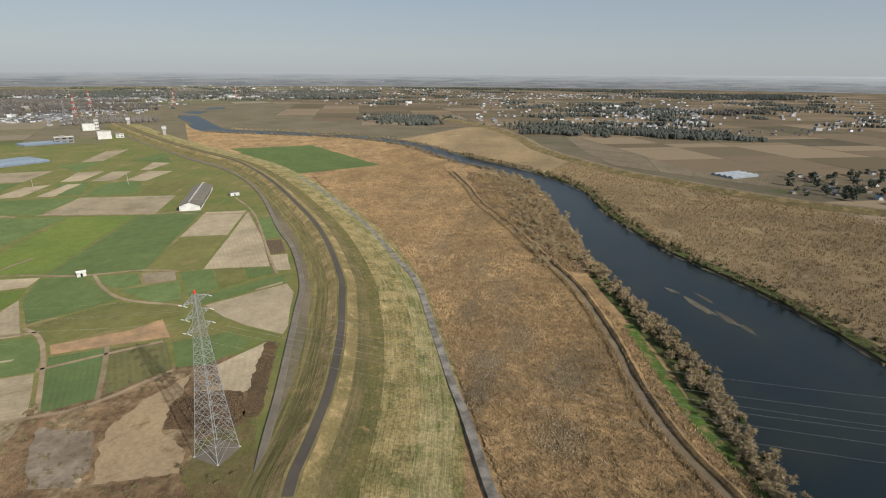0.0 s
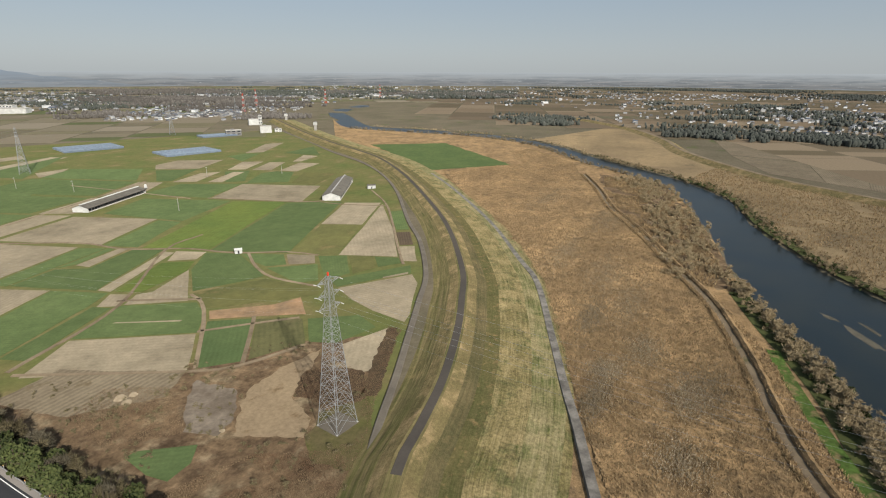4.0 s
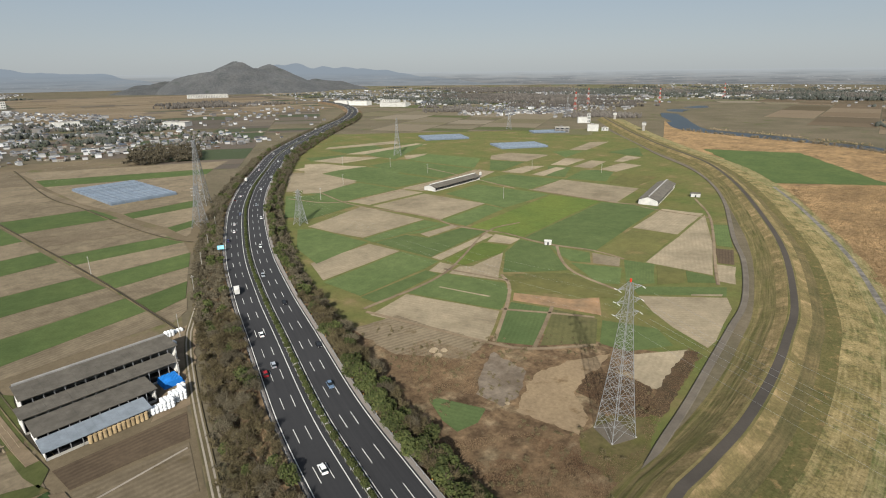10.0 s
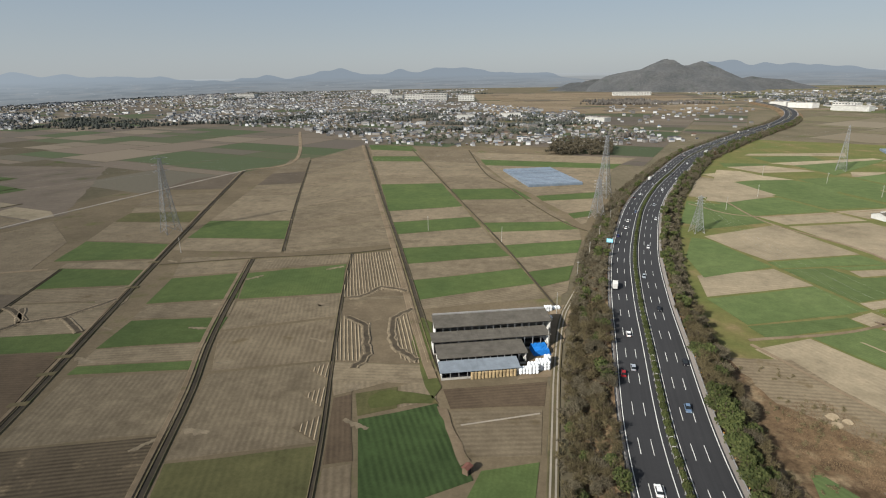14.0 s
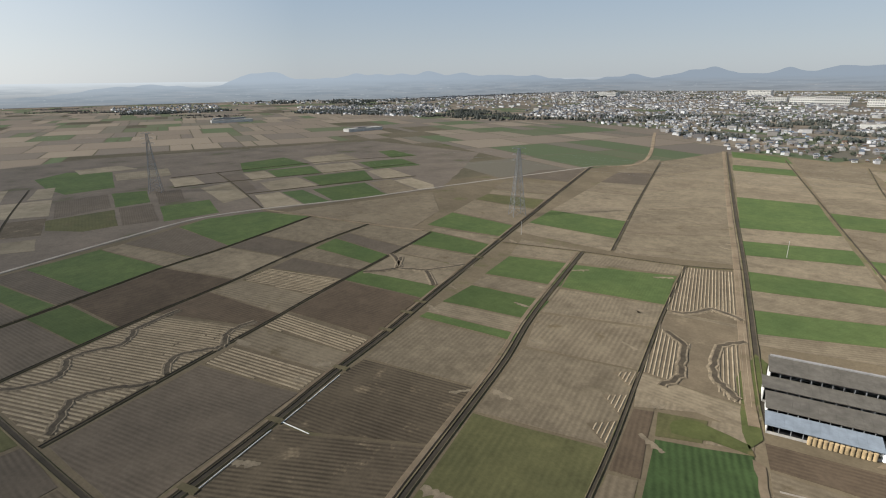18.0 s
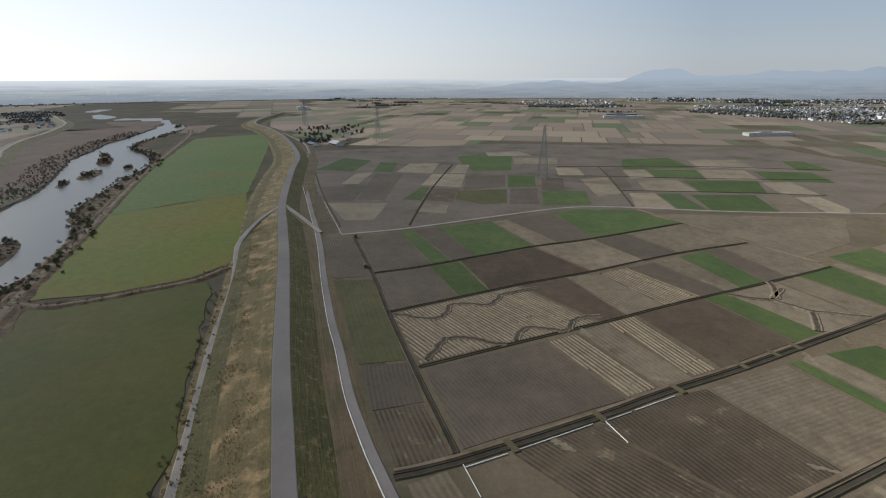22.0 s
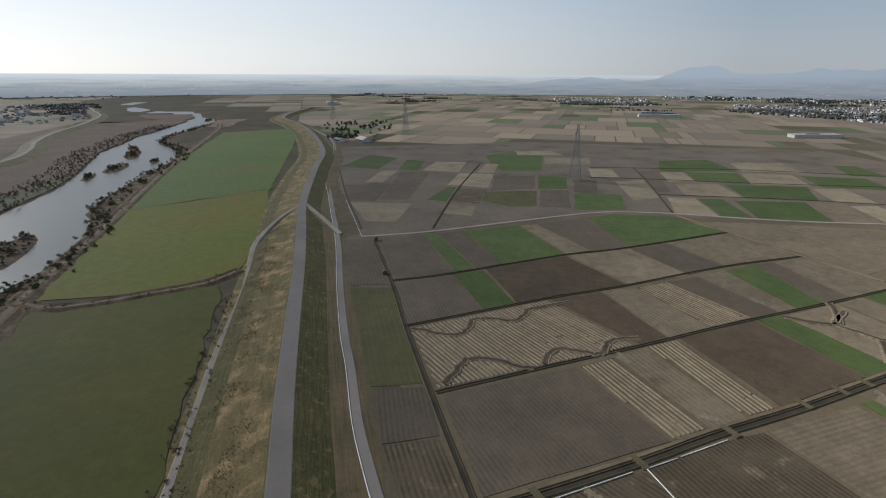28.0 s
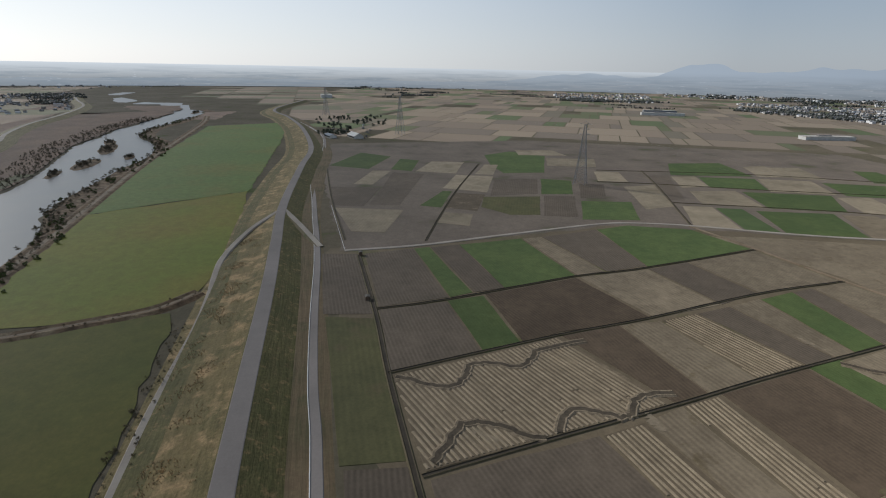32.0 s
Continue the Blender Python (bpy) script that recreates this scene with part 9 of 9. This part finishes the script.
canopy([(1600, -700), (3400, -500), (3500, -1500), (1900, -1300)], 160, 60, "evergreen", "far dark groves beyond the river", 1.2)
canopy([(1200, 2600), (3000, 1600), (3600, 2600), (1800, 3800)], 200, 77, "evergreen", "far dark woods on the northern plain", 1.2)
canopy([(2300, -300), (3800, -800), (4200, 800), (2800, 900)], 130, 78, "evergreen", "far dark woods on the eastern plain", 1.2)
canopy([(1300, -700), (2300, -1000), (2600, -700), (1600, -450)], 110, 79, "evergreen", "scattered dark groves between far fields", 1.0)
canopy([(-1250, 1140), (-900, 1210), (-1000, 1420), (-1450, 1500), (-1700, 1300)], 170, 80, "evergreen", "dark garden trees in the western village", 1.0)
canopy([(-2200, 1300), (-1800, 1700), (-2400, 2600), (-3300, 2300)], 200, 81, "evergreen", "dark groves in the far western town", 1.0)
canopy([(1047, 48), (1050, -262), (1151, -293), (1144, 50)], 150, 101, "evergreen", "dense dark wood in front of the village", 1.2, 40)
canopy([(1036, -267), (1049, -342), (1123, -365), (1110, -285)], 40, 102, "evergreen", "dark wood beside the village", 1.0, 40)
canopy([(2034, -108), (2054, -230), (2286, -254), (2266, -119)], 60, 103, "evergreen", "dark shelter wood on the plain", 1.2, 60)
canopy([(1667, -406), (1831, -596), (1969, -639), (1811, -439)], 60, 104, "bare", "brown wood beyond the village", 1.2, 60)
canopy([(1176, 370), (1191, 260), (1290, 286), (1262, 397)], 60, 105, "evergreen", "dark grove by the upper river", 1.1, 40)
canopy([(1244, 1897), (1446, 1603), (1741, 1924), (1541, 2341)], 220, 106, "bare", "broad brown wood beyond the plant", 1.4, 120)
canopy([(873, 1343), (902, 1273), (1007, 1418), (975, 1494)], 60, 107, "bare", "brown wood beyond the fields", 1.2, 60)
canopy([(1356, 1499), (1356, 1357), (1732, 1726), (1675, 1847)], 70, 108, "bare", "brown wood near the radio mast", 1.4, 80)
canopy([(1932, 1887), (2297, 763), (3100, 1030), (2401, 2340)], 260, 109, "evergreen", "far dark woods and gardens", 1.5, 160)
canopy([(1749, 2651), (1975, 1929), (2611, 2543), (2187, 3307)], 200, 110, "bare", "far brown woods", 1.5, 160)
canopy([(2287, 1882), (2515, 835), (2930, 973), (2607, 2144)], 120, 111, "bare", "far brown woods on the plain", 1.5, 160)
canopy([(2884, -460), (2877, -1044), (3563, -1288), (3536, -561)], 200, 112, "evergreen", "long far dark wood across the plain", 1.4, 180)
canopy([(3875, 1034), (3730, -561), (4235, -635), (4170, 1112)], 150, 113, "evergreen", "far hazy tree lines", 1.4, 200)
canopy([(1965, 287), (2205, 109), (2387, 118), (2154, 315)], 50, 114, "evergreen", "dark groves on the plain", 1.0, 50)
canopy([(198, 2070), (357, 1978), (427, 2375), (230, 2412)], 70, 115, "bare", "round brown wood in the dry fields", 1.3, 60)
canopy([(811, 1386), (911, 1290), (1041, 1472), (942, 1605)], 60, 116, "bare", "brown wood beyond the wheat fields", 1.2, 60)
canopy([(1179, 1700), (1444, 1335), (1909, 1764), (1573, 2263)], 180, 117, "bare", "brown woods before the distant town", 1.4, 120)
canopy([(-2555, 470), (-1737, 769), (-2006, 889), (-2951, 544)], 110, 118, "bare", "thin brown tree line on the plain", 0.7, 120)

# ---- spoil heaps in the scrub ----
SPOIL = surface("pale_spoil", (0.36, 0.29, 0.2), (0.25, 0.2, 0.135), 0.4, 1.6, relief=0.1, vary=0.3)
for x, y, r, seed in ((101.6, 172.4, 2.3, 1), (104.9, 170.3, 1.7, 2), (100.9, 167.9, 1.9, 3), (103.4, 126.4, 1.0, 4)):
    rng_h = np.random.RandomState(seed)
    v_h = [(0, 0, r * 0.55)] + [(math.cos(a) * r * q * rng_h.uniform(0.75, 1.2), math.sin(a) * r * q * rng_h.uniform(0.75, 1.2), z * r) for q, z in ((0.5, 0.42), (1.0, -0.05)) for a in np.linspace(0, 2 * math.pi, 12)[:-1]]
    f_h = [(0, 1 + i, 1 + (i + 1) % 11) for i in range(11)] + [(1 + i, 12 + i, 12 + (i + 1) % 11, 1 + (i + 1) % 11) for i in range(11)]
    heap = tagged(mesh_object("soil_mound", v_h, f_h, [SPOIL], smooth=True), "small pale heap of dumped soil in the scrub", "spoil heap", "soil mounds")
    heap.matrix_basis = at(x, y, 0.2)
